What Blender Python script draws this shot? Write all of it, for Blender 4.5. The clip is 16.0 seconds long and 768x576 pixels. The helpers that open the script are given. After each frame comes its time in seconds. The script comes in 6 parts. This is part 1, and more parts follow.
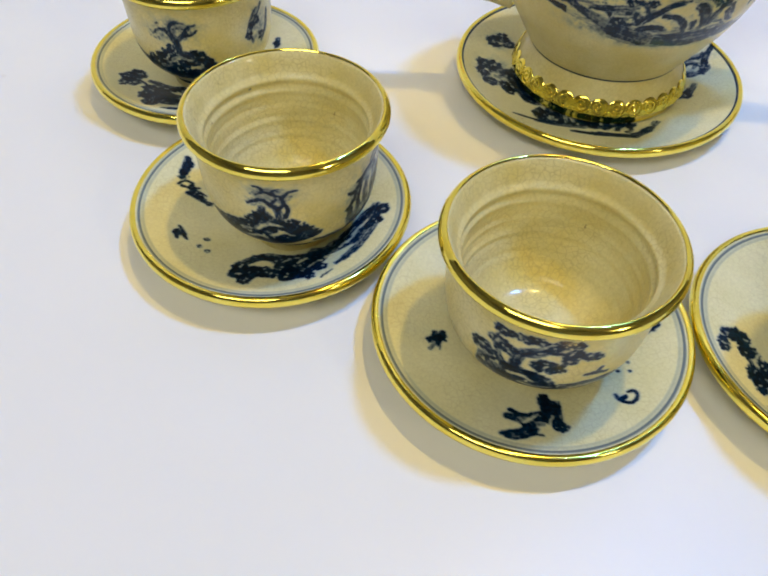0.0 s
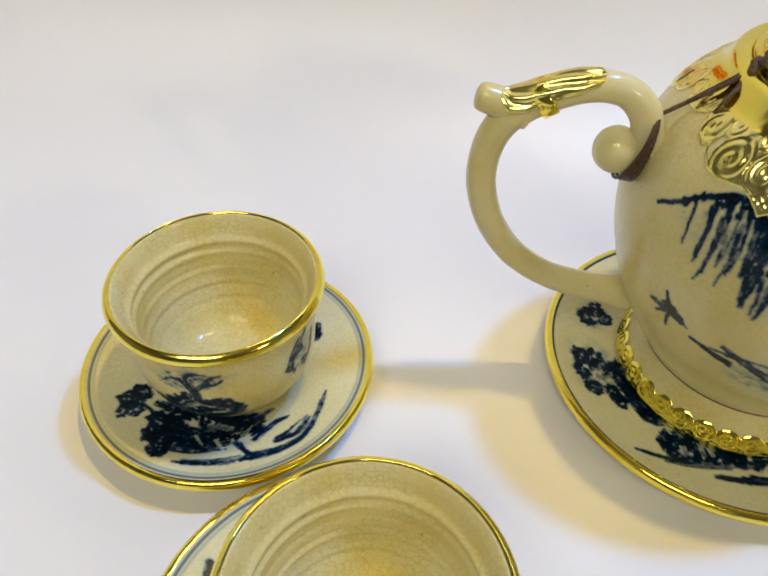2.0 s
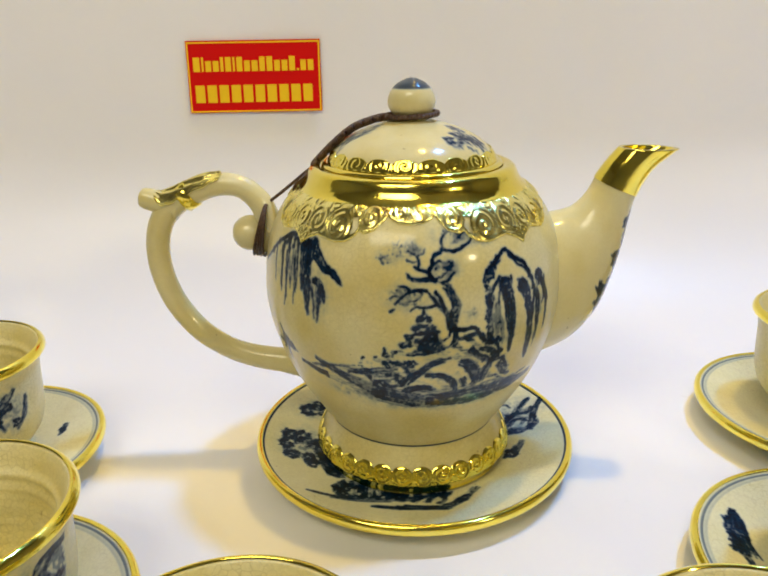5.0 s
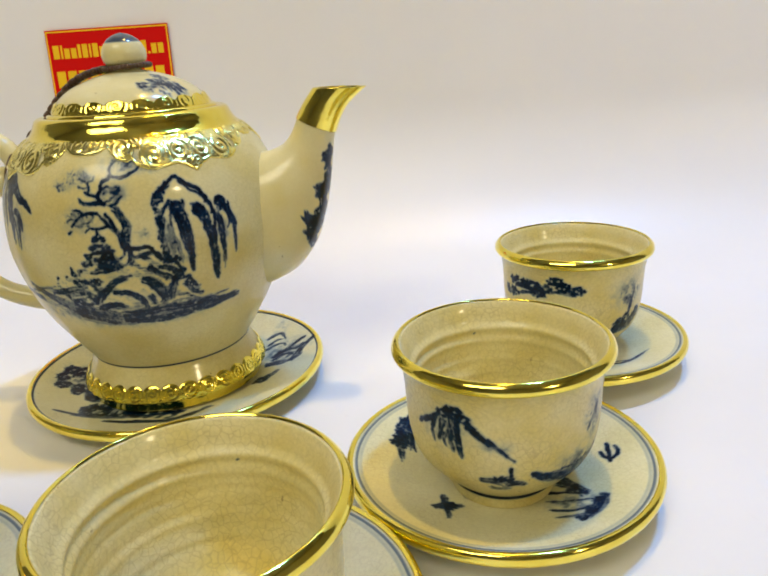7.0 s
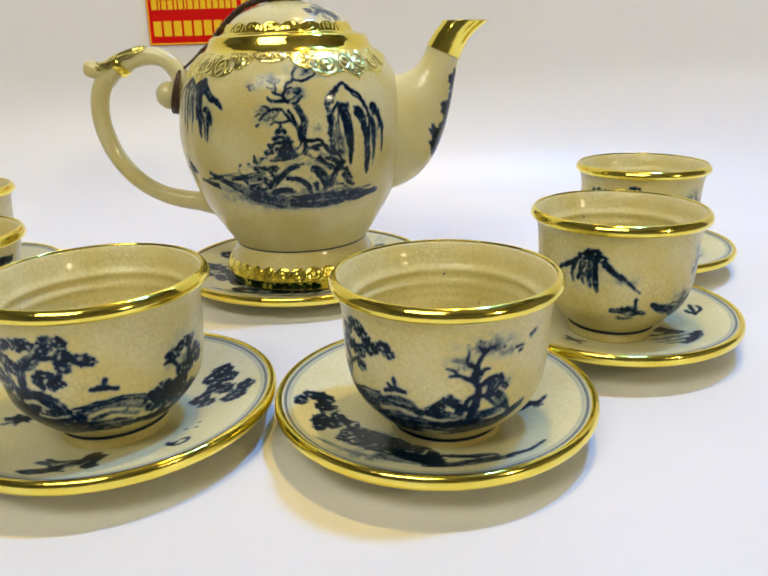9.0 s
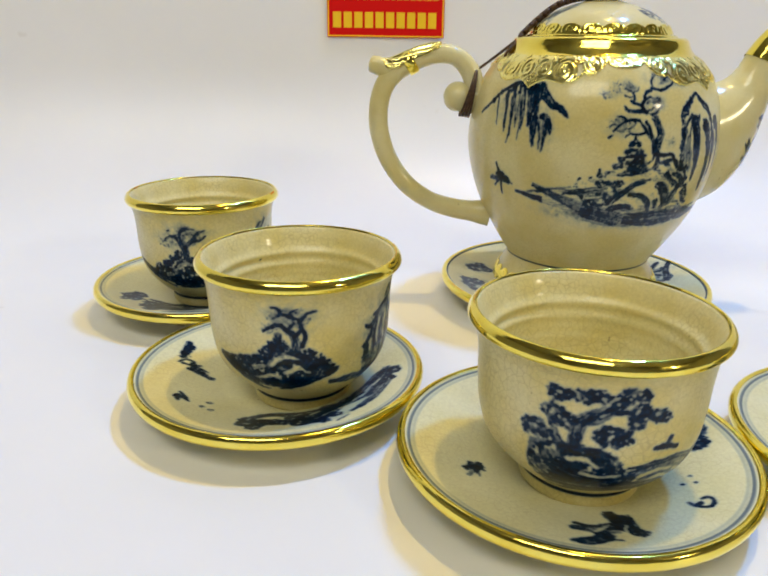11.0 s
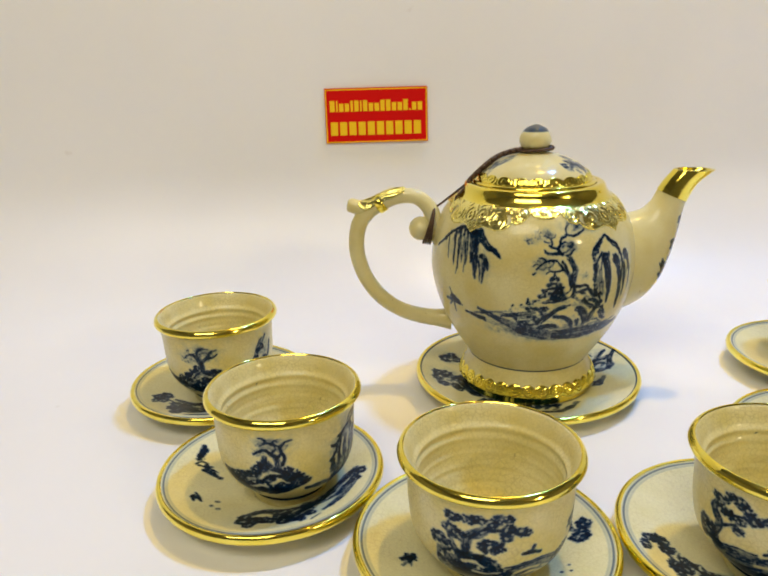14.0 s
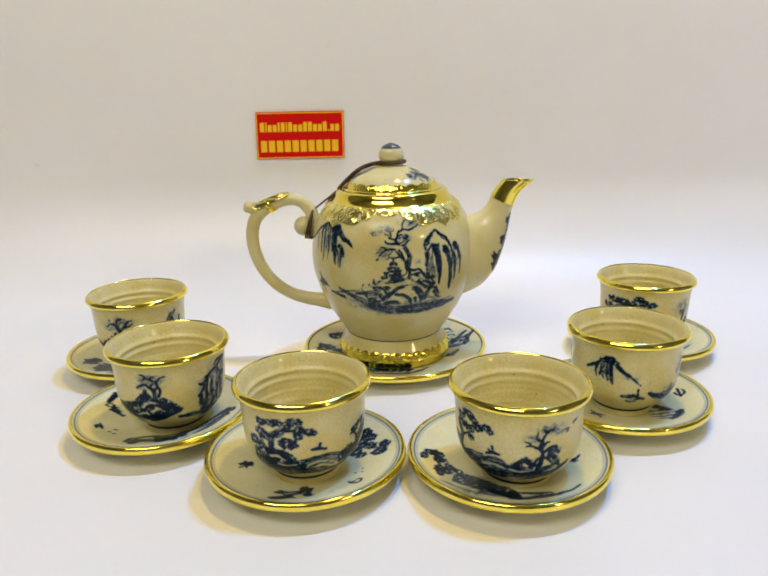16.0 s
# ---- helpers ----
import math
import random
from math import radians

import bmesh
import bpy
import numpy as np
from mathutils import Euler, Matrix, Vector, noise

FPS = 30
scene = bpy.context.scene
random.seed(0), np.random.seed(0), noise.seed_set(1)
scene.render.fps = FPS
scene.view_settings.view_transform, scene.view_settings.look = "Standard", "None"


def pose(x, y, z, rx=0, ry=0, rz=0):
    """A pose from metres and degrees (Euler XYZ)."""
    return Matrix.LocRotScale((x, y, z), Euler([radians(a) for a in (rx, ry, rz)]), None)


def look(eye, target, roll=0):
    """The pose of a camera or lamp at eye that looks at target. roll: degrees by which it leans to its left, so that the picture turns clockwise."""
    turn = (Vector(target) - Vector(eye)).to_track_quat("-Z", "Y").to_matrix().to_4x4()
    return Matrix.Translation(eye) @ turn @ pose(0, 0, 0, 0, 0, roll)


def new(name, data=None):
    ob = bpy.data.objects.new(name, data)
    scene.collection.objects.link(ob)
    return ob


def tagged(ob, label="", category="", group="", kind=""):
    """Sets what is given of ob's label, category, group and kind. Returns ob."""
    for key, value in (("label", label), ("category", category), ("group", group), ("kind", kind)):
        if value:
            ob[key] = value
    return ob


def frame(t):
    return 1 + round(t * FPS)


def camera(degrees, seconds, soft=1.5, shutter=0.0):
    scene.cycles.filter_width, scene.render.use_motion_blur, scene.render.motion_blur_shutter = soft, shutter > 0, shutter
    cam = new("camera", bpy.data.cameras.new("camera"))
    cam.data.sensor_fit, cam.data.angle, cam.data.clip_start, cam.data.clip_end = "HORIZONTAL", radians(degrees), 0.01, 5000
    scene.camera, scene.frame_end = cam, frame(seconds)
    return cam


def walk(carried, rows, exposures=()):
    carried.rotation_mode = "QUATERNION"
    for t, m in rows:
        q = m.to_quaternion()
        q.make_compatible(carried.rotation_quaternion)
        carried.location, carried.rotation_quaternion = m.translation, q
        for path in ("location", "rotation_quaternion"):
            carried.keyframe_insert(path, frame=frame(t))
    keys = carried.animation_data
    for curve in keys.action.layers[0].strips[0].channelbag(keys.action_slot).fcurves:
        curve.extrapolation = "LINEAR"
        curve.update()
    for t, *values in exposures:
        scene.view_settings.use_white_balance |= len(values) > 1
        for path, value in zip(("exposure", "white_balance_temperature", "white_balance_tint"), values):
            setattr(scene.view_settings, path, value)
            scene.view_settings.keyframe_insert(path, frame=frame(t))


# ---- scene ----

# camera
cam = camera(58.24, 16.0, 2.0)
PATH = [
    (0, (0.0752, -0.0644, 0.2092), (0.0789, 0.2602, -0.1712), 2.25),
    (0.5, (0.0508, -0.0301, 0.2045), (0.0570, 0.2952, -0.1751), 2.69),
    (1, (0.0410, 0.0120, 0.2056), (0.0451, 0.3457, -0.1667), 2.09),
    (1.5, (0.0358, 0.0568, 0.2155), (0.0459, 0.3977, -0.1501), 2.69),
    (2, (0.0405, 0.0787, 0.2298), (0.0473, 0.4363, -0.1195), 1.60),
    (2.5, (0.0589, 0.0595, 0.2346), (0.0724, 0.4587, -0.0662), 0.59),
    (3, (0.0879, 0.0466, 0.2317), (0.1065, 0.4678, -0.0371), 0.02),
    (3.5, (0.1100, 0.0322, 0.2224), (0.1328, 0.4688, -0.0201), -0.49),
    (6, (0.2260, -0.0471, 0.1747), (0.2339, 0.4287, 0.0214), -2.14),
    (6.5, (0.2725, -0.0518, 0.1709), (0.2724, 0.4219, 0.0108), -3.09),
    (7, (0.2996, -0.0649, 0.1597), (0.2923, 0.4072, -0.0048), -3.78),
    (7.5, (0.2967, -0.0861, 0.1441), (0.2877, 0.3853, -0.0224), -3.92),
    (8, (0.2848, -0.1162, 0.1355), (0.2787, 0.3541, -0.0342), -3.56),
    (8.5, (0.2557, -0.1320, 0.1333), (0.2608, 0.3391, -0.0341), -2.48),
    (9, (0.2232, -0.1397, 0.1329), (0.2356, 0.3319, -0.0328), -1.63),
    (9.5, (0.1845, -0.1486, 0.1367), (0.2013, 0.3234, -0.0276), -0.95),
    (10, (0.1366, -0.1430, 0.1367), (0.1585, 0.3282, -0.0289), -0.21),
    (12.5, (0.0017, -0.0498, 0.1601), (0.0407, 0.4168, -0.0153), 1.28),
    (13, (0.0193, -0.0653, 0.1864), (0.0493, 0.4038, 0.0160), 0.31),
    (13.5, (0.0520, -0.1040, 0.2003), (0.0692, 0.3675, 0.0347), -0.87),
    (14, (0.0855, -0.1600, 0.2140), (0.0929, 0.3139, 0.0547), -1.63),
    (14.5, (0.1163, -0.2038, 0.2208), (0.1208, 0.2715, 0.0655), -1.51),
    (15, (0.1494, -0.2449, 0.2217), (0.1496, 0.2318, 0.0711), -1.70),
    (15.5, (0.1726, -0.2692, 0.2178), (0.1730, 0.2088, 0.0709), -1.47),
    (16, (0.1746, -0.2656, 0.2188), (0.1781, 0.2128, 0.0737), -1.18),
]
walk(cam, [(t, look(eye, target, roll)) for t, eye, target, roll in PATH],
     [(0, -0.10, 6100, 10), (1, -0.04, 6300, 10), (2, -0.13, 6400, 10), (3.5, 0.01, 6900, 10), (6, 0.01, 6600, 10), (7.5, 0.0, 6650, 10), (9, 0.02, 6350, 10), (10, 0.03, 6000, 10), (12.5, 0.01, 6600, 10), (14, 0.0, 6800, 10), (16, -0.04, 6500, 10)]
)

# ---- light ----
world = bpy.data.worlds.new("world")
scene.world = world
world.use_nodes = True
world.node_tree.nodes["Background"].inputs[0].default_value = (1.0, 0.97, 0.92, 1)
world.node_tree.nodes["Background"].inputs[1].default_value = 0.2


def area_lamp(name, eye, target, size, size_y, watts, colour):
    data = bpy.data.lights.new(name, "AREA")
    data.shape, data.size, data.size_y = "RECTANGLE" if size > 0.5 else "ELLIPSE", size, size_y
    data.energy, data.color = watts, colour
    ob = new(name, data)
    ob.matrix_world = look(eye, target)
    return ob


area_lamp("lamp_warm", (0.43, 0.36, 1.75), (0.2, 0.25, 0), 0.07, 0.07, 10.7, (1.0, 0.68, 0.14))
area_lamp("lamp_cool", (0.81, 0.43, 1.75), (0.2, 0.25, 0), 0.14, 0.14, 20.6, (0.12, 0.38, 1.0))
area_lamp("lamp_front", (1.96, -1.63, 1.24), (0.18, 0.3, 0.15), 0.20, 0.20, 11.0, (1.0, 0.84, 0.52))
# unseen fill panel, added to lift the paper wall and the fronts
area_lamp("lamp_fill_panel", (-0.40, -1.0, 1.70), (0.0, 0.36, 0.22), 1.1, 0.6, 17.6, (1.0, 0.93, 0.72))


# ---- materials ----
def material(name, base=(0.8, 0.8, 0.8), rough=0.5, metal=0.0, coat=0.0):
    mat = bpy.data.materials.new(name)
    mat.use_nodes = True
    nt = mat.node_tree
    b = nt.nodes["Principled BSDF"]
    b.inputs["Base Color"].default_value = (*base, 1)
    b.inputs["Roughness"].default_value = rough
    b.inputs["Metallic"].default_value = metal
    b.inputs["Coat Weight"].default_value = coat
    b.inputs["Coat Roughness"].default_value = 0.04
    return mat, nt, b


def node(nt, kind, **inputs):
    n = nt.nodes.new(kind)
    for key, value in inputs.items():
        n.inputs[key.replace("_", " ")].default_value = value
    return n


def mix(nt, fac, a, b, blend="MIX"):
    """Colour mix; fac, a and b are sockets or values."""
    n = nt.nodes.new("ShaderNodeMix")
    n.data_type, n.blend_type = "RGBA", blend
    for socket, value in zip((n.inputs[0], n.inputs[6], n.inputs[7]), (fac, a, b)):
        if isinstance(value, bpy.types.NodeSocket):
            nt.links.new(value, socket)
        else:
            socket.default_value = value if not isinstance(value, tuple) else (*value, 1)
    return n.outputs[2]


def ramp(nt, source, stops):
    n = nt.nodes.new("ShaderNodeValToRGB")
    nt.links.new(source, n.inputs[0])
    while len(n.color_ramp.elements) < len(stops):
        n.color_ramp.elements.new(0.5)
    for e, (p, c) in zip(n.color_ramp.elements, stops):
        e.position, e.color = p, (*c, 1) if isinstance(c, tuple) else (c, c, c, 1)
    return n.outputs[0]


def noise_out(nt, vector, scale, detail=3.0, rough=0.5):
    n = node(nt, "ShaderNodeTexNoise", Scale=scale, Detail=detail, Roughness=rough)
    nt.links.new(vector, n.inputs["Vector"])
    return n.outputs["Fac"]


def bump(nt, b, height, strength, distance):
    n = node(nt, "ShaderNodeBump", Strength=strength, Distance=distance)
    nt.links.new(height, n.inputs["Height"])
    nt.links.new(n.outputs[0], b.inputs["Normal"])
    return n


def glaze_material(name, cream, warm, crackle, grain, coat=0.6):
    """Cream crackle glaze; the attribute 'ink' carries the cobalt brushwork under it."""
    mat, nt, b = material(name, cream, 0.28, 0.0, coat)
    b.inputs["Specular IOR Level"].default_value = 0.06
    b.inputs["Coat Roughness"].default_value = 0.13
    co = nt.nodes.new("ShaderNodeTexCoord").outputs["Object"]
    tone = ramp(nt, noise_out(nt, co, 38, 3), [(0.35, cream), (0.7, warm)])
    fine = ramp(nt, noise_out(nt, co, 900, 2), [(0.3, 1 - 0.10 * grain), (0.7, 1 + 0.05 * grain)])
    tone = mix(nt, 1.0, tone, fine, "MULTIPLY")
    warp = node(nt, "ShaderNodeTexNoise", Scale=160.0, Detail=2.0)
    nt.links.new(co, warp.inputs["Vector"])
    push = nt.nodes.new("ShaderNodeVectorMath")
    push.operation = "MULTIPLY_ADD"
    nt.links.new(warp.outputs["Color"], push.inputs[0])
    push.inputs[1].default_value = (0.0022, 0.0022, 0.0022)
    nt.links.new(co, push.inputs[2])
    cells = nt.nodes.new("ShaderNodeTexVoronoi")
    cells.feature = "DISTANCE_TO_EDGE"
    cells.inputs["Scale"].default_value = 410.0
    nt.links.new(push.outputs[0], cells.inputs["Vector"])
    crack = ramp(nt, cells.outputs["Distance"], [(0.0, 1.0), (0.075, 0.0)])
    patch = ramp(nt, noise_out(nt, co, 55, 2), [(0.38, 0.25), (0.62, 1.0)])
    amount = mix(nt, 1.0, crack, patch, "MULTIPLY")
    amount = mix(nt, 1.0, amount, (crackle, crackle, crackle), "MULTIPLY")
    tone = mix(nt, amount, tone, (0.36, 0.28, 0.13))
    speck = ramp(nt, noise_out(nt, co, 420, 1), [(0.79, 0.0), (0.81, 1.0)])
    speck = mix(nt, 1.0, speck, (0.5, 0.5, 0.5), "MULTIPLY")
    tone = mix(nt, speck, tone, (0.20, 0.13, 0.06))
    ink = nt.nodes.new("ShaderNodeAttribute")
    ink.attribute_name = "ink"
    pigment = ramp(nt, ink.outputs["Fac"], [(0.0, (0.13, 0.28, 0.37)), (0.36, (0.013, 0.080, 0.175)), (0.66, (0.0008, 0.020, 0.058)), (1.0, (0.0002, 0.004, 0.015))])
    cover = ramp(nt, ink.outputs["Fac"], [(0.015, 0.0), (0.34, 0.66), (0.70, 1.0)])
    colour = mix(nt, cover, tone, pigment)
    nt.links.new(colour, b.inputs["Base Color"])
    bump(nt, b, noise_out(nt, co, 150, 2), 0.08, 0.002)
    return mat


GLAZE = glaze_material("crackle_glaze", (0.71, 0.65, 0.35), (0.62, 0.52, 0.19), 0.22, 0.6, 0.5)
GLAZE_DISH = glaze_material("saucer_glaze", (0.74, 0.72, 0.48), (0.67, 0.63, 0.34), 0.24, 0.6, 0.12)
GLAZE_CUP = glaze_material("cup_glaze", (0.74, 0.68, 0.38), (0.66, 0.55, 0.18), 0.40, 0.8, 0.3)
GLAZE_PLAIN = glaze_material("smooth_glaze", (0.72, 0.66, 0.37), (0.65, 0.56, 0.24), 0.06, 0.2, 0.7)


def gold_material(name, low, high, rough):
    mat, nt, b = material(name, low, rough, 1.0)
    co = nt.nodes.new("ShaderNodeTexCoord").outputs["Object"]
    tone = ramp(nt, noise_out(nt, co, 90, 3), [(0.3, low), (0.7, high)])
    nt.links.new(tone, b.inputs["Base Color"])
    r = ramp(nt, noise_out(nt, co, 200, 3), [(0.3, rough * 0.5), (0.75, rough * 1.5)])
    nt.links.new(r, b.inputs["Roughness"])
    bump(nt, b, noise_out(nt, co, 120, 2), 0.12, 0.002)
    return mat


GOLD = gold_material("gold", (0.94, 0.75, 0.10), (0.98, 0.84, 0.17), 0.12)
GOLD_SHEET = gold_material("embossed_gold", (0.91, 0.78, 0.21), (0.96, 0.87, 0.33), 0.22)


def paper_material():
    mat, nt, b = material("white_paper", (0.83, 0.825, 0.815), 0.42)
    co = nt.nodes.new("ShaderNodeTexCoord").outputs["Object"]
    tone = ramp(nt, noise_out(nt, co, 6, 4), [(0.3, (0.82, 0.815, 0.805)), (0.7, (0.85, 0.845, 0.84))])
    scuff = mix(nt, 1.0, ramp(nt, noise_out(nt, co, 34, 2, 0.7), [(0.74, 0.0), (0.78, 1.0)]), (0.28, 0.28, 0.28), "MULTIPLY")
    tone = mix(nt, scuff, tone, (0.58, 0.54, 0.48))
    nt.links.new(tone, b.inputs["Base Color"])
    bump(nt, b, noise_out(nt, co, 9, 4), 0.16, 0.006)
    return mat


PAPER = paper_material()
PLASTER = material("plaster", (0.34, 0.32, 0.28), 0.8)[0]
WOOD = material("brown_wood", (0.24, 0.17, 0.11), 0.5)[0]
CORD, nt, shader = material("brown_cord", (0.060, 0.028, 0.013), 0.36)
co = nt.nodes.new("ShaderNodeTexCoord").outputs["Object"]
nt.links.new(ramp(nt, noise_out(nt, co, 900, 2), [(0.3, (0.030, 0.013, 0.006)), (0.7, (0.105, 0.052, 0.026))]), shader.inputs["Base Color"])
bump(nt, shader, noise_out(nt, co, 1400, 1), 0.5, 0.001)
RED, _, shader = material("red_print", (0.66, 0.006, 0.004), 0.7)
shader.inputs["Specular IOR Level"].default_value = 0.1
YELLOW, _, shader = material("yellow_print", (0.90, 0.56, 0.02), 0.7)
shader.inputs["Specular IOR Level"].default_value = 0.1


# ---- mesh helpers ----
def mesh_part(name, verts, faces, mat, parent=None, label="", ink=None, smooth=True):
    me = bpy.data.meshes.new(name)
    me.from_pydata(np.asarray(verts, dtype=float).tolist() if not isinstance(verts, list) else verts, [], faces)
    me.polygons.foreach_set("use_smooth", np.full(len(me.polygons), smooth))
    if ink is not None:
        me.attributes.new("ink", "FLOAT", "POINT").data.foreach_set("value", np.asarray(ink, dtype=np.float32))
    me.materials.append(mat)
    me.update()
    ob = new(name, me)
    if parent:
        ob.parent = parent
    if label:
        ob["label"] = label
    return ob


def empty(name, m, **tags):
    ob = new(name)
    ob.empty_display_size = 0.02
    ob.matrix_world = m
    return tagged(ob, **tags)


def catmull(points, n):
    """A smooth line through points, with n steps between each two."""
    p = np.array(points, dtype=float)
    p = np.vstack([2 * p[0] - p[1], p, 2 * p[-1] - p[-2]])
    out = []
    for i in range(1, len(p) - 2):
        for t in np.arange(n) / n:
            a, b, c, d = p[i - 1:i + 3]
            out.append(0.5 * (2 * b + (c - a) * t + (2 * a - 5 * b + 4 * c - d) * t * t + (3 * b - a - 3 * c + d) * t ** 3))
    out.append(p[-2])
    return np.array(out)


def grid_faces(rows, cols, closed):
    n = cols if closed else cols - 1
    i, j = np.meshgrid(np.arange(rows - 1), np.arange(n), indexing="ij")
    k = (j + 1) % cols
    return np.stack([i * cols + j, i * cols + k, (i + 1) * cols + k, (i + 1) * cols + j], -1).reshape(-1, 4)


def resample(line, step):
    """Even steps along a line of (r, z)."""
    d = np.concatenate([[0], np.cumsum(np.linalg.norm(np.diff(line, axis=0), axis=1))])
    n = max(2, int(d[-1] / step) + 1)
    s = np.linspace(0, d[-1], n)
    return np.stack([np.interp(s, d, line[:, k]) for k in range(line.shape[1])], -1)


def lathe(line, segments):
    """Vertices and faces of a line of (r, z) turned about z; segments: how many, or the angles themselves."""
    a = np.linspace(0, 2 * math.pi, segments, endpoint=False) if isinstance(segments, int) else segments
    segments = len(a)
    v = np.stack([np.outer(line[:, 0], np.cos(a)), np.outer(line[:, 0], np.sin(a)), np.outer(line[:, 1], np.ones(segments))], -1)
    return v.reshape(-1, 3), grid_faces(len(line), segments, True).tolist()


def ring(r, z, width, height, segments=96, n=12):
    """A rounded band: an ellipse in section, turned about z."""
    a = np.linspace(0, 2 * math.pi, n + 1)
    return lathe(np.stack([r + width * np.cos(a), z + height * np.sin(a)], -1), segments)


def tube(points, radii, n=16, flat=1.0):
    """A tube along points with round ends; flat squeezes it across its plane."""
    p = np.array(points, dtype=float)
    r = np.array(radii, dtype=float) * np.ones(len(p))
    t = np.gradient(p, axis=0)
    t /= np.linalg.norm(t, axis=1)[:, None]
    up = np.array([0.0, 1.0, 0.0]) if abs(t[0][1]) < 0.9 else np.array([1.0, 0, 0])
    verts = []
    a = np.linspace(0, 2 * math.pi, n, endpoint=False)
    for i in range(len(p)):
        x = np.cross(t[i], up)
        x /= np.linalg.norm(x)
        y = np.cross(t[i], x)
        up = -y if np.dot(-y, up) > np.dot(y, up) else y
        verts.append(p[i] + r[i] * (np.outer(np.cos(a), x) + flat * np.outer(np.sin(a), y)))
    verts = np.concatenate([[p[0]], *verts, [p[-1]]])
    faces = (grid_faces(len(p), n, True) + 1).tolist()
    last = len(verts) - 1
    faces += [[0, 1 + (j + 1) % n, 1 + j] for j in range(n)]
    faces += [[last, last - n + j, last - n + (j + 1) % n] for j in range(n)]
    return verts, faces


def box(x0, x1, y0, y1, z0, z1):
    v = [(x, y, z) for z in (z0, z1) for y in (y0, y1) for x in (x0, x1)]
    return v, [[0, 2, 3, 1], [4, 5, 7, 6], [0, 1, 5, 4], [2, 6, 7, 3], [0, 4, 6, 2], [1, 3, 7, 5]]


# ---- the room and the paper sweep ----
def structure(name, verts, faces, mat, label, smooth=False):
    return tagged(mesh_part(name, verts, faces, mat, smooth=smooth), label, kind="structure")


structure("floor", *box(-2.2, 2.6, -2.4, 2.2, -0.80, -0.75), WOOD, "plain brown wooden floor of the room")
structure("ceiling", *box(-2.2, 2.6, -2.4, 2.2, 1.9, 1.95), PLASTER, "plain grey-beige plaster ceiling of the room")
structure("wall_north", *box(-2.2, 2.6, 2.2, 2.3, -0.75, 1.9), PLASTER, "plain grey-beige plaster wall")
structure("wall_south", *box(-2.2, 2.6, -2.5, -2.4, -0.75, 1.9), PLASTER, "plain grey-beige plaster wall")
structure("wall_west", *box(-2.3, -2.2, -2.4, 2.2, -0.75, 1.9), PLASTER, "plain grey-beige plaster wall")
structure("wall_east", *box(2.6, 2.7, -2.4, 2.2, -0.75, 1.9), PLASTER, "plain grey-beige plaster wall")

WALL_Y, LEAN, BEND = 0.4796, 0.09, 0.13


def sweep():
    """White paper that lies flat, bends up and leans on the wall behind."""
    line = [(-0.95, 0.0), (-0.5, 0.0), (0.0, 0.0), (0.2, 0.0)]
    turn = math.pi / 2 - LEAN
    y0 = WALL_Y - BEND * math.tan(turn / 2)
    for a in np.linspace(0, turn, 25):
        line.append((y0 + BEND * math.sin(a), BEND * (1 - math.cos(a))))
    y, z = line[-1]
    for s in (0.1, 0.3, 0.6, 0.85):
        line.append((y + s * math.sin(LEAN), z + s * math.cos(LEAN)))
    line = np.array(line)
    d = np.gradient(line, axis=0)
    d /= np.linalg.norm(d, axis=1)[:, None]
    under = line + 0.003 * np.stack([d[:, 1], -d[:, 0]], -1)
    loop = np.vstack([line, under[::-1]])
    xs = np.linspace(-1.1, 1.5, 27)
    v = np.array([[(x, p[0], p[1]) for p in loop] for x in xs])
    n = len(loop)
    faces = grid_faces(len(xs), n, True).tolist()
    faces += [list(range(n)), list(range(len(xs) * n - 1, (len(xs) - 1) * n - 1, -1))]
    return v.reshape(-1, 3), faces


structure("backdrop", *sweep(), PAPER, "white paper sweep under and behind the tea set", smooth=True)

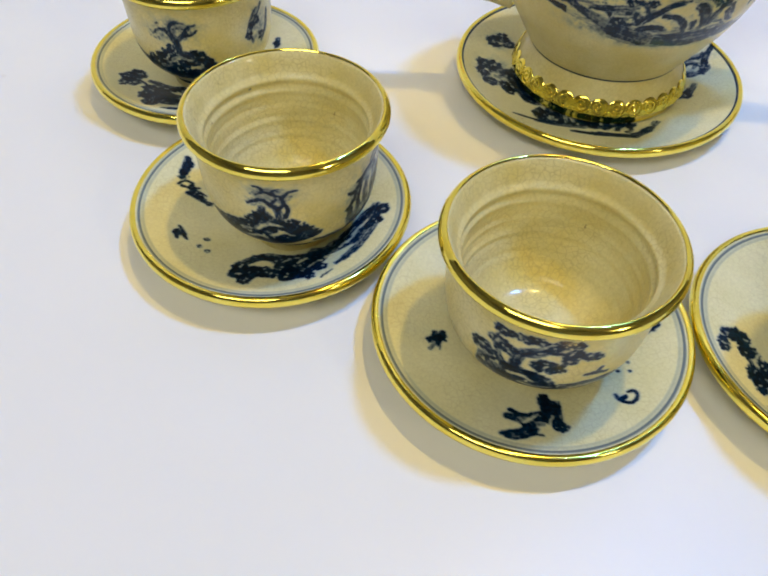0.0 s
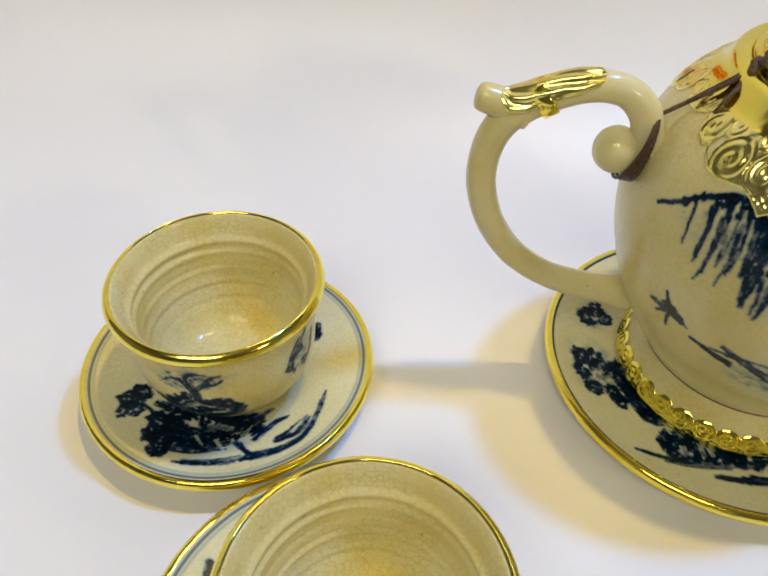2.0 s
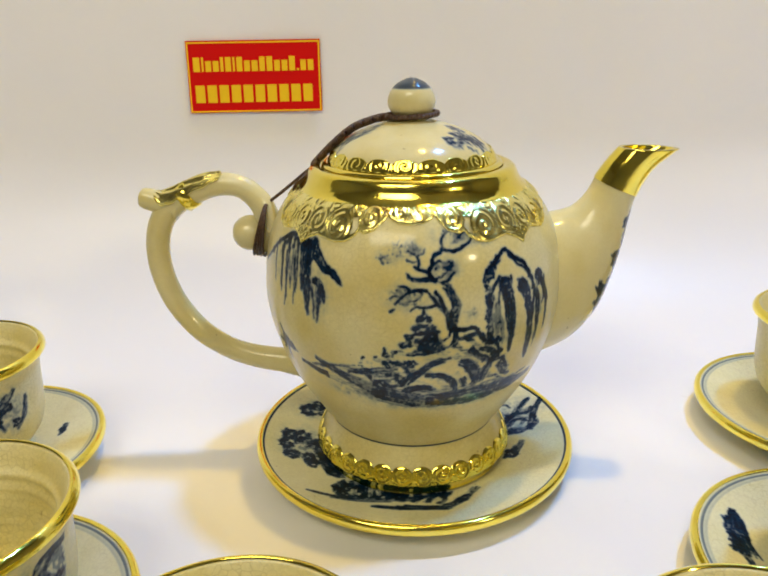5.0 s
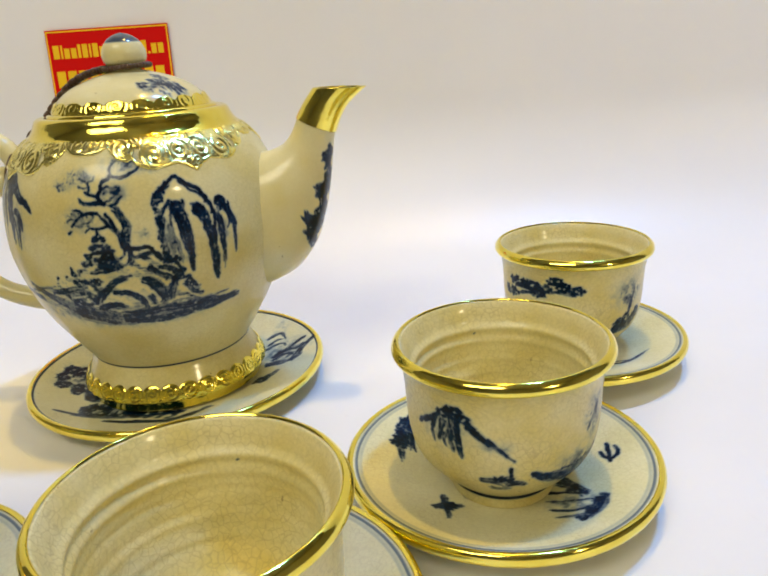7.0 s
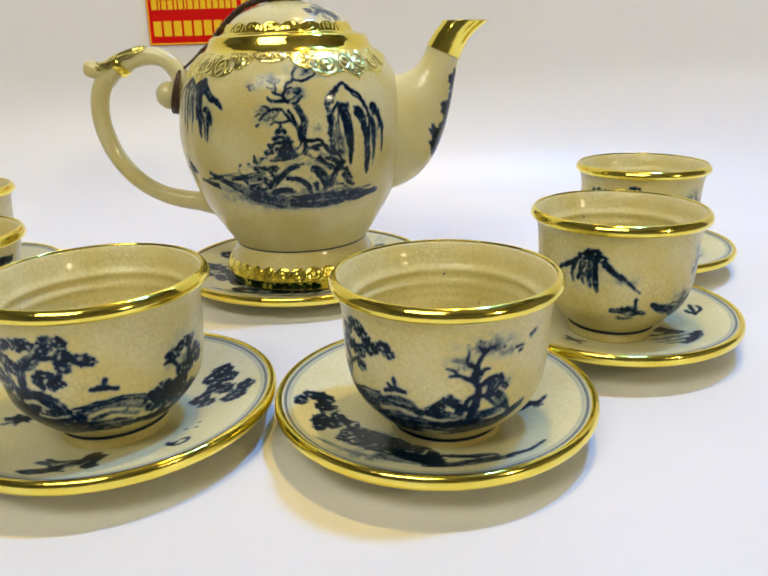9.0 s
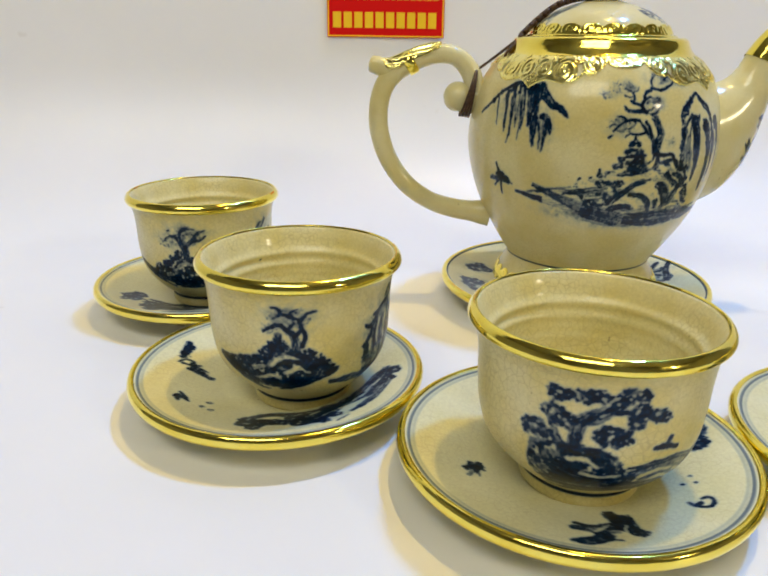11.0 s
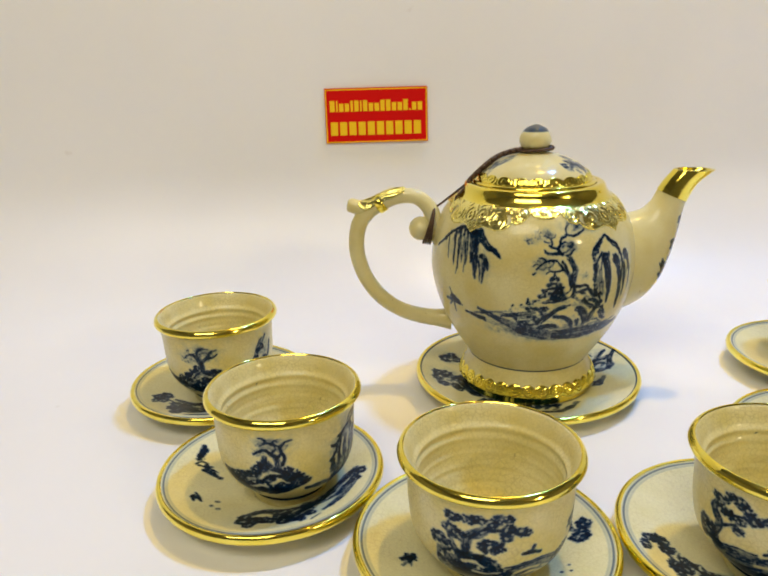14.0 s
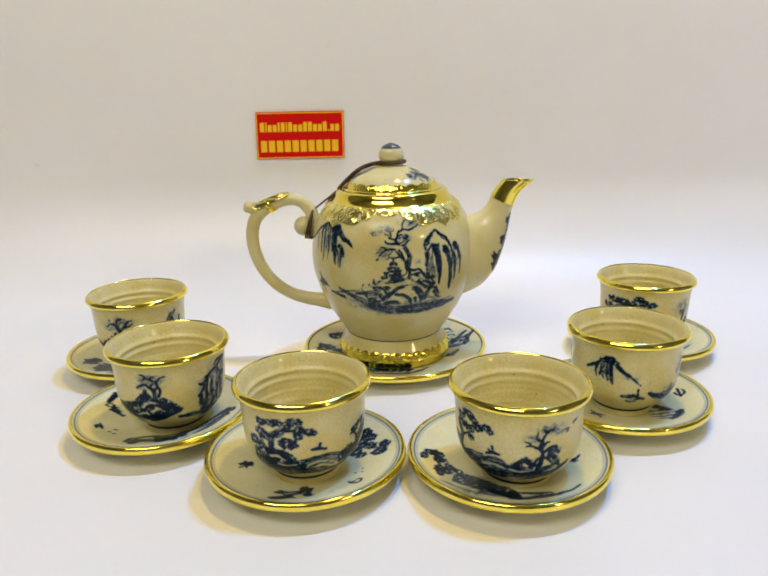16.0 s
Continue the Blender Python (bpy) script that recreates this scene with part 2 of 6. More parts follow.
# ---- cobalt brushwork ----
class Canvas:
    """A sheet in millimetres on which brush strokes are laid; read off at any place."""

    def __init__(self, u0, u1, v0, v1, seed, step=0.2, bold=1.32):
        self.bold = bold
        self.u0, self.v0, self.step = u0, v0, step
        self.ink = np.zeros((int((v1 - v0) / step) + 2, int((u1 - u0) / step) + 2))
        self.rng = np.random.RandomState(seed)

    def field(self, size):
        """A smooth random field over the sheet, -1 to 1, with features of about size millimetres."""
        h, w = self.ink.shape
        k = size / self.step
        coarse = self.rng.uniform(-1, 1, (int(h / k) + 4, int(w / k) + 4))
        y, x = np.mgrid[0:h, 0:w] / k
        i, j = y.astype(int), x.astype(int)
        fy, fx = y - i, x - j
        fy, fx = fy * fy * (3 - 2 * fy), fx * fx * (3 - 2 * fx)
        return coarse[i, j] * (1 - fy) * (1 - fx) + coarse[i + 1, j] * fy * (1 - fx) + coarse[i, j + 1] * (1 - fy) * fx + coarse[i + 1, j + 1] * fy * fx

    def finish(self, stray=0.22):
        """The hand and the wet glaze: edges wander, ink pools and thins, and bleeds a little."""
        h, w = self.ink.shape
        du, dv = (stray * (0.6 * self.field(3.2) + 0.55 * self.field(1.3)) / self.step for _ in range(2))
        y, x = np.mgrid[0:h, 0:w]
        a = self.ink[np.clip(np.rint(y + dv), 0, h - 1).astype(int), np.clip(np.rint(x + du), 0, w - 1).astype(int)]
        soft = a.copy()
        for _ in range(2):
            soft = (soft + np.roll(soft, 1, 0) + np.roll(soft, -1, 0) + np.roll(soft, 1, 1) + np.roll(soft, -1, 1)) / 5
        bleed = soft.copy()
        for _ in range(int((0.8 / self.step) ** 2)):
            bleed = (bleed + np.roll(bleed, 1, 0) + np.roll(bleed, -1, 0) + np.roll(bleed, 1, 1) + np.roll(bleed, -1, 1)) / 5
        soft = np.maximum(soft, bleed * (0.57 + 0.2 * self.field(4.0)))
        pool = 0.96 + 0.20 * self.field(2.4) + 0.22 * self.field(0.8)
        self.ink = np.clip(soft * pool * 1.06, 0, 1)
        return self

    def brush(self, w0, w1, d, *uv):
        """A loaded stroke through u, v, u, v ...: a bundle of hairs that wander, skip and run dry."""
        w0, w1 = w0 * self.bold, w1 * self.bold
        p = catmull(np.array(uv).reshape(-1, 2), 7) if len(uv) > 4 else np.linspace(uv[:2], uv[2:], 8)
        n = len(p)
        t = np.gradient(p, axis=0)
        t /= np.linalg.norm(t, axis=1)[:, None] + 1e-9
        side = np.stack([-t[:, 1], t[:, 0]], -1)
        half = np.linspace(w0, w1, n) * 0.55 * (1 + 0.18 * np.sin(np.linspace(0, self.rng.uniform(3, 9), n) + self.rng.uniform(0, 6)))
        hairs = max(1, int(round(max(w0, w1) / 0.62)))
        if hairs < 3:
            self.stroke(p + self.rng.uniform(-0.12, 0.12, p.shape), w0 * 1.05 + 0.12, w1 * 1.05 + 0.08, d, 0.2, 0.12)
            return
        for k in range(hairs):
            q = -1 + 2 * (k + 0.5) / hairs
            i0 = self.rng.randint(0, max(1, n // 5)) if abs(q) > 0.4 else 0
            i1 = n - (self.rng.randint(0, max(1, n // 4)) if abs(q) > 0.3 else 0)
            if i1 - i0 < 3:
                continue
            line = p + side * (half * q)[:, None] + self.rng.uniform(-0.16, 0.16, p.shape)
            self.stroke(line[i0:i1], 0.72, 0.58, d * self.rng.uniform(0.62, 1.08), 0.24, self.rng.uniform(0, 0.35))

    def gap(self, w0, w1, d, *uv):
        """Glaze left bare between strokes."""
        keep = self.ink.copy()
        self.ink[:] = 0
        self.brush(w0, w1, d, *uv)
        self.ink = keep * (1 - np.clip(self.ink, 0, 1))

    def mass(self, d, *uv):
        """A scumbled patch inside the outline u, v, u, v ...: ink pools in streaks and dots, edges bristle with small dabs."""
        p = np.array(uv, dtype=float).reshape(-1, 2)
        w = self.window(*(p[:, 0].min() - 1, p[:, 0].max() + 1, p[:, 1].min() - 1, p[:, 1].max() + 1))
        if w is None:
            return
        q = np.roll(p, -1, 0)
        inside = np.zeros(w[2].shape, dtype=bool)
        near = np.full(w[2].shape, 9.0)
        for (ax, ay), (bx, by) in zip(p, q):
            dx, dy = bx - ax, by - ay
            t = np.clip(((w[2] - ax) * dx + (w[3] - ay) * dy) / (dx * dx + dy * dy + 1e-9), 0, 1)
            near = np.minimum(near, np.hypot(w[2] - ax - t * dx, w[3] - ay - t * dy))
            if dy:
                inside ^= ((ay > w[3]) != (by > w[3])) & (w[2] < ax + (w[3] - ay) * dx / dy)
        cover = np.clip(np.where(inside, near, -near) / 0.5 + 0.5, 0, 1)
        tone = (0.88 + 0.26 * self.field(1.9) + 0.14 * self.field(0.8)) * (1 - 0.8 * np.clip((self.field(1.3) + 0.35 * self.field(0.6) - 0.42) / 0.2, 0, 1))
        self.lay(w, d * cover * np.clip(tone[w[0], w[1]], 0.12, 1.1))
        for (ax, ay), (bx, by) in zip(p, q):
            for s in np.arange(0.3, math.hypot(bx - ax, by - ay), 0.75):
                s = s / math.hypot(bx - ax, by - ay)
                r = self.rng.uniform(0.22, 0.55)
                self.blob(ax + (bx - ax) * s + self.rng.uniform(-0.45, 0.45), ay + (by - ay) * s + self.rng.uniform(-0.45, 0.45), r, r, d * self.rng.uniform(0.5, 1.05), 0.3, 0.25)

    def dabs(self, r, d, *uv):
        """Tufts: each a crowd of small round dots, thick in the middle and open at the edge."""
        r = r * (0.5 + 0.5 * self.bold)
        for u, v in np.array(uv).reshape(-1, 2):
            for k in range(int(11 + 11 * r)):
                a, q = self.rng.uniform(0, 6.28), math.sqrt(self.rng.uniform(0, 1)) * 0.92
                s = self.rng.uniform(0.34, 0.62) * (0.55 + 0.25 * r)
                self.blob(u + r * q * math.cos(a), v + r * q * math.sin(a) * 0.92, s, s, d * self.rng.uniform(0.6, 1.08), 0.25, 0.25)

    def window(self, u0, u1, v0, v1):
        h, w = self.ink.shape
        i0, i1 = max(0, int((v0 - self.v0) / self.step)), min(h, int((v1 - self.v0) / self.step) + 2)
        j0, j1 = max(0, int((u0 - self.u0) / self.step)), min(w, int((u1 - self.u0) / self.step) + 2)
        if i0 >= i1 or j0 >= j1:
            return None
        vv, uu = np.mgrid[i0:i1, j0:j1]
        return slice(i0, i1), slice(j0, j1), self.u0 + uu * self.step, self.v0 + vv * self.step

    def lay(self, w, cover):
        part = self.ink[w[0], w[1]]
        self.ink[w[0], w[1]] = np.maximum(part, cover) + 0.25 * np.minimum(part, cover) * (1 - np.maximum(part, cover))

    def stroke(self, points, w0, w1=None, d=0.9, soft=0.35, fade=0.0):
        """A brush line of width w0 to w1; fade thins the ink towards its end."""
        w1 = w0 if w1 is None else w1
        p = np.array(points, dtype=float)
        n = len(p) - 1
        for k in range(n):
            (ax, ay), (bx, by) = p[k], p[k + 1]
            pad = max(w0, w1) + soft + 0.3
            w = self.window(min(ax, bx) - pad, max(ax, bx) + pad, min(ay, by) - pad, max(ay, by) + pad)
            if w is None:
                continue
            dx, dy = bx - ax, by - ay
            t = np.clip(((w[2] - ax) * dx + (w[3] - ay) * dy) / (dx * dx + dy * dy + 1e-9), 0, 1)
            s = (k + t) / n
            dist = np.hypot(w[2] - ax - t * dx, w[3] - ay - t * dy)
            half = 0.5 * (w0 + (w1 - w0) * s)
            self.lay(w, d * (1 - fade * s) * np.clip((half + soft - dist) / (2 * soft) , 0, 1))

    def curve(self, points, w0, w1=None, d=0.9, soft=0.35, fade=0.0, n=6):
        self.stroke(catmull(points, n), w0, w1, d, soft, fade)

    def blob(self, u, v, ru, rv, d=0.9, rag=0.25, soft=0.3, turn=0.0):
        """A ragged dab."""
        pad = max(ru, rv) * (1 + rag) + soft
        w = self.window(u - pad, u + pad, v - pad, v + pad)
        if w is None:
            return
        c, s = math.cos(turn), math.sin(turn)
        x, y = ((w[2] - u) * c + (w[3] - v) * s) / ru, (-(w[2] - u) * s + (w[3] - v) * c) / rv
        a = np.arctan2(y, x)
        ph = self.rng.uniform(0, 6.28, 4)
        edge = 1 + rag * (0.5 * np.sin(3 * a + ph[0]) + 0.35 * np.sin(5 * a + ph[1]) + 0.3 * np.sin(9 * a + ph[2]) + 0.2 * np.sin(14 * a + ph[3]))
        self.lay(w, d * np.clip((edge - np.hypot(x, y)) * min(ru, rv) / soft, 0, 1))

    def wash(self, u, v, ru, rv, d=0.3):
        w = self.window(u - 2 * ru, u + 2 * ru, v - 2 * rv, v + 2 * rv)
        if w is not None:
            cloud = 2.0 * np.clip(0.62 + 0.55 * self.field(2.6)[w[0], w[1]] + 0.3 * self.field(0.9)[w[0], w[1]], 0, 1.2)
            self.lay(w, d * cloud * np.exp(-((w[2] - u) / ru) ** 2 - ((w[3] - v) / rv) ** 2))

    # motifs
    def tuft(self, u, v, ru, rv, d=0.9):
        """A clump of needles: a ragged core with lighter pools, and small lobes round its edge."""
        ru, rv = 1.2 * ru, 1.2 * rv
        self.blob(u, v, 0.75 * ru, 0.75 * rv, d * 0.92, 0.4, 0.35)
        n = int(7 + 3 * (ru + rv))
        for k in range(n):
            t, q = 2 * math.pi * k / n + self.rng.uniform(-0.25, 0.25), self.rng.uniform(0.55, 0.98)
            r = self.rng.uniform(0.16, 0.34) * min(ru, rv) + 0.15
            self.blob(u + ru * q * math.cos(t), v + rv * q * math.sin(t), r, r * 0.85, d * self.rng.uniform(0.6, 1.08), 0.35, 0.25)
        for _ in range(1 + int(ru * rv / 5)):
            t, q = self.rng.uniform(0, 6.28), self.rng.uniform(0, 0.55)
            x, y = u + ru * q * math.cos(t), v + rv * q * math.sin(t)
            self.gap(0.5, 0.3, 0.6, x, y, x + self.rng.uniform(-0.9, 0.9), y + self.rng.uniform(-0.5, 0.5))

    def leafage(self, u, v, ru, rv, d=0.5):
        """Thin foliage: many pale touches, some of them joined by hair-fine twigs."""
        for _ in range(int(12 + 2.4 * ru * rv)):
            a, r = self.rng.uniform(0, 6.28), math.sqrt(self.rng.uniform(0, 1))
            x, y, s = u + ru * r * math.cos(a), v + rv * r * math.sin(a), self.rng.uniform(0.25, 0.7)
            self.blob(x, y, s, s * 0.8, min(1, d * self.rng.uniform(0.5, 1.4)), 0.35, 0.3)
            if self.rng.rand() < 0.16:
                self.stroke([(x, y), (x + self.rng.uniform(-1.6, 1.6), y + self.rng.uniform(0.2, 1.4))], 0.35, 0.25, d * 0.9, 0.2)

    def leaves(self, u, v, ru, rv, n, size=0.7, d=0.75):
        for _ in range(n):
            a, r = self.rng.uniform(0, 6.28), math.sqrt(self.rng.uniform(0, 1))
            s = size * self.rng.uniform(0.5, 1.3)
            self.blob(u + ru * r * math.cos(a), v + rv * r * math.sin(a), s, s * 0.75, d * self.rng.uniform(0.55, 1.1), 0.35, 0.3)

    def pine_cloud(self, u, v, ru, rv, d=0.85):
        """A tuft of needles: round lobes crowded along its upper edge, lighter gaps between them."""
        rv = max(rv, 0.6 * ru)
        lobe = 0.42 * rv
        n = max(5, int(5.5 * (ru + rv) / (2 * lobe)))
        for k in range(n):
            t = 2 * math.pi * k / n + self.rng.uniform(-0.3, 0.3)
            q = self.rng.uniform(0.55, 0.85) if k % 3 else self.rng.uniform(0.05, 0.4)
            s = lobe * self.rng.uniform(0.55, 1.05)
            self.blob(u + ru * q * math.cos(t), v + rv * q * math.sin(t) * 0.85, s, s * 0.85, d * self.rng.uniform(0.7, 1.12), 0.4, 0.3)
        for k in range(2 * n):
            t = self.rng.uniform(0, 2 * math.pi)
            q, e = self.rng.uniform(0.7, 0.9), self.rng.uniform(0.95, 1.15)
            self.stroke([(u + ru * q * math.cos(t), v + rv * q * math.sin(t)), (u + ru * e * math.cos(t), v + rv * e * math.sin(t))], 0.5, 0.2, d * 0.75)

    def branch(self, u, v, angle, length, width, depth, d, leafy):
        pts = [(u, v)]
        for _ in range(4):
            angle += self.rng.uniform(-0.55, 0.55)
            u, v = u + length / 4 * math.cos(angle), v + length / 4 * math.sin(angle)
            pts.append((u, v))
        self.curve(pts, width, width * 0.6, d, 0.22, n=3)
        if depth == 0:
            self.leaves(u, v, 1.9 * leafy, 1.3 * leafy, int(12 * leafy) + 4, 0.5, d * 0.62)
            self.wash(u, v, 1.9 * leafy, 1.4 * leafy, 0.22)
            return
        for k in range(3 if depth > 1 else 2):
            at = pts[self.rng.randint(2, 5)]
            turn = angle * 0.5 + math.pi / 4 + (k - 1) * self.rng.uniform(0.6, 1.0) + self.rng.uniform(-0.3, 0.3)
            self.branch(*at, turn, length * 0.62, width * 0.6, depth - 1, d * 0.95, leafy)

    def tree(self, u, v, h, d=0.9, depth=3, leafy=1.0, lean=1.5):
        self.branch(u, v, lean, h * 0.42, h * 0.055, depth, d, leafy)

    def island(self, u0, u1, v, thick, d=0.95, bow=1.0):
        """A low bank: pointed ends, a bumpy top and a feathered underside."""
        n = int((u1 - u0) / 1.1)
        for k in range(n + 1):
            s = k / n
            u = u0 + (u1 - u0) * s
            body = math.sin(math.pi * min(1, max(0, s))) ** 0.7
            sag = -bow * thick * 0.9 * math.sin(math.pi * s)
            self.blob(u, v + sag, 1.1, 0.25 + thick * 0.42 * body * self.rng.uniform(0.7, 1.15), d * self.rng.uniform(0.75, 1.05), 0.3)
            if self.rng.rand() < 0.75 * body:
                self.leaves(u, v + sag + thick * 0.5 * body, 1.0, thick * 0.35, 3, 0.5, d * 0.9)
            if self.rng.rand() < 0.5:
                self.stroke([(u, v + sag - thick * 0.2), (u + 1.8, v + sag - thick * 0.62 * body)], 0.6, 0.2, d * 0.5, 0.4, 0.6)
        self.curve([(u0 - 2.5, v + 0.8), (u0 + 2, v - 0.3 * bow * thick), ((u0 + u1) / 2, v - bow * thick), (u1 - 2, v - 0.3 * bow * thick), (u1 + 2.5, v + 0.8)], 0.5, 0.4, d * 0.7, 0.3, 0.1)

    def rocks(self, u, v, w, h, d=0.9, folds=4):
        """Humps in heavy broken outline, dark down one flank and bare on the other."""
        for k in range(folds):
            x = u + w * ((k + 0.5) / folds - 0.5) * 0.8 + self.rng.uniform(-0.05, 0.05) * w
            hh, ww = h * self.rng.uniform(0.5, 1.0), w * self.rng.uniform(0.2, 0.34)
            self.curve([(x - ww, v - 0.1 * h), (x - ww * 0.7, v + hh * 0.5), (x - ww * 0.15, v + hh * 0.97), (x + ww * 0.3, v + hh * 0.9), (x + ww * 0.8, v + hh * 0.35), (x + ww * 1.15, v - 0.1 * h)], h * 0.07 + 0.3, h * 0.16 + 0.3, d * self.rng.uniform(0.8, 1.05), 0.3)
            for _ in range(3):
                y = self.rng.uniform(0.35, 0.95)
                self.curve([(x + ww * (0.1 + 0.5 * (1 - y)), v + hh * y * 0.9), (x + ww * (0.45 + 0.5 * (1 - y)), v + hh * (y - 0.3)), (x + ww * (1.0 + 0.3 * (1 - y)), v + hh * (y - 0.7))], h * 0.10, 0.3, d * self.rng.uniform(0.7, 1.05), 0.3, 0.3, 4)
            if k % 2:
                self.leaves(x + ww, v + 0.15 * h, ww * 0.6, h * 0.18, 8, 0.8, d)

    def mountain(self, u, v, w, h, d=0.9):
        """A tall crag: a broken dark outline and long dry streaks falling from it."""
        top = [(u - w * 0.5, v + h * 0.45), (u - w * 0.42, v + h * 0.8), (u - w * 0.15, v + h), (u + w * 0.12, v + h * 0.82), (u + w * 0.3, v + h * 0.7), (u + w * 0.42, v + h * 0.74), (u + w * 0.5, v + h * 0.45)]
        self.curve(top, w * 0.06, w * 0.05, d, 0.3)
        line = catmull(top, 8)
        for k, s in enumerate(np.linspace(0.02, 0.98, 30)):
            x, y = line[int(s * (len(line) - 1))]
            big = k % 6 in (0, 1)
            fall = h * self.rng.uniform(0.35, 0.75) if big else h * self.rng.uniform(0.1, 0.3)
            fall = min(fall, y - v + 1)
            self.curve([(x, y), (x + w * 0.02, y - fall * 0.5), (x + w * self.rng.uniform(0.0, 0.07), y - fall)], w * (0.10 if big else 0.05), w * 0.02, d * self.rng.uniform(0.75, 1.05), 0.35, 0.65)
        for x in (-0.47, -0.40, 0.45):
            self.curve([(u + w * x, v + h * 0.5), (u + w * (x + 0.03), v + h * 0.2), (u + w * x, v - h * 0.05)], w * 0.09, w * 0.03, d * 0.9, 0.4, 0.5)
        self.wash(u - w * 0.38, v + h * 0.4, w * 0.16, h * 0.3, 0.3)



    def hatch(self, u, v, w, h, n, d=0.9, slant=0.6):
        """Overlapping slanted strokes, as of a distant ridge on water."""
        for _ in range(n):
            x, y = self.rng.uniform(-0.5, 0.5), self.rng.uniform(-0.5, 0.5)
            length = w * self.rng.uniform(0.2, 0.5)
            self.stroke([(u + w * x, v + h * y), (u + w * x + length * 0.8, v + h * y + slant * length * 0.5)], 1.3, 0.4, d * self.rng.uniform(0.5, 1.05), 0.35, 0.3)

    def read(self, u, v):
        h, w = self.ink.shape
        x = np.clip((np.asarray(u) - self.u0) / self.step, 0, w - 1.001)
        y = np.clip((np.asarray(v) - self.v0) / self.step, 0, h - 1.001)
        i, j = y.astype(int), x.astype(int)
        fx, fy = x - j, y - i
        a = self.ink
        return np.clip(a[i, j] * (1 - fx) * (1 - fy) + a[i, j + 1] * fx * (1 - fy) + a[i + 1, j] * (1 - fx) * fy + a[i + 1, j + 1] * fx * fy, 0, 1)


# ---- saucers and cups ----
SAUCERS = [(-0.0173, 0.2571), (0.0298, 0.1497), (0.1303, 0.0904), (0.2464, 0.0844), (0.3355, 0.1575), (0.3888, 0.2662)]
CUPS = [(-0.0154, 0.2536), (0.0394, 0.1453), (0.1309, 0.0844), (0.2490, 0.0738), (0.3355, 0.1538), (0.3898, 0.2660)]
SMALL_DISH = [(0.0005, 0.0060), (0.019, 0.0060), (0.026, 0.0072), (0.036, 0.0105), (0.046, 0.0132), (0.0532, 0.0149), (0.0563, 0.0155)]
BIG_DISH = [(0.0005, 0.0058), (0.035, 0.0058), (0.046, 0.0065), (0.056, 0.0084), (0.065, 0.0107), (0.0725, 0.0127)]
CUP_OUT = [(0.0174, -0.0025), (0.0187, -0.0019), (0.0191, 0.0008), (0.0192, 0.0034), (0.0222, 0.0058), (0.0272, 0.0108), (0.0312, 0.0165), (0.0332, 0.0235),
           (0.0340, 0.0315), (0.0343, 0.0390), (0.0347, 0.0440), (0.0353, 0.0475), (0.0362, 0.0500), (0.0370, 0.0515)]
CUP_IN = [(0.0366, 0.0540), (0.0356, 0.0547), (0.0345, 0.0530), (0.0335, 0.0509), (0.0327, 0.0488), (0.0320, 0.0472), (0.0312, 0.0461), (0.0306, 0.0454), (0.0304, 0.0446), (0.0308, 0.0434), (0.0309, 0.0424), (0.0303, 0.0414),
          (0.0298, 0.0407), (0.0297, 0.0397), (0.0300, 0.0380), (0.0297, 0.0340), (0.0289, 0.0280), (0.0272, 0.0215), (0.0240, 0.0148), (0.0186, 0.0095), (0.0100, 0.0074), (0.0004, 0.0070)]
CUP_LIP = [(0.0356, 0.0549), (0.0360, 0.0553), (0.0366, 0.0552), (0.0374, 0.0546), (0.0380, 0.0537), (0.0383, 0.0527), (0.0382, 0.0518), (0.0377, 0.0511), (0.0368, 0.0506), (0.0358, 0.0503)]


def saucer(x, y, label, dish, foot, segments, paint, rings, name="saucer"):
    """paint: a canvas in millimetres about the centre. rings: (radius, half width, ink) of the lines near the edge."""
    thing = empty(name, pose(x, y, 0), label=label, category="saucer", group="saucers")
    top = resample(catmull(dish, 8), 0.0004)
    r_edge, z_edge = dish[-1]
    under = catmull([(r_edge, z_edge - 0.0030), (r_edge * 0.84, z_edge * 0.55), (foot + 0.002, z_edge * 0.26), (foot, 0.0), (foot - 0.0022, 0.0), (foot - 0.004, z_edge * 0.2), (0.0005, z_edge * 0.2)], 5)
    v, f = lathe(np.vstack([top, under]), segments)
    n = len(top) * segments
    ink = np.zeros(len(v))
    ink[:n] = paint.read(v[:n, 0] * 1000, v[:n, 1] * 1000)
    r = np.hypot(v[:n, 0], v[:n, 1])
    for radius, half, d in rings:
        ink[:n] = np.maximum(ink[:n], d * np.clip(1.5 - np.abs(r - radius) / half, 0, 1))
    mesh_part("dish", v, f, GLAZE_DISH, thing, ink=ink)
    a = np.linspace(0.5 * math.pi, -0.75 * math.pi, 14)
    e = np.stack([r_edge - 0.0002 + 0.0017 * np.cos(a), z_edge - 0.0019 + 0.0025 * np.sin(a)], -1)
    v, f = lathe(np.vstack([[(r_edge - 0.0012, z_edge + 0.0002)], e]), 144)
    mesh_part("gold_rim", v, f, GOLD, thing, "polished gold rim")
    return thing


def disc(seed, r=58):
    return Canvas(-r, r, -r, r, seed, 0.2, 1.28)


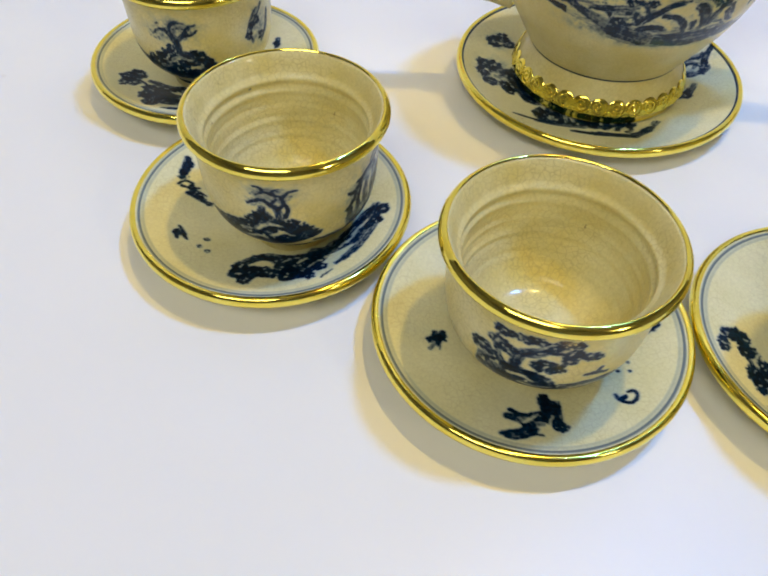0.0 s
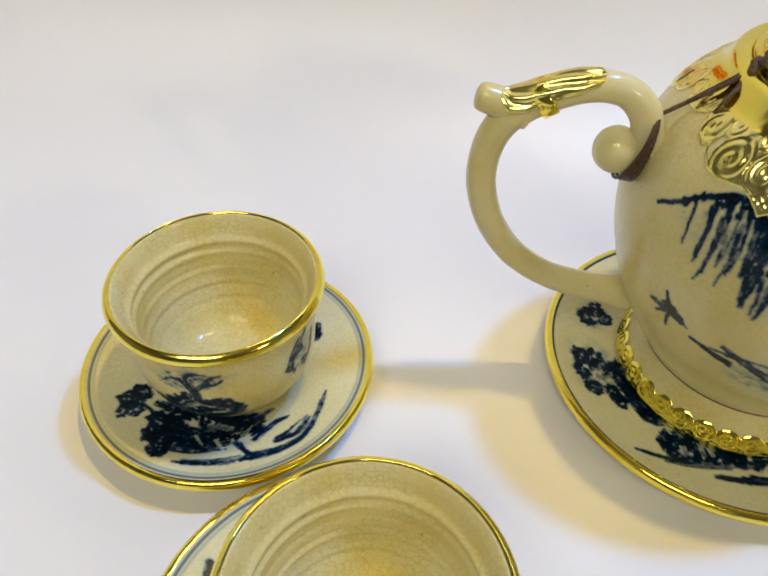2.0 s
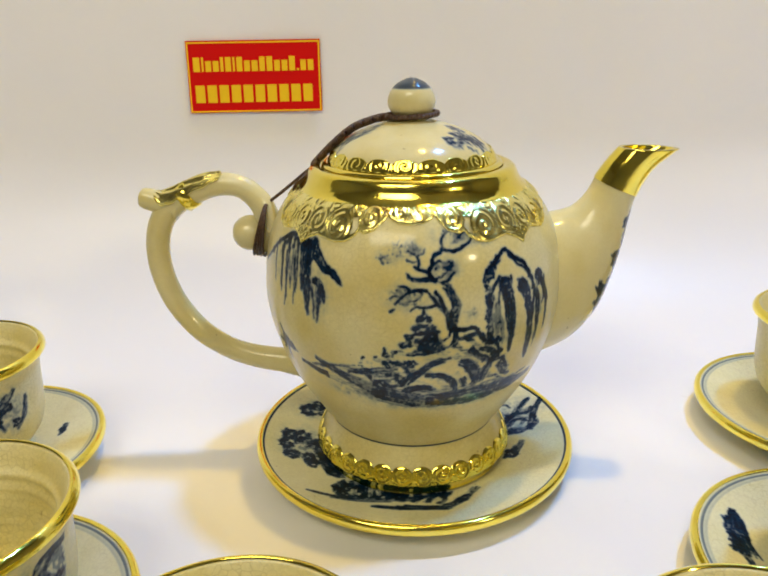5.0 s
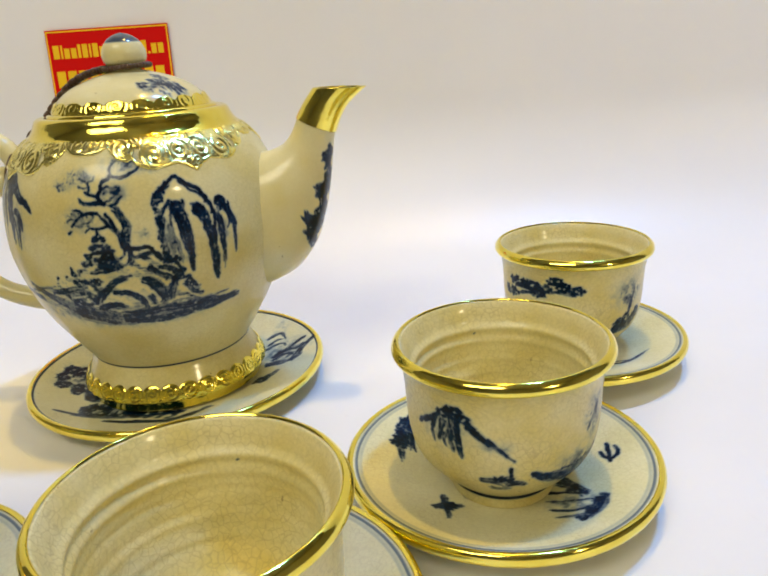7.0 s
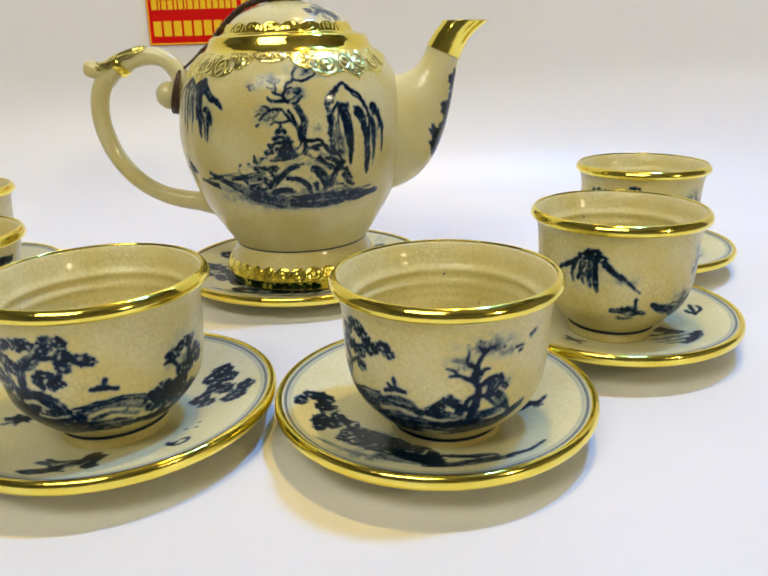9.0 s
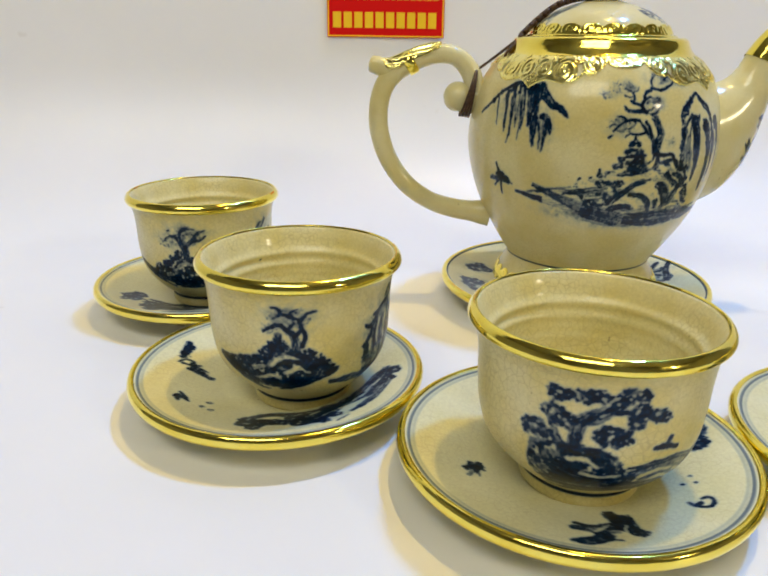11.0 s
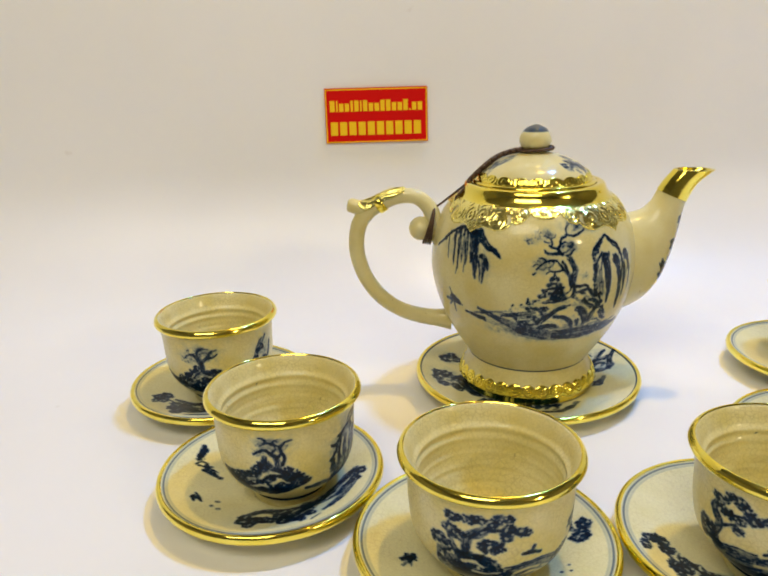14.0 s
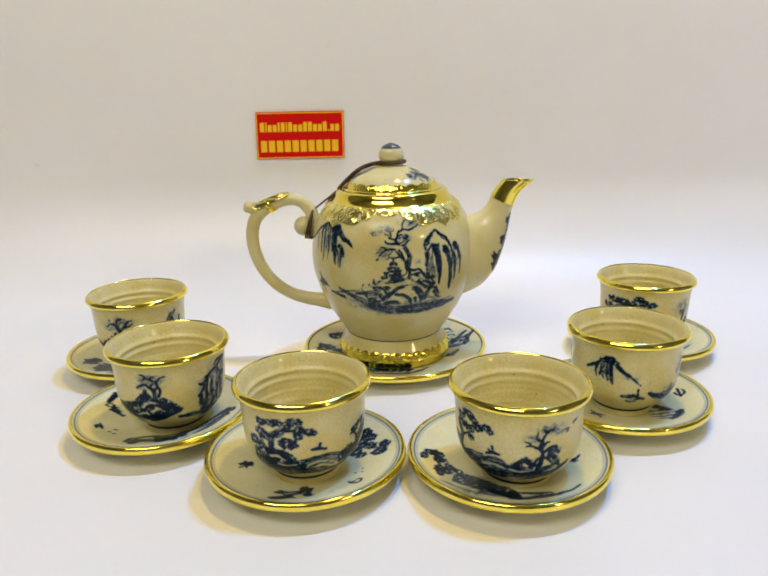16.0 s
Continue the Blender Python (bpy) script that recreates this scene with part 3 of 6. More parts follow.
def saucer_paint(i):
    c = disc(20 + i)
    if i == 0:
        c.tuft(-36.1, -17.9, 3.12, 3.62, 0.9)
        c.tuft(-32.6, -14.2, 3.19, 4.00, 0.9)
        c.tuft(-32.5, -22.7, 2.71, 3.32, 0.9)
        c.tuft(-36.9, -24.2, 2.29, 2.88, 0.85)
        c.brush(1.10, 0.82, 0.8, -30.8, -19.7, -26.5, -22.7, -22.5, -27.9)
        c.tuft(-22.5, -27.9, 3.88, 4.72, 0.95)
        c.tuft(-23.4, -33.9, 3.05, 3.74, 0.95)
        c.tuft(-19.4, -36.0, 3.45, 4.68, 0.95)
        c.tuft(-19.8, -40.8, 3.01, 3.41, 0.95)
        c.brush(2.59, 4.32, 1, -26.3, -17.5, -14.7, -20.5, -3.8, -18.7)
        c.brush(5.29, 5.73, 1, -21.2, -29.9, -8.2, -31.9, 4, -29.2)
        c.brush(4.20, 4.62, 1, -19.2, -37.2, -6.4, -39.6, 5.6, -37.4)
        c.brush(5.14, 4.67, 1, -3.1, -22.1, 8.8, -24.9, 16.1, -22.9)
        c.brush(1.61, 2.81, 1, -13.2, -46.7, -1.2, -46.7, 10.7, -45.3)
        c.brush(3.00, 1.07, 1, 10.6, -44.9, 22.5, -41.7, 30.9, -36.7, 35.6, -28.5, 39.4, -13.1)
        c.brush(2.60, 3.47, 1, 21.8, -36.8, 28.6, -32.6, 33.5, -25.7)
        c.dabs(3.56, 0.98, -20.2, -23.1, -15.1, -26.1, -11.1, -21.6, -5.5, -24.9, -1, -21, 4.4, -22, 10.2, -24.5, -18.5, -32.1, -12.4, -35, -5.7, -35, 0.9, -33.7, 7, -31.6, 13.4, -29.8)
        c.brush(2.39, 0.96, 0.95, 9.8, -30.6, 14.2, -23.2, 19.4, -19)
        c.brush(2.27, 0.91, 0.95, 14.5, -36.2, 19.9, -27.9, 25.8, -24)
        c.brush(1.92, 0.85, 0.95, 7.2, -35.9, 11.7, -41.1, 15.7, -43.6)
        c.gap(1.40, 0.93, 0.75, 9.7, -33.9, 12.2, -27.4)
        c.gap(1.32, 0.88, 0.75, 14.7, -37.8, 18.5, -31.5)
        c.gap(1.33, 0.89, 0.75, 20.8, -34.7, 24.5, -28.5)
        c.gap(1.08, 0.86, 0.7, -0.1, -35.8, 3.7, -40.4)
        c.gap(1.08, 0.87, 0.7, -7.8, -33.5, -4.6, -38)
        c.gap(1.11, 0.89, 0.6, -13.4, -25.8, -9.2, -28.1)
        c.gap(1.10, 0.66, 0.7, 27.9, -32.5, 31.1, -27.4)
        c.brush(1.88, 1.17, 0.95, 33.5, 22.6, 34.6, 17.4, 33.2, 13.7)
        c.brush(1.39, 0.93, 0.9, 31.9, 19.9, 35.5, 16.2)
        c.dabs(1.64, 0.95, 33.9, 16.5, 32.9, 18.7)
    if i == 1:
        c.brush(1.50, 3.37, 0.95, -40.2, 25.3, -40.2, 20.7, -40.4, 14.8)
        c.dabs(2.25, 0.95, -39.5, 20.8, -40.1, 17.3, -40.3, 14)
        c.brush(0.73, 0.73, 0.9, -41.6, 9.1, -38.9, 11.4, -35.5, 10.9)
        c.brush(0.91, 0.72, 0.9, -40.1, 8.2, -36.1, 7.9, -32.6, 9.2)
        c.brush(1.63, 2.17, 0.95, -37.4, 5.5, -33.6, 4.4, -29.4, 1.9)
        c.dabs(1.45, 0.92, -35, 6.9, -32.1, 5.6, -30.2, 3.3, -27.7, 1.5, -35.9, 9.2)
        c.brush(0.73, 0.54, 0.8, -37.1, 8.1, -33, 7, -29.2, 5.6)
        c.brush(2.75, 3.09, 0.98, -37.4, -19.3, -35.6, -19.4, -33.9, -20.6)
        c.brush(0.70, 0.52, 0.9, -36, -15.4, -34.1, -17.5, -32.4, -20)
        c.brush(1.04, 0.52, 0.9, -33.6, -20.2, -31.3, -22.9)
        c.brush(0.86, 0.52, 0.9, -35.9, -21.4, -34.9, -23.6)
        c.tuft(-24.3, -20.7, 1.08, 1.02, 0.95)
        c.tuft(-26.0, -26.0, 0.91, 1.01, 0.95)
        c.tuft(-22.6, -28.3, 1.05, 0.97, 0.95)
        c.tuft(-7.9, -36.9, 2.99, 3.09, 1)
        c.tuft(-3.5, -39.3, 3.57, 3.34, 1)
        c.tuft(-5.1, -44.5, 2.61, 2.47, 1)
        c.tuft(0.4, -38.8, 3.28, 2.97, 0.98)
        c.tuft(-8.7, -40.7, 2.94, 2.58, 0.98)
        c.tuft(4.3, -39.8, 3.27, 2.59, 0.98)
        c.brush(2.51, 3.94, 1, -7.6, -33.3, -0.4, -27.8, 7.5, -29)
        c.mass(0.95, -5.7, -27.2, 1.1, -26.5, 10.6, -27, 20, -25.7, 26.2, -23.5, 24.4, -31.6, 18.6, -41.1, 12.4, -43.4, 7.9, -39.4, 4.6, -32.8)
        c.tuft(10.9, -40.5, 3.56, 3.69, 1)
        c.tuft(16.2, -38.8, 2.98, 2.97, 1)
        c.tuft(7.8, -36.0, 2.72, 2.71, 1)
        c.tuft(22.5, -36.1, 2.39, 2.19, 1)
        c.tuft(18.6, -41.4, 2.06, 1.78, 1)
        c.brush(4.65, 5.37, 1, 16.8, -27, 24.6, -25.8, 29.5, -20.7)
        c.brush(5.29, 5.99, 1, 27.8, -24.1, 33.7, -18, 37.9, -10.5)
        c.brush(6.14, 3.61, 1, 36.1, -14.3, 41.4, -5.8, 44.4, 0.7)
        c.brush(2.41, 1.72, 0.95, 28.2, -34.9, 33.7, -28.6, 38.4, -21.4, 42.8, -12, 46.1, -2.8)
        c.tuft(46.3, -3.7, 2.24, 2.40, 1)
        c.tuft(43.6, -10.1, 1.89, 2.04, 1)
        c.brush(0.64, 0.32, 0.8, 23.5, -43, 25.7, -40.2, 27.5, -38.2)
        c.gap(1.06, 0.70, 0.75, 29.3, -24.3, 31.6, -21)
        c.gap(1.06, 0.70, 0.75, 31.9, -21.8, 34.6, -18.1)
        c.gap(1.07, 0.71, 0.8, 34.3, -17.3, 36.8, -12.4)
        c.gap(1.07, 0.71, 0.8, 37.1, -13.2, 39.9, -8.8)
        c.gap(1.02, 0.68, 0.7, 26.6, -31, 29.7, -28.2)
        c.gap(1.03, 0.69, 0.7, 30.8, -26.4, 34, -23.6)
        c.gap(0.88, 0.70, 0.7, 13.8, -33, 16.8, -29.9)
        c.gap(0.90, 0.72, 0.7, 7.6, -32, 10.6, -29.6)
        c.gap(0.86, 0.69, 0.6, 17.7, -36.2, 20.8, -32.6)
    if i == 2:
        c.brush(1.89, 2.10, 0.97, -37.4, -9.5, -34.1, -7.7, -30, -5.6)
        c.brush(1.68, 0.84, 0.95, -34.4, -4.6, -33.4, -8.5, -32.9, -12.9)
        c.brush(1.46, 0.84, 0.95, -31.4, -3.7, -33.1, -8.3, -36.8, -13.4)
        c.dabs(2.12, 0.97, -34.1, -8.2, -32.3, -7.2)
        c.brush(2.73, 3.90, 0.98, 1.5, -28.9, 1.7, -36, 1.3, -41.7)
        c.brush(4.68, 1.44, 0.98, -2.9, -44, -9.2, -47.2, -15.5, -47.2)
        c.brush(1.88, 4.13, 0.95, -13.1, -39.2, -6.6, -40.8, -0.2, -40.9)
        c.brush(2.66, 1.52, 0.98, 4.8, -32.2, 5, -39, 5.1, -44.9)
        c.dabs(2.27, 0.97, 1.5, -32.3, 4.1, -35.5, -2.1, -39.3, 3.5, -41.6, -5.3, -42.8, 5, -43.7)
        c.brush(1.15, 0.77, 0.9, -10.8, -36.8, -7.2, -38.7, -3.9, -38.5)
        c.gap(0.94, 0.75, 0.7, -6.8, -42.1, -2, -38.8)
        c.gap(0.93, 0.74, 0.7, 0.3, -45.5, 3.1, -39.1)
        c.brush(0.91, 0.73, 0.95, 25.5, -30.1, 26.4, -32.8, 29.8, -33.9, 32.3, -31.6, 32, -29, 29.8, -29.2)
        c.brush(1.46, 0.73, 0.95, 26.1, -32.4, 29, -30.9)
        c.dabs(0.56, 0.9, 28.9, -19.7, 32.9, -16.2, 32.6, -20.3)
        c.tuft(33.6, 21.5, 3.67, 3.66, 0.9)
        c.tuft(36.7, 16.5, 3.70, 3.00, 0.9)
        c.tuft(30.1, 18.1, 2.79, 2.76, 0.85)
        c.tuft(32.6, 10.7, 2.87, 2.99, 0.85)
        c.tuft(37.4, 7.9, 2.72, 3.07, 0.85)
        c.tuft(41.6, -0.8, 3.53, 2.88, 0.85)
        c.tuft(45.7, 6.6, 2.64, 3.23, 0.85)
        c.tuft(44.3, 1.0, 2.22, 3.29, 0.85)
        c.tuft(28.2, 5.5, 3.40, 2.75, 0.8)
        c.tuft(31.6, 0.9, 2.95, 2.47, 0.8)
        c.brush(1.49, 0.89, 0.85, 27.6, 7.9, 31.3, 11.4, 36, 13.9)
        c.brush(1.51, 0.90, 0.85, 36.2, 9.3, 41.5, 3.3, 44.9, 7)
    if i == 3:
        c.tuft(-48.2, -2.4, 2.10, 3.16, 0.92)
        c.tuft(-44.5, 2.2, 2.45, 2.51, 0.9)
        c.tuft(-41.6, 1.9, 2.77, 2.79, 0.92)
        c.tuft(-39.1, 1.0, 2.46, 2.79, 0.92)
        c.tuft(-40.6, -4.9, 2.39, 2.87, 0.92)
        c.tuft(-37.6, -4.5, 2.11, 2.59, 0.9)
        c.brush(1.24, 1.03, 0.9, -39.8, -1.1, -37.3, -5.6, -35.2, -9.8)
        c.brush(1.24, 1.03, 0.9, -40.7, -6.7, -40.1, -10.8, -40.8, -13.4)
        c.tuft(-40.8, -15.2, 2.83, 3.51, 0.95)
        c.tuft(-37.2, -17.2, 2.54, 3.50, 0.95)
        c.tuft(-40.7, -20.1, 2.23, 2.91, 0.92)
        c.tuft(-34.7, -11.4, 2.63, 2.94, 0.92)
        c.tuft(-30.4, -14.2, 2.62, 3.03, 0.95)
        c.gap(0.79, 0.62, 0.9, -37, -6.7, -35, -4.8)
        c.gap(0.81, 0.64, 0.9, -30.3, -15.5, -28.6, -12)
        c.mass(0.93, -35.2, -28.3, -33.5, -21.4, -31.2, -16.5, -25.7, -15.1, -20.8, -16.7, -14, -20.3, -7.4, -23.2, -2.1, -35.2, -1.6, -45, -8.2, -45.1, -14.8, -40.4, -21.4, -36, -29.6, -31.8)
        c.brush(1.67, 1.25, 0.97, -33.3, -29, -28.8, -24.8, -23.9, -21.8)
        c.brush(1.71, 1.29, 0.97, -28.1, -32.2, -23.6, -28.1, -18.7, -25.2)
        c.brush(2.68, 3.13, 1, -25.9, -19.8, -19.1, -23.4, -12.8, -31.6)
        c.brush(3.50, 3.94, 1, -17.3, -24.8, -10.5, -35, -6.3, -41.6)
        c.brush(3.61, 3.16, 1, -9.9, -25.2, -5.6, -35, -3.2, -43.6)
        c.gap(0.78, 0.62, 0.85, -31.2, -26.7, -27.2, -22.4)
        c.gap(0.81, 0.64, 0.8, -24.1, -31.4, -19.3, -28.4)
        c.gap(0.87, 0.69, 0.85, -12.3, -33.7, -7.4, -36.4, -5.7, -31.1)
        c.gap(0.81, 0.47, 0.8, -16.4, -34.1, -11.2, -38.4)
        c.gap(1.06, 0.71, 0.9, -3.8, -27.8, -0.9, -37.5)
        c.brush(0.97, 1.74, 0.5, -42.1, -28.6, -32.3, -36.5, -22.7, -41)
        c.brush(1.80, 2.01, 0.6, -23.1, -39.8, -14, -43.3, -5.4, -45.8)
        c.wash(-21.9, -39.1, 9.25, 4.20, 0.4)
        c.wash(-20.0, -25.6, 8.39, 8.49, 0.5)
        c.tuft(-24.9, -23.6, 3.08, 4.04, 0.95)
        c.tuft(-17.8, -28.7, 3.06, 4.45, 0.95)
        c.tuft(-11.2, -38.4, 2.74, 3.27, 0.95)
        c.tuft(-9.5, -27.1, 2.88, 4.89, 0.95)
        c.brush(4.62, 5.04, 1, -19.6, -32.6, -9.3, -40.3, -0.8, -42)
        c.brush(2.85, 3.26, 1, -8.2, -45.1, -1.3, -46.2, 5.3, -45.9)
        c.brush(3.30, 1.65, 1, 3.9, -45.7, 11.8, -44.3, 19.9, -43.6)
        c.brush(1.70, 0.64, 0.95, 18.4, -42.5, 25.2, -40.6, 31.5, -35.2)
        c.brush(2.64, 2.20, 0.98, -1.5, -38.1, 7.2, -40.2, 15.6, -41.1)
        c.gap(0.63, 0.46, 0.8, 2, -42.4, 7.5, -42.8)
        c.gap(0.64, 0.47, 0.8, 10.2, -42.1, 14.3, -41.9)
        c.brush(1.52, 2.28, 0.95, 29, -7.6, 32, -6.5, 35.2, -5.5)
        c.brush(1.95, 0.97, 0.95, 34.6, -6.9, 37.2, -6, 40.2, -3.3)
        c.brush(1.23, 0.99, 0.95, 32, 0.4, 33.6, -4.4, 36.2, -7.3)
        c.dabs(1.72, 0.9, 34.3, -5.5, 36.2, -7.9)
    if i == 4:
        c.brush(2.83, 6.80, 0.95, -30.5, 35.1, -33.7, 24.4, -35.9, 12.1)
        c.brush(2.30, 1.44, 0.9, -37.3, 27.3, -37.3, 16.9, -36.6, 3.5)
        c.dabs(3.96, 0.9, -33, 28.9, -35.1, 21.2, -37.3, 16.1)
        c.brush(2.69, 2.39, 0.97, -26.3, -25, -22.1, -22, -16.3, -20.7)
        c.brush(1.79, 1.19, 0.95, -22.9, -13.8, -22.3, -23.2, -22, -31.8)
        c.dabs(2.76, 0.95, -22.6, -23.4, -21, -21.4)
        c.brush(1.05, 1.05, 0.95, 37.9, 1.8, 38.3, -1.8, 40.9, -3.5, 43.5, -1, 43.6, 3.1)
        c.brush(1.06, 1.06, 0.95, 41.2, 5.4, 40.3, -0.6, 39.3, -5)
        c.brush(3.99, 2.85, 0.95, 20.1, -7.8, 23.9, -13.7, 26.5, -21.5)
        c.brush(1.41, 0.84, 0.9, 14.1, -14.3, 20.6, -16.4, 26.7, -20.6)
        c.brush(1.44, 0.86, 0.9, 12.9, -19.9, 19, -23, 27.2, -25.2)
        c.brush(1.40, 0.84, 0.85, 12.1, -26.7, 18.8, -30.3, 27.1, -29.2)
        c.brush(1.38, 0.83, 0.85, 12.8, -33.7, 17.8, -34.1, 23, -33.9)
        c.brush(3.26, 2.72, 0.97, 31.6, -23.4, 27.7, -30.6, 20.6, -37.6)
        c.dabs(1.95, 0.9, 28.6, -26.3, 24.4, -32.6, 20.3, -36.4, 22.8, -15)
        c.wash(21.1, -24.9, 7.57, 7.20, 0.3)
    if i == 5:
        c.brush(2.55, 0.80, 0.92, 9.5, -29.4, 18.3, -32.8, 34.2, -21.5)
        c.brush(1.12, 0.64, 0.85, 15.4, -28.2, 23.4, -31.1)
    return c.finish()


RINGS = [(0.0538, 0.00055, 0.50), (0.0523, 0.0006, 0.2)]
SAUCER_LABELS = ["cream crackle-glazed saucer with a dark blue pine and crescent bank", "cream crackle-glazed saucer with blue pines, a bird and dots", "cream crackle-glazed saucer with a blue bird and reeds, touching its neighbour",
                 "cream crackle-glazed saucer with a sweep of blue trees", "cream crackle-glazed saucer with blue willow tuft and ridge", "cream crackle-glazed saucer with faint blue strokes, beside a willow cup"]
CUP_LABELS = ["cream crackle-glazed teacup with a small blue tree island, gold lip", "cream crackle-glazed teacup with a blue tree island and crag", "cream crackle-glazed teacup with a broad blue pine, gold lip",
              "cream crackle-glazed teacup with blue pine, birds and island tree", "cream crackle-glazed teacup with blue willow slope and boat", "cream crackle-glazed teacup with a low blue pine spray"]
MM = 0.6  # millimetres of cup wall to a degree


def cup_paint(i):
    c = Canvas(-180 * MM, 180 * MM, 0, 56, 40 + i, 0.2, 1.35)
    if i == 0:
        c.mass(0.95, -83.9, 19.5, -73.3, 23, -66.5, 26.8, -61.9, 30.9, -59, 28.1, -55.4, 27.6, -51.1, 29.7, -46.2, 26.8, -42.2, 24.2, -44.5, 19.6, -51.6, 14.6, -63.9, 14.2, -72.8, 17.1)
        c.brush(1.35, 5.40, 1, -92.3, 23.6, -85.1, 20.9, -77.1, 17.9, -67.4, 15.3)
        c.brush(4.82, 2.41, 1, -67.4, 15.3, -55.9, 13.9, -46.8, 17.2, -41.2, 22.1)
        c.dabs(2.21, 0.95, -74, 22.8, -68.6, 25.3, -64.5, 28.3, -61.4, 30.3, -51.2, 28.6, -47.7, 27, -44.8, 24.1, -55.4, 27)
        c.brush(2.63, 1.76, 1, -57.5, 27, -57.9, 32.8, -59.6, 36.8, -62, 38.9)
        c.brush(1.43, 0.86, 0.9, -58.3, 34, -54.4, 37.4, -51.5, 41.2, -48, 42.6)
        c.brush(1.17, 0.88, 0.85, -61, 38.4, -64.7, 39.2, -69.1, 36.8)
        c.brush(1.15, 0.86, 0.85, -59.6, 36.8, -60.2, 40.7, -57.2, 43.7, -52.9, 43)
        c.brush(1.14, 0.57, 0.8, -54.4, 37.4, -50.9, 37.7, -47.7, 39.7)
        c.wash(-58.7, 39.6, 10.30, 5.69, 0.34)
        c.leafage(-58.7, 39.6, 9.27, 4.84, 0.6)
        c.leafage(-68.0, 35.9, 4.31, 2.63, 0.5)
        c.gap(1.29, 0.97, 0.8, -64.4, 22.2, -58.2, 25.8, -52.7, 23.8)
        c.gap(1.60, 1.20, 0.7, -70.4, 19.1, -63.8, 19.6)
        c.gap(1.01, 1.01, 0.7, -53.6, 20, -48.2, 20.8)
        c.brush(2.98, 1.79, 0.9, -13.8, 43.8, -19.6, 38.6, -23.1, 31.8, -20.7, 26.1)
        c.brush(2.18, 1.25, 0.85, -8.1, 38.4, -10.1, 30.4, -14.8, 24.7)
        c.dabs(2.04, 0.9, -21.4, 35.3, -23.1, 31.3, -17.9, 36.7, -15.1, 28.4)
        c.wash(-17.0, 34.9, 6.84, 9.77, 0.25)
    if i == 1:
        c.mass(0.92, -84.8, 23.9, -79.3, 24.9, -74.4, 25.7, -67, 27.2, -64.3, 29.6, -62.2, 32.2, -60.1, 36, -58.8, 32.5, -56.7, 30.4, -51.9, 28.8, -47.1, 27.1, -42.3, 23.4, -38.6, 19.9, -44.9, 17.5, -52.3, 15, -63.4, 14.1, -72.7, 15.2, -80.5, 18.5)
        c.brush(1.76, 6.17, 1, -87.5, 23.3, -81.4, 20.8, -73.6, 17.4, -65.1, 14.5)
        c.brush(5.19, 1.85, 1, -64.8, 15.5, -54.4, 16, -45.8, 19.1, -38.3, 20.8)
        c.brush(1.37, 2.28, 1, -60, 36.4, -60.1, 32.9, -61.3, 28.2)
        c.dabs(1.76, 0.95, -66.6, 27.3, -64.3, 29.6, -62.2, 31.8, -58.8, 32.1, -57.4, 30.3, -68.9, 25.2, -72.7, 24.4, -76.3, 23.9)
        c.dabs(2.27, 0.95, -50.1, 28.1, -47.1, 26.6, -44, 24.4, -41.3, 21, -45.9, 23.4, -49, 24.6)
        c.brush(2.04, 1.58, 1, -55.3, 27.1, -53.7, 31.2, -54.6, 35.3, -56.7, 37.5)
        c.brush(1.11, 0.66, 0.9, -56.7, 37.5, -59.5, 39.5, -62.6, 38.3, -65, 36.7)
        c.brush(1.09, 0.66, 0.9, -54.3, 34.8, -52, 37.7, -52.6, 40.9, -55, 42.3)
        c.brush(0.90, 0.67, 0.85, -55, 42.3, -58.2, 43.2, -61.2, 41.6)
        c.brush(0.92, 0.46, 0.8, -58.2, 43.2, -59.5, 45.4, -61.6, 45.7)
        c.brush(0.89, 0.67, 0.85, -52.6, 40.4, -50, 43.3, -47.1, 44.2)
        c.brush(0.90, 0.45, 0.7, -55.9, 38.4, -54.4, 40.5, -55.3, 43.7, -53.1, 45.4)
        c.brush(1.12, 0.89, 0.85, -51.8, 31.5, -50.6, 35, -51.6, 37.7)
        c.wash(-56.1, 41.9, 8.19, 4.99, 0.3)
        c.leafage(-56.1, 41.4, 7.54, 4.40, 0.55)
        c.leafage(-62.2, 37.9, 3.47, 2.21, 0.45)
        c.gap(1.27, 1.02, 0.9, -63.3, 23.6, -58.7, 27, -54.6, 26.6, -52.1, 24)
        c.gap(1.37, 1.10, 0.9, -58.1, 20.4, -53.3, 23.1, -49.1, 20.9)
        c.gap(1.15, 0.86, 0.8, -70.5, 21.6, -65.8, 23)
        c.gap(1.41, 1.06, 0.7, -68.7, 17.7, -63.1, 19.3, -59.9, 18.6)
        c.brush(1.04, 1.04, 0.95, -61.8, 22.8, -57.7, 25.6, -53.2, 25.1, -50.2, 22.2)
        c.wash(-16.7, 29.3, 10.01, 12.88, 0.34)
        c.mass(0.55, -12.2, 43, -7.1, 44.5, -2.1, 43.8, -1.4, 35.2, -4.4, 25, -0.8, 14.5, -4, 10.4, -25.2, 14, -27.9, 20.8, -26.8, 28.1, -23.6, 32.8, -21.7, 36.5, -17.1, 38.9, -13.8, 40)
        c.brush(1.10, 1.76, 0.97, -0.3, 44.2, -9.1, 45.5, -12.9, 44.1, -13.7, 41.7)
        c.brush(1.74, 1.30, 0.97, -6.1, 45, -9, 43.3, -10.7, 41.3)
        c.brush(1.04, 0.83, 0.95, -13, 40.7, -17, 39.7, -20, 38.1, -22.6, 37.6)
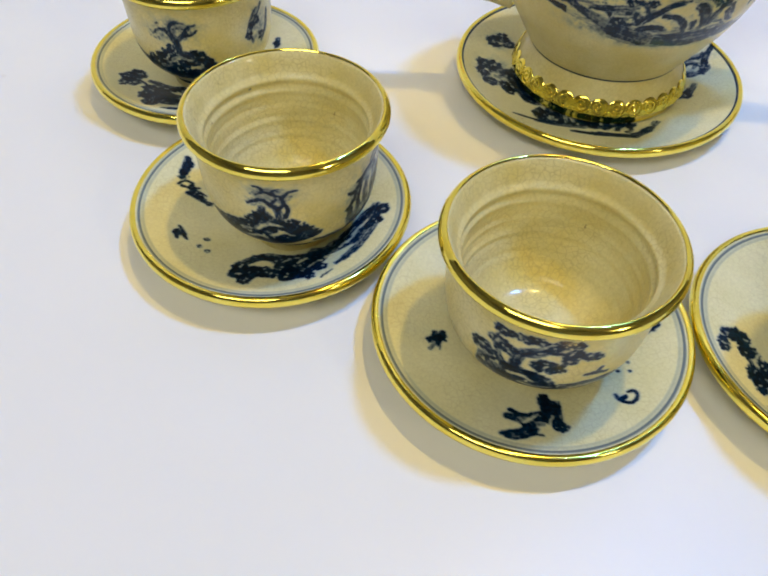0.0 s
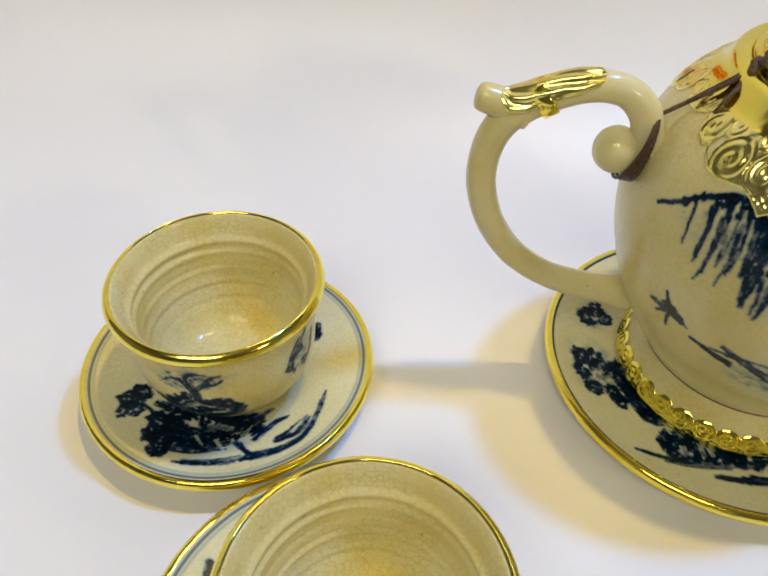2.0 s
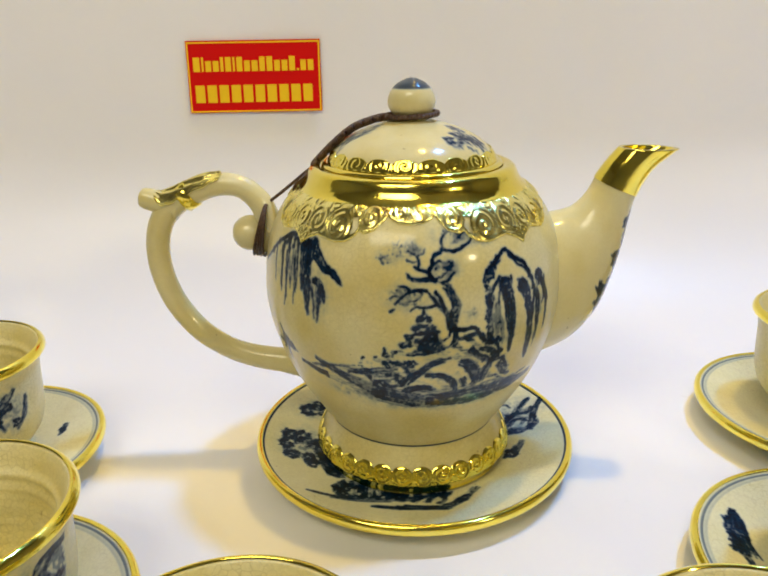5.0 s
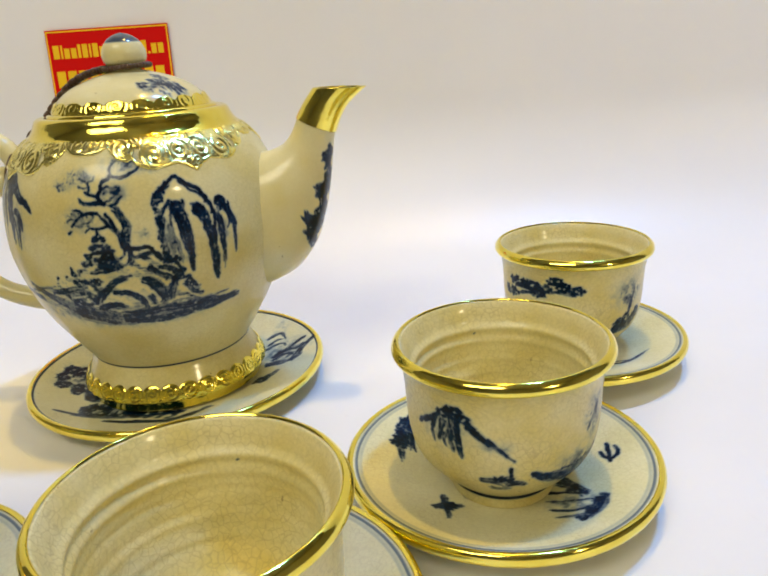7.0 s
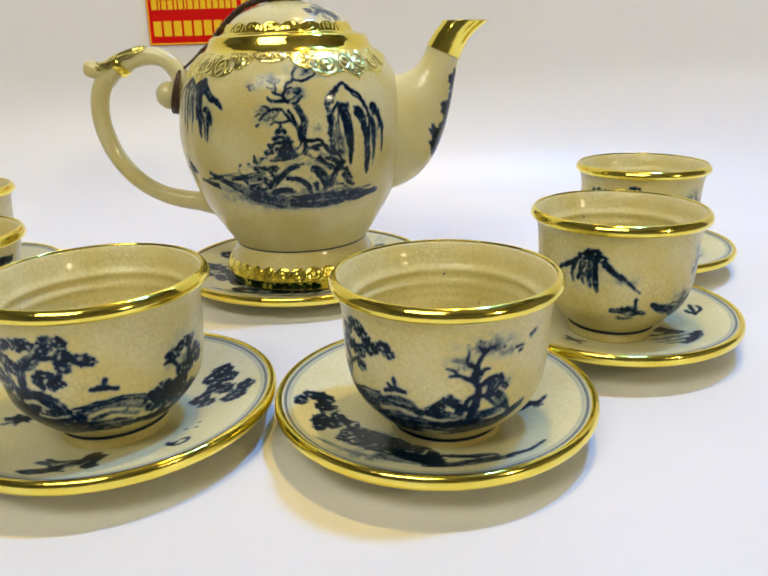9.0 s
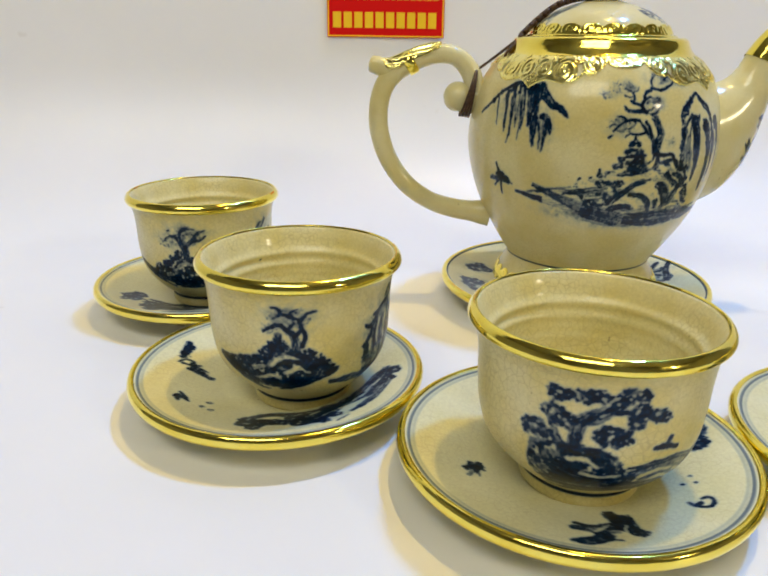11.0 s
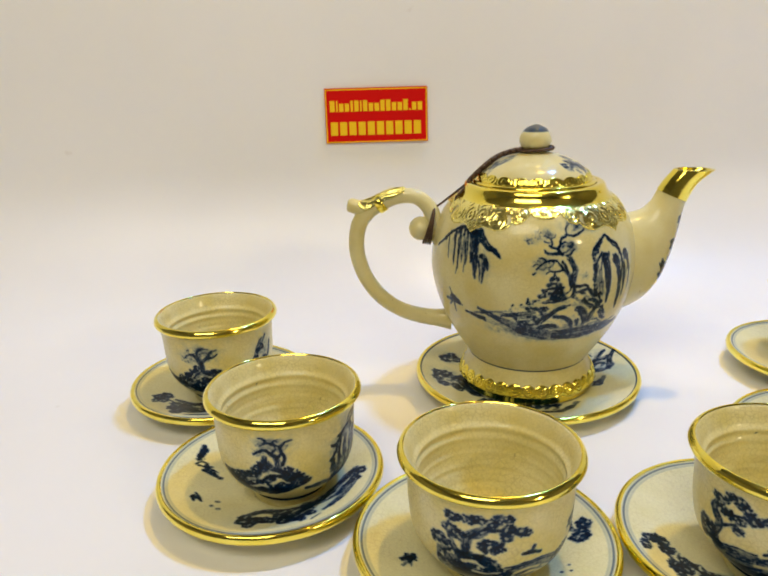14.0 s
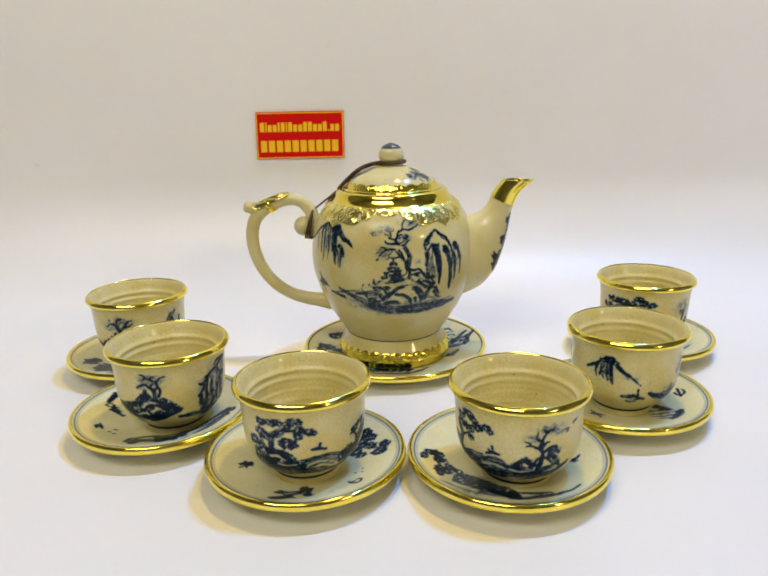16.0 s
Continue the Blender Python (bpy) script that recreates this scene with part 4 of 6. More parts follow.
        c.brush(1.24, 1.03, 0.95, -19.4, 38.3, -21.8, 35.2, -24.9, 33.6, -27.5, 35.1)
        c.brush(1.50, 1.07, 0.97, -23.1, 33, -24.3, 30, -26.8, 27.7, -28.3, 25.9)
        c.brush(1.83, 1.83, 0.97, -26.8, 27.7, -26, 23.5, -26.4, 19.4)
        c.brush(1.09, 0.87, 0.9, -20.4, 33.5, -21.8, 28.8, -21.4, 23.3)
        c.brush(1.12, 0.89, 0.9, -17, 33.7, -18, 28.4, -16.7, 22.6)
        c.brush(1.97, 1.47, 0.97, -3, 35.7, -8.1, 33, -7.4, 26.1, -8, 19.4)
        c.brush(1.78, 1.49, 0.95, -11, 29.6, -12.6, 23.4, -9.9, 17.3)
        c.brush(2.50, 2.22, 0.97, -27.4, 22.5, -22.8, 19.2, -24.4, 14.8)
        c.brush(2.28, 1.71, 0.95, -14.6, 21.8, -16, 18.6, -20.4, 16.4)
        c.gap(0.87, 0.65, 0.9, -18.7, 34.7, -20.1, 30.4, -19.8, 25.9)
        c.gap(0.87, 0.65, 0.9, -13.5, 35.9, -14.7, 30.8, -14.2, 26.2)
        c.gap(0.88, 0.66, 0.8, -23.9, 28.3, -24.1, 24)
        c.gap(0.84, 0.63, 0.8, -9.1, 40.3, -6.5, 36.9)
        c.brush(1.29, 3.23, 0.97, -41.4, 14.9, -34.4, 14.8, -26.2, 13.8)
        c.brush(5.07, 3.38, 0.97, -26.2, 13.8, -14.8, 12.2, -4.7, 12.6)
        c.brush(3.14, 1.57, 0.95, -4.7, 12.6, -5.1, 17, -4.5, 22.7)
    if i == 2:
        c.mass(0.8, -81.9, 26.3, -74.6, 27.4, -68.9, 27.6, -62.5, 27.8, -57.2, 25.5, -54.4, 20.7, -49.7, 18.3, -52.6, 14, -64.7, 13.3, -80.9, 10.8, -83.2, 16.1)
        c.brush(2.70, 1.93, 1, -68.4, 22, -69, 28.9, -68.1, 34.9, -64.6, 38.4, -59.6, 40.2)
        c.brush(1.43, 0.89, 0.9, -67.7, 34.9, -63.9, 36.1, -59.9, 38.5)
        c.brush(2.06, 1.24, 0.95, -69.6, 24.9, -73.9, 28.4, -75.5, 32.6)
        c.brush(1.19, 0.80, 0.9, -75.5, 32.6, -76.6, 36.2, -75.9, 40.6)
        c.brush(1.05, 0.70, 0.9, -61.7, 39.4, -57.1, 42.3, -55.3, 44.4)
        c.brush(1.03, 0.69, 0.9, -59.8, 39.1, -54.5, 39.2, -49.5, 38.2)
        c.tuft(-73.8, 42.8, 3.39, 1.92, 0.9)
        c.tuft(-68.1, 42.8, 2.78, 1.84, 0.9)
        c.tuft(-64.0, 43.7, 2.82, 1.95, 0.95)
        c.tuft(-55.6, 44.7, 3.54, 2.28, 0.95)
        c.tuft(-58.8, 41.6, 1.87, 1.41, 0.9)
        c.tuft(-53.3, 39.5, 2.73, 2.23, 0.95)
        c.tuft(-48.3, 38.4, 2.69, 1.84, 0.95)
        c.tuft(-45.3, 37.3, 1.51, 1.35, 0.95)
        c.tuft(-53.6, 36.1, 2.29, 1.90, 0.95)
        c.tuft(-59.5, 31.9, 3.86, 2.95, 0.95)
        c.tuft(-55.2, 30.9, 1.40, 1.43, 0.9)
        c.tuft(-74.9, 37.0, 3.57, 2.06, 0.85)
        c.tuft(-72.2, 34.8, 3.19, 2.24, 0.85)
        c.tuft(-80.2, 30.2, 4.31, 2.63, 0.8)
        c.brush(2.47, 2.89, 0.95, -72.1, 25.1, -64, 25.8, -58, 22.8)
        c.brush(4.93, 5.54, 1, -77, 19.7, -69, 16.7, -59.4, 15.7, -50.7, 16.5)
        c.brush(5.17, 4.70, 1, -51.9, 17.6, -43.9, 20.3, -36.3, 19.9, -28.3, 16.4)
        c.brush(4.95, 3.53, 1, -79.7, 10.1, -61.8, 11.1, -47.2, 12.5, -33.6, 11.5)
        c.brush(3.46, 1.73, 1, -33.6, 11.5, -17, 9.6, -10, 12.9, -4.2, 16.7)
        c.gap(1.10, 0.88, 0.8, -70.3, 22.8, -65.6, 23.7, -62.1, 21.3)
        c.gap(1.11, 0.89, 0.8, -49.1, 17.7, -43.6, 19.4, -38.1, 18.8)
        c.gap(1.02, 0.76, 0.7, -66.1, 18.2, -60.6, 17.6, -55.1, 18.7)
        c.gap(1.05, 0.79, 0.7, -36.2, 17.7, -31.1, 15.8)
        c.dabs(3.76, 0.95, -27.7, 18, -24.9, 20.1, -21.4, 20.2, -17.1, 19.5, -22.6, 15.7, -14.8, 14.2, -9.7, 15.1)
        c.brush(2.10, 1.47, 0.95, -17.3, 19.9, -12.8, 24.9, -11.5, 31.2, -8.4, 35.5)
        c.tuft(-13.1, 34.1, 3.41, 1.64, 0.9)
        c.tuft(-18.9, 32.1, 3.35, 1.84, 0.85)
        c.tuft(-14.3, 24.9, 4.63, 2.31, 0.9)
        c.tuft(-7.1, 27.4, 3.53, 2.91, 0.85)
        c.wash(-14.6, 30.1, 8.24, 6.34, 0.25)
        c.brush(0.94, 0.75, 0.8, -17.8, 26.8, -20, 29.9, -23.1, 30.1)
        c.brush(1.08, 1.08, 0.95, -46.5, 27.7, -43.1, 27.8, -39.2, 26.9)
        c.brush(0.71, 1.24, 0.95, -42.2, 31.2, -42.6, 29.1, -43.1, 27.1)
        c.dabs(1.08, 0.9, -44, 28, -42.1, 27.6)
    if i == 3:
        c.brush(3.00, 2.18, 0.95, -96.9, 42.3, -99.4, 35.1, -96.2, 29.5, -99.9, 21.4, -97, 18.8, -91.8, 17.2)
        c.tuft(-97.1, 41.0, 3.80, 1.68, 0.9)
        c.tuft(-89.3, 43.8, 4.36, 2.17, 0.95)
        c.tuft(-85.8, 41.5, 2.45, 1.75, 0.9)
        c.tuft(-94.6, 36.7, 3.69, 1.81, 0.9)
        c.tuft(-83.4, 38.2, 3.32, 2.04, 0.95)
        c.tuft(-77.9, 40.1, 2.47, 1.72, 0.95)
        c.tuft(-75.8, 38.2, 1.88, 1.34, 0.95)
        c.tuft(-89.1, 35.2, 3.03, 1.60, 0.9)
        c.tuft(-88.2, 30.9, 2.28, 1.65, 0.85)
        c.tuft(-103.4, 23.1, 5.41, 4.24, 0.8)
        c.brush(0.87, 0.70, 0.8, -95.3, 35, -89.1, 37.3, -83.8, 38)
        c.brush(0.90, 0.54, 0.8, -94.2, 30, -90.1, 32.7, -85.9, 34.6)
        c.brush(6.25, 7.64, 1, -99.7, 18.8, -94.2, 16.5, -85.2, 17.6, -77.7, 20.1)
        c.brush(2.06, 1.65, 0.95, -83.9, 19.4, -75.7, 23.1, -70.2, 22.8, -65.4, 20.8)
        c.brush(4.89, 4.89, 1, -80.1, 17.1, -70.7, 17.6, -60.6, 17.6, -50.5, 17.8)
        c.brush(4.03, 5.38, 1, -97.2, 10.8, -86.9, 9.9, -73.5, 11.9, -61.9, 13.2)
        c.brush(6.38, 1.20, 1, -62, 13.8, -51, 13.8, -40.4, 14.1, -35.1, 16.7, -29.1, 19.9)
        c.brush(3.02, 2.01, 0.95, -50.4, 17.4, -44.3, 19, -38.9, 20.1)
        c.gap(1.12, 0.89, 0.7, -80.7, 18.2, -74.1, 19.6, -67.9, 18.2)
        c.gap(0.95, 0.71, 0.7, -64.6, 18, -58.9, 17.2, -54, 17.7)
        c.dabs(1.96, 0.95, -62.8, 21.1, -60.7, 22.5, -58.7, 24.1, -56.9, 25.3, -54.9, 23.8, -53.3, 21.4, -59.9, 20.1)
        c.brush(1.92, 1.15, 1, -50.7, 18.3, -48.9, 22.9, -47.9, 27.6, -49.4, 32.6, -48.6, 36.2)
        c.brush(1.04, 0.52, 0.9, -49.4, 31.2, -53.4, 33.2, -56.7, 33.3)
        c.brush(0.68, 0.51, 0.8, -53.4, 32.9, -55.4, 35, -57.5, 35.7)
        c.brush(0.88, 0.53, 0.85, -48.9, 32.9, -46.2, 34.9, -44.4, 35)
        c.brush(0.84, 0.51, 0.85, -48.9, 35.6, -51.6, 37.5, -51.3, 40.5)
        c.brush(0.86, 0.52, 0.8, -48.7, 36.6, -46.5, 40.3, -43, 42.1)
        c.brush(0.69, 0.35, 0.7, -46.5, 40.3, -48.1, 42.5, -46.7, 43.7)
        c.brush(2.43, 1.50, 0.95, -44.6, 24.5, -43.7, 28, -42, 30.8)
        c.brush(1.10, 0.55, 0.8, -46.9, 29.9, -43.3, 32.1, -39.6, 30.6)
        c.brush(1.03, 0.82, 0.8, -52.9, 21, -50.6, 25.4, -46.3, 25.9, -40.9, 21)
        c.brush(2.50, 1.50, 0.95, -42, 26.5, -38.7, 22, -36.2, 18.4)
        c.dabs(1.31, 0.8, -48, 33.1, -44, 29.8, -41.4, 31.7, -39.1, 28, -41.2, 24.9)
        c.wash(-45.5, 42.5, 7.67, 2.95, 0.34)
        c.wash(-53.1, 37.3, 4.04, 2.36, 0.28)
        c.wash(-39.5, 39.8, 5.59, 2.11, 0.22)
        c.wash(-41.4, 30.0, 4.06, 2.56, 0.3)
        c.leafage(-45.8, 42.6, 7.32, 2.43, 0.6)
        c.leafage(-53.1, 36.9, 3.42, 2.02, 0.5)
        c.leafage(-41.1, 30.2, 4.22, 2.27, 0.5)
        c.brush(0.75, 0.56, 0.7, -35.8, 40.2, -32.8, 40.1)
        c.brush(0.56, 0.37, 0.7, -34.4, 38.5, -33, 38.8)
        c.brush(1.55, 0.89, 0.7, -30, 42, -26.8, 43.7)
        c.brush(0.91, 1.09, 0.95, -77.7, 25.5, -74.6, 26.7, -70.6, 26.6)
        c.brush(0.72, 1.26, 0.95, -74.6, 30.6, -73.9, 28.7, -73.9, 26.2)
        c.dabs(0.89, 0.9, -75.2, 27.3, -73.6, 27)
        c.brush(0.72, 0.54, 0.9, -76.6, 28, -74.9, 27)
    if i == 4:
        c.brush(0.98, 1.77, 0.9, -90.8, 33.6, -84.8, 37.2, -80.3, 40.7, -76, 43.2)
        c.tuft(-79.0, 41.0, 2.57, 1.51, 0.9)
        c.tuft(-75.0, 42.3, 3.07, 2.24, 0.98)
        c.tuft(-71.5, 40.4, 2.16, 1.67, 0.9)
        c.brush(1.38, 0.59, 0.85, -82.2, 38.7, -84.1, 33.6, -83.6, 29.2)
        c.brush(1.78, 0.79, 0.95, -78.7, 40, -80.3, 34.7, -81.2, 30.3)
        c.brush(2.66, 1.52, 1, -75.8, 41.4, -74.6, 36.1, -73.8, 31.1)
        c.brush(1.75, 0.78, 0.95, -74, 33.3, -73.5, 29.6, -73, 25.8)
        c.brush(1.56, 0.78, 0.9, -76.9, 37.1, -76.5, 31.2, -76, 27.5)
        c.brush(1.16, 0.58, 0.8, -77.8, 35, -79.3, 31.2, -78.3, 29.2)
        c.brush(2.19, 1.46, 0.95, -71.6, 39.6, -68.2, 36.5, -65.3, 34.2)
        c.brush(1.69, 0.38, 0.9, -65.9, 34.9, -61.7, 31.9, -55.5, 26.6)
        c.dabs(1.11, 0.9, -67.5, 36.9, -65.6, 34.6, -63.3, 32.9, -69.2, 37.8)
        c.wash(-79.4, 35.4, 7.38, 6.46, 0.24)
        c.wash(-62.0, 31.9, 4.91, 2.60, 0.2)
        c.brush(1.25, 2.50, 0.95, -67.1, 18.1, -63.1, 18.2, -58.1, 17.4)
        c.brush(2.38, 0.79, 0.9, -58.1, 17.4, -54.1, 17.3, -50.7, 16.4)
        c.brush(0.88, 0.88, 0.95, -56.8, 23.9, -56.6, 21.4, -56.7, 18.4)
        c.dabs(1.37, 0.95, -58.8, 19.7, -56.4, 18.8, -60.9, 19.2)
        c.brush(1.29, 0.97, 0.6, -64.5, 14.9, -60.7, 14, -56.5, 14.7)
        c.brush(1.02, 3.58, 0.95, -49.8, 21.3, -44.1, 18.4, -38.3, 17.7)
        c.brush(4.26, 3.65, 0.95, -38.9, 17.9, -28.2, 15.5, -20.1, 15.7)
        c.brush(2.42, 1.21, 0.9, -20.3, 15.3, -16.2, 18.1, -14, 21.5)
        c.brush(0.91, 0.45, 0.7, -41.8, 17.4, -26.9, 10.1, -24, 12.8)
        c.dabs(2.93, 0.85, -29.8, 18.5, -25, 18.6, -19.7, 19.2)
        c.wash(-27.7, 19.3, 12.01, 6.26, 0.34)
        c.wash(-22.9, 35.4, 4.71, 7.92, 0.3)
        c.leafage(-24.3, 34.0, 4.85, 6.11, 0.4)
        c.brush(1.03, 0.62, 0.5, -27.4, 31.5, -24.5, 34.8, -22.7, 39)
    if i == 5:
        c.tuft(-89.5, 41.1, 6.56, 2.38, 0.95)
        c.tuft(-81.8, 40.9, 4.28, 2.31, 0.95)
        c.tuft(-75.4, 40.2, 3.05, 2.01, 0.9)
        c.tuft(-70.5, 44.5, 3.50, 2.01, 0.95)
        c.tuft(-66.8, 41.4, 2.97, 2.26, 0.95)
        c.tuft(-60.8, 40.0, 3.42, 1.98, 0.9)
        c.tuft(-78.6, 37.3, 3.75, 1.77, 0.9)
        c.tuft(-96.6, 35.3, 5.53, 2.17, 0.85)
        c.brush(1.27, 1.02, 0.9, -94.7, 35.2, -80.8, 37.5, -70.5, 39.2, -61.2, 38)
        c.brush(1.02, 0.76, 0.8, -86.8, 39, -80.2, 39.1, -73.9, 41.9)
        c.wash(-33.0, 35.7, 8.47, 6.77, 0.26)
        c.leafage(-32.1, 35.5, 6.94, 6.25, 0.45)
        c.brush(3.86, 4.63, 0.9, -41.8, 18.7, -34.2, 18.7, -24.1, 19.9)
        c.dabs(3.08, 0.9, -37.3, 21.1, -33.3, 22.4, -27.8, 22, -24.5, 24.3)
        c.brush(1.64, 1.10, 0.8, -32.7, 25.4, -30.8, 32.2, -29, 37.3)
    return c.finish()


SPECKS = {1: 125, 3: 84, 4: 101}  # a dark speck in the glaze inside, by its angle


def teacup(i, x, y, label):
    thing = empty("teacup", pose(x, y, 0.0085), label=label, category="teacup", group="teacups")
    outer = resample(catmull(CUP_OUT, 8), 0.00034)
    inner = resample(catmull(CUP_IN, 10), 0.0007)
    h = inner[:, 1]
    rng = np.random.RandomState(70 + i)
    wave = np.sin(h / 0.0052 * 2 * math.pi + rng.uniform(0, 1)) + 0.5 * np.sin(h / 0.0031 * 2 * math.pi + rng.uniform(0, 6))
    inner[:, 0] -= 0.00014 * wave * np.clip((h - 0.010) / 0.01, 0, 1) * np.clip((0.0375 - h) / 0.003, 0, 1)
    foot = np.array([(0.0004, 0.002), (0.0150, 0.002), (0.0158, -0.0023)])
    # columns are close where the painting is seen and wide on the side turned away
    turn = np.radians(np.concatenate([np.arange(-168, 8, 0.52), np.arange(8, 192, 1.7)]))
    cols = len(turn)
    v, f = lathe(np.vstack([foot, outer]), turn)
    w0, g = lathe(inner, 240)
    f += (np.array(g) + len(v)).tolist()
    v = np.vstack([v, w0])
    wobble = 1 + 0.004 * np.sin(2 * np.arctan2(v[:, 1], v[:, 0]) + rng.uniform(0, 6))
    v[:, :2] *= wobble[:, None]
    ink = np.zeros(len(v))
    s = slice(3 * cols, (3 + len(outer)) * cols)
    w = v[s]
    ink[s] = cup_paint(i).read(np.degrees(np.arctan2(w[:, 1], w[:, 0])) * MM, w[:, 2] * 1000)
    ink[s] = np.maximum(ink[s], 0.9 * np.clip(1.5 - np.abs(w[:, 2] - 0.0026) / 0.0006, 0, 1))
    if i in SPECKS:
        k = len(v) - len(w0) + int(np.argmin(np.abs(w0[:, 2] - 0.0435) * 50 + np.abs(np.arctan2(w0[:, 1], w0[:, 0]) - math.radians(SPECKS[i]))))
        ink[k] = 0.8
    mesh_part("bowl", v, f, GLAZE_CUP, thing, ink=ink)
    v, f = lathe(catmull(CUP_LIP, 4), 144)
    mesh_part("gold_rim", v, f, GOLD, thing, "polished gold lip")
    return thing


for i, ((sx, sy), (cx, cy)) in enumerate(zip(SAUCERS, CUPS)):
    saucer(sx, sy, SAUCER_LABELS[i], SMALL_DISH, 0.033, 680, saucer_paint(i), RINGS)
    teacup(i, cx, cy, CUP_LABELS[i])

POT, TRAY = (0.1859, 0.2600), (0.1865, 0.2633)


def tray_paint():
    c = disc(31, 76)
    c.wash(-48.1, 25.9, 7.23, 5.97, 0.3)
    c.tuft(-51.4, 25.7, 3.88, 3.98, 0.85)
    c.tuft(-46.6, 29.7, 3.44, 3.89, 0.8)
    c.tuft(-43.4, 25.6, 2.90, 3.23, 0.8)
    c.gap(1.41, 1.12, 0.9, -49.2, 24.8, -46.3, 25.5)
    c.wash(-54.2, -2.6, 7.65, 10.84, 0.4)
    c.mass(0.78, -62.4, 4.5, -58.5, 6.6, -55.4, 5.9, -52.5, 3.9, -51.6, -1, -53.4, -5.6, -56.5, -7.7, -59.1, -10.4, -56.1, -12.9, -53.9, -16.5, -56.1, -17.8, -59.4, -14.8, -61.8, -9.1, -62.6, -2.5)
    c.tuft(-58.8, 2.8, 3.64, 3.86, 0.85)
    c.tuft(-53.5, 2.5, 3.65, 3.86, 0.85)
    c.tuft(-60.2, -5.3, 3.11, 3.17, 0.85)
    c.tuft(-57.1, -14.0, 3.04, 3.13, 0.85)
    c.gap(1.59, 1.06, 0.9, -56, -6.7, -53.2, -3.7)
    c.gap(1.07, 0.80, 0.9, -58.5, -2.8, -57.1, -3.8)
    c.brush(3.18, 3.71, 0.97, -51, -3.7, -45.8, -0.3, -43.7, -4.5)
    c.mass(0.92, -48.1, -1.1, -43.6, 3.4, -42.2, 0.3, -41.6, -9, -38.8, -17.9, -35.7, -25.1, -32.4, -30.2, -35.6, -30.8, -40.3, -28.2, -42.6, -23.1, -44.1, -18.2, -46.3, -12.3, -47.9, -7.3)
    c.mass(0.9, -50.6, -12.9, -47.9, -11, -45.8, -15.3, -43.8, -19, -46, -23.5, -49.1, -22.1, -51.3, -19.1)
    c.tuft(-49.5, -14.2, 2.60, 3.13, 0.95)
    c.tuft(-46.9, -20.6, 2.11, 2.47, 0.95)
    c.brush(4.04, 5.05, 1, -43.7, -6, -41.6, -15, -37.6, -23.7, -34.3, -29.1)
    c.brush(0.96, 1.92, 0.9, -48.4, -43.3, -39.9, -45.7, -31.5, -47.3)
    c.brush(2.38, 3.33, 0.97, -38.1, -46.4, -26.9, -48.2, -11.5, -48.1)
    c.brush(3.26, 1.86, 0.95, -11.5, -48.1, -3.6, -47.4, 2.7, -45.7)
    c.mass(0.95, -38.6, -37.4, -35, -33.7, -29.8, -32.4, -24.3, -35.2, -14.9, -38.2, -5.7, -41, -7.4, -47.2, -19.1, -47.5, -30.3, -46.1, -36.7, -43.9)
    c.brush(1.94, 1.46, 1, -33.3, -31.9, -33.4, -39.4, -36, -45.3)
    c.brush(2.40, 1.44, 1, -28.6, -34.6, -28.6, -42, -31.4, -46.7)
    c.brush(2.15, 1.43, 1, -23.4, -35.7, -23.7, -41.9, -25.9, -47)
    c.brush(2.10, 1.40, 1, -17.9, -37, -17.6, -43, -20.2, -47.5)
    c.brush(2.33, 1.40, 1, -12.3, -38.8, -12.5, -44.2, -15, -48)
    c.brush(2.76, 1.84, 1, -6.7, -40.2, -7.2, -45, -9.4, -48.8)
    c.brush(3.24, 2.78, 1, -2.1, -42, -2.1, -46.4, -4.7, -50.1)
    c.brush(2.77, 2.31, 1, 3.7, -42.5, 3.9, -46.9, 1.1, -51.1)
    c.brush(3.24, 2.31, 1, 9.6, -42.4, 8.6, -47.8, 5.7, -52.1)
    c.gap(2.16, 1.68, 0.95, -28.7, -39.7, -29, -44.9)
    c.gap(1.66, 1.43, 0.9, -21.3, -38, -21.8, -44.1)
    c.gap(1.42, 1.18, 0.85, -18.1, -39.7, -18, -44.7)
    c.brush(0.93, 2.79, 0.9, -21.3, -53.7, -13.3, -54.8, -4, -55.5)
    c.brush(3.64, 3.19, 0.98, -11.2, -54.3, -0.3, -55.5, 8.8, -56.3)
    c.brush(3.65, 2.74, 0.98, 7, -56.1, 13, -52.9, 20.1, -45.9)
    c.brush(3.22, 2.30, 0.97, 14.8, -52, 19, -46.9, 24, -40.8)
    c.brush(2.31, 1.38, 0.95, 3.2, -44.1, 10.6, -45.3, 13.2, -43.3)
    c.gap(1.85, 1.38, 0.95, 4.2, -50.8, 6.6, -48.2, 7, -50.5)
    c.gap(1.63, 1.16, 0.9, -2.5, -50.2, -2, -52.5)
    c.gap(3.70, 2.78, 0.95, 12.7, -47.2, 17.4, -43.8, 20.6, -42.6)
    c.brush(0.99, 1.98, 0.85, 39.7, -20.3, 43.3, -16.4, 47.5, -11)
    c.brush(0.74, 0.50, 0.6, 46, -13.8, 50.7, -9.4)
    c.brush(2.15, 1.07, 0.75, 39.9, 31.6, 43.3, 35.2, 47.6, 35.5, 50.6, 28.6)
    c.brush(1.78, 1.07, 0.75, 41.3, 24.3, 45.2, 28.8, 49, 29.2)
    c.brush(1.77, 1.06, 0.7, 40.1, 18.6, 44.5, 23.2, 49.3, 24.2, 51.8, 21.2)
    c.brush(4.14, 3.45, 0.95, 43.2, 0.3, 49.2, 1.2, 55.6, 0.2)
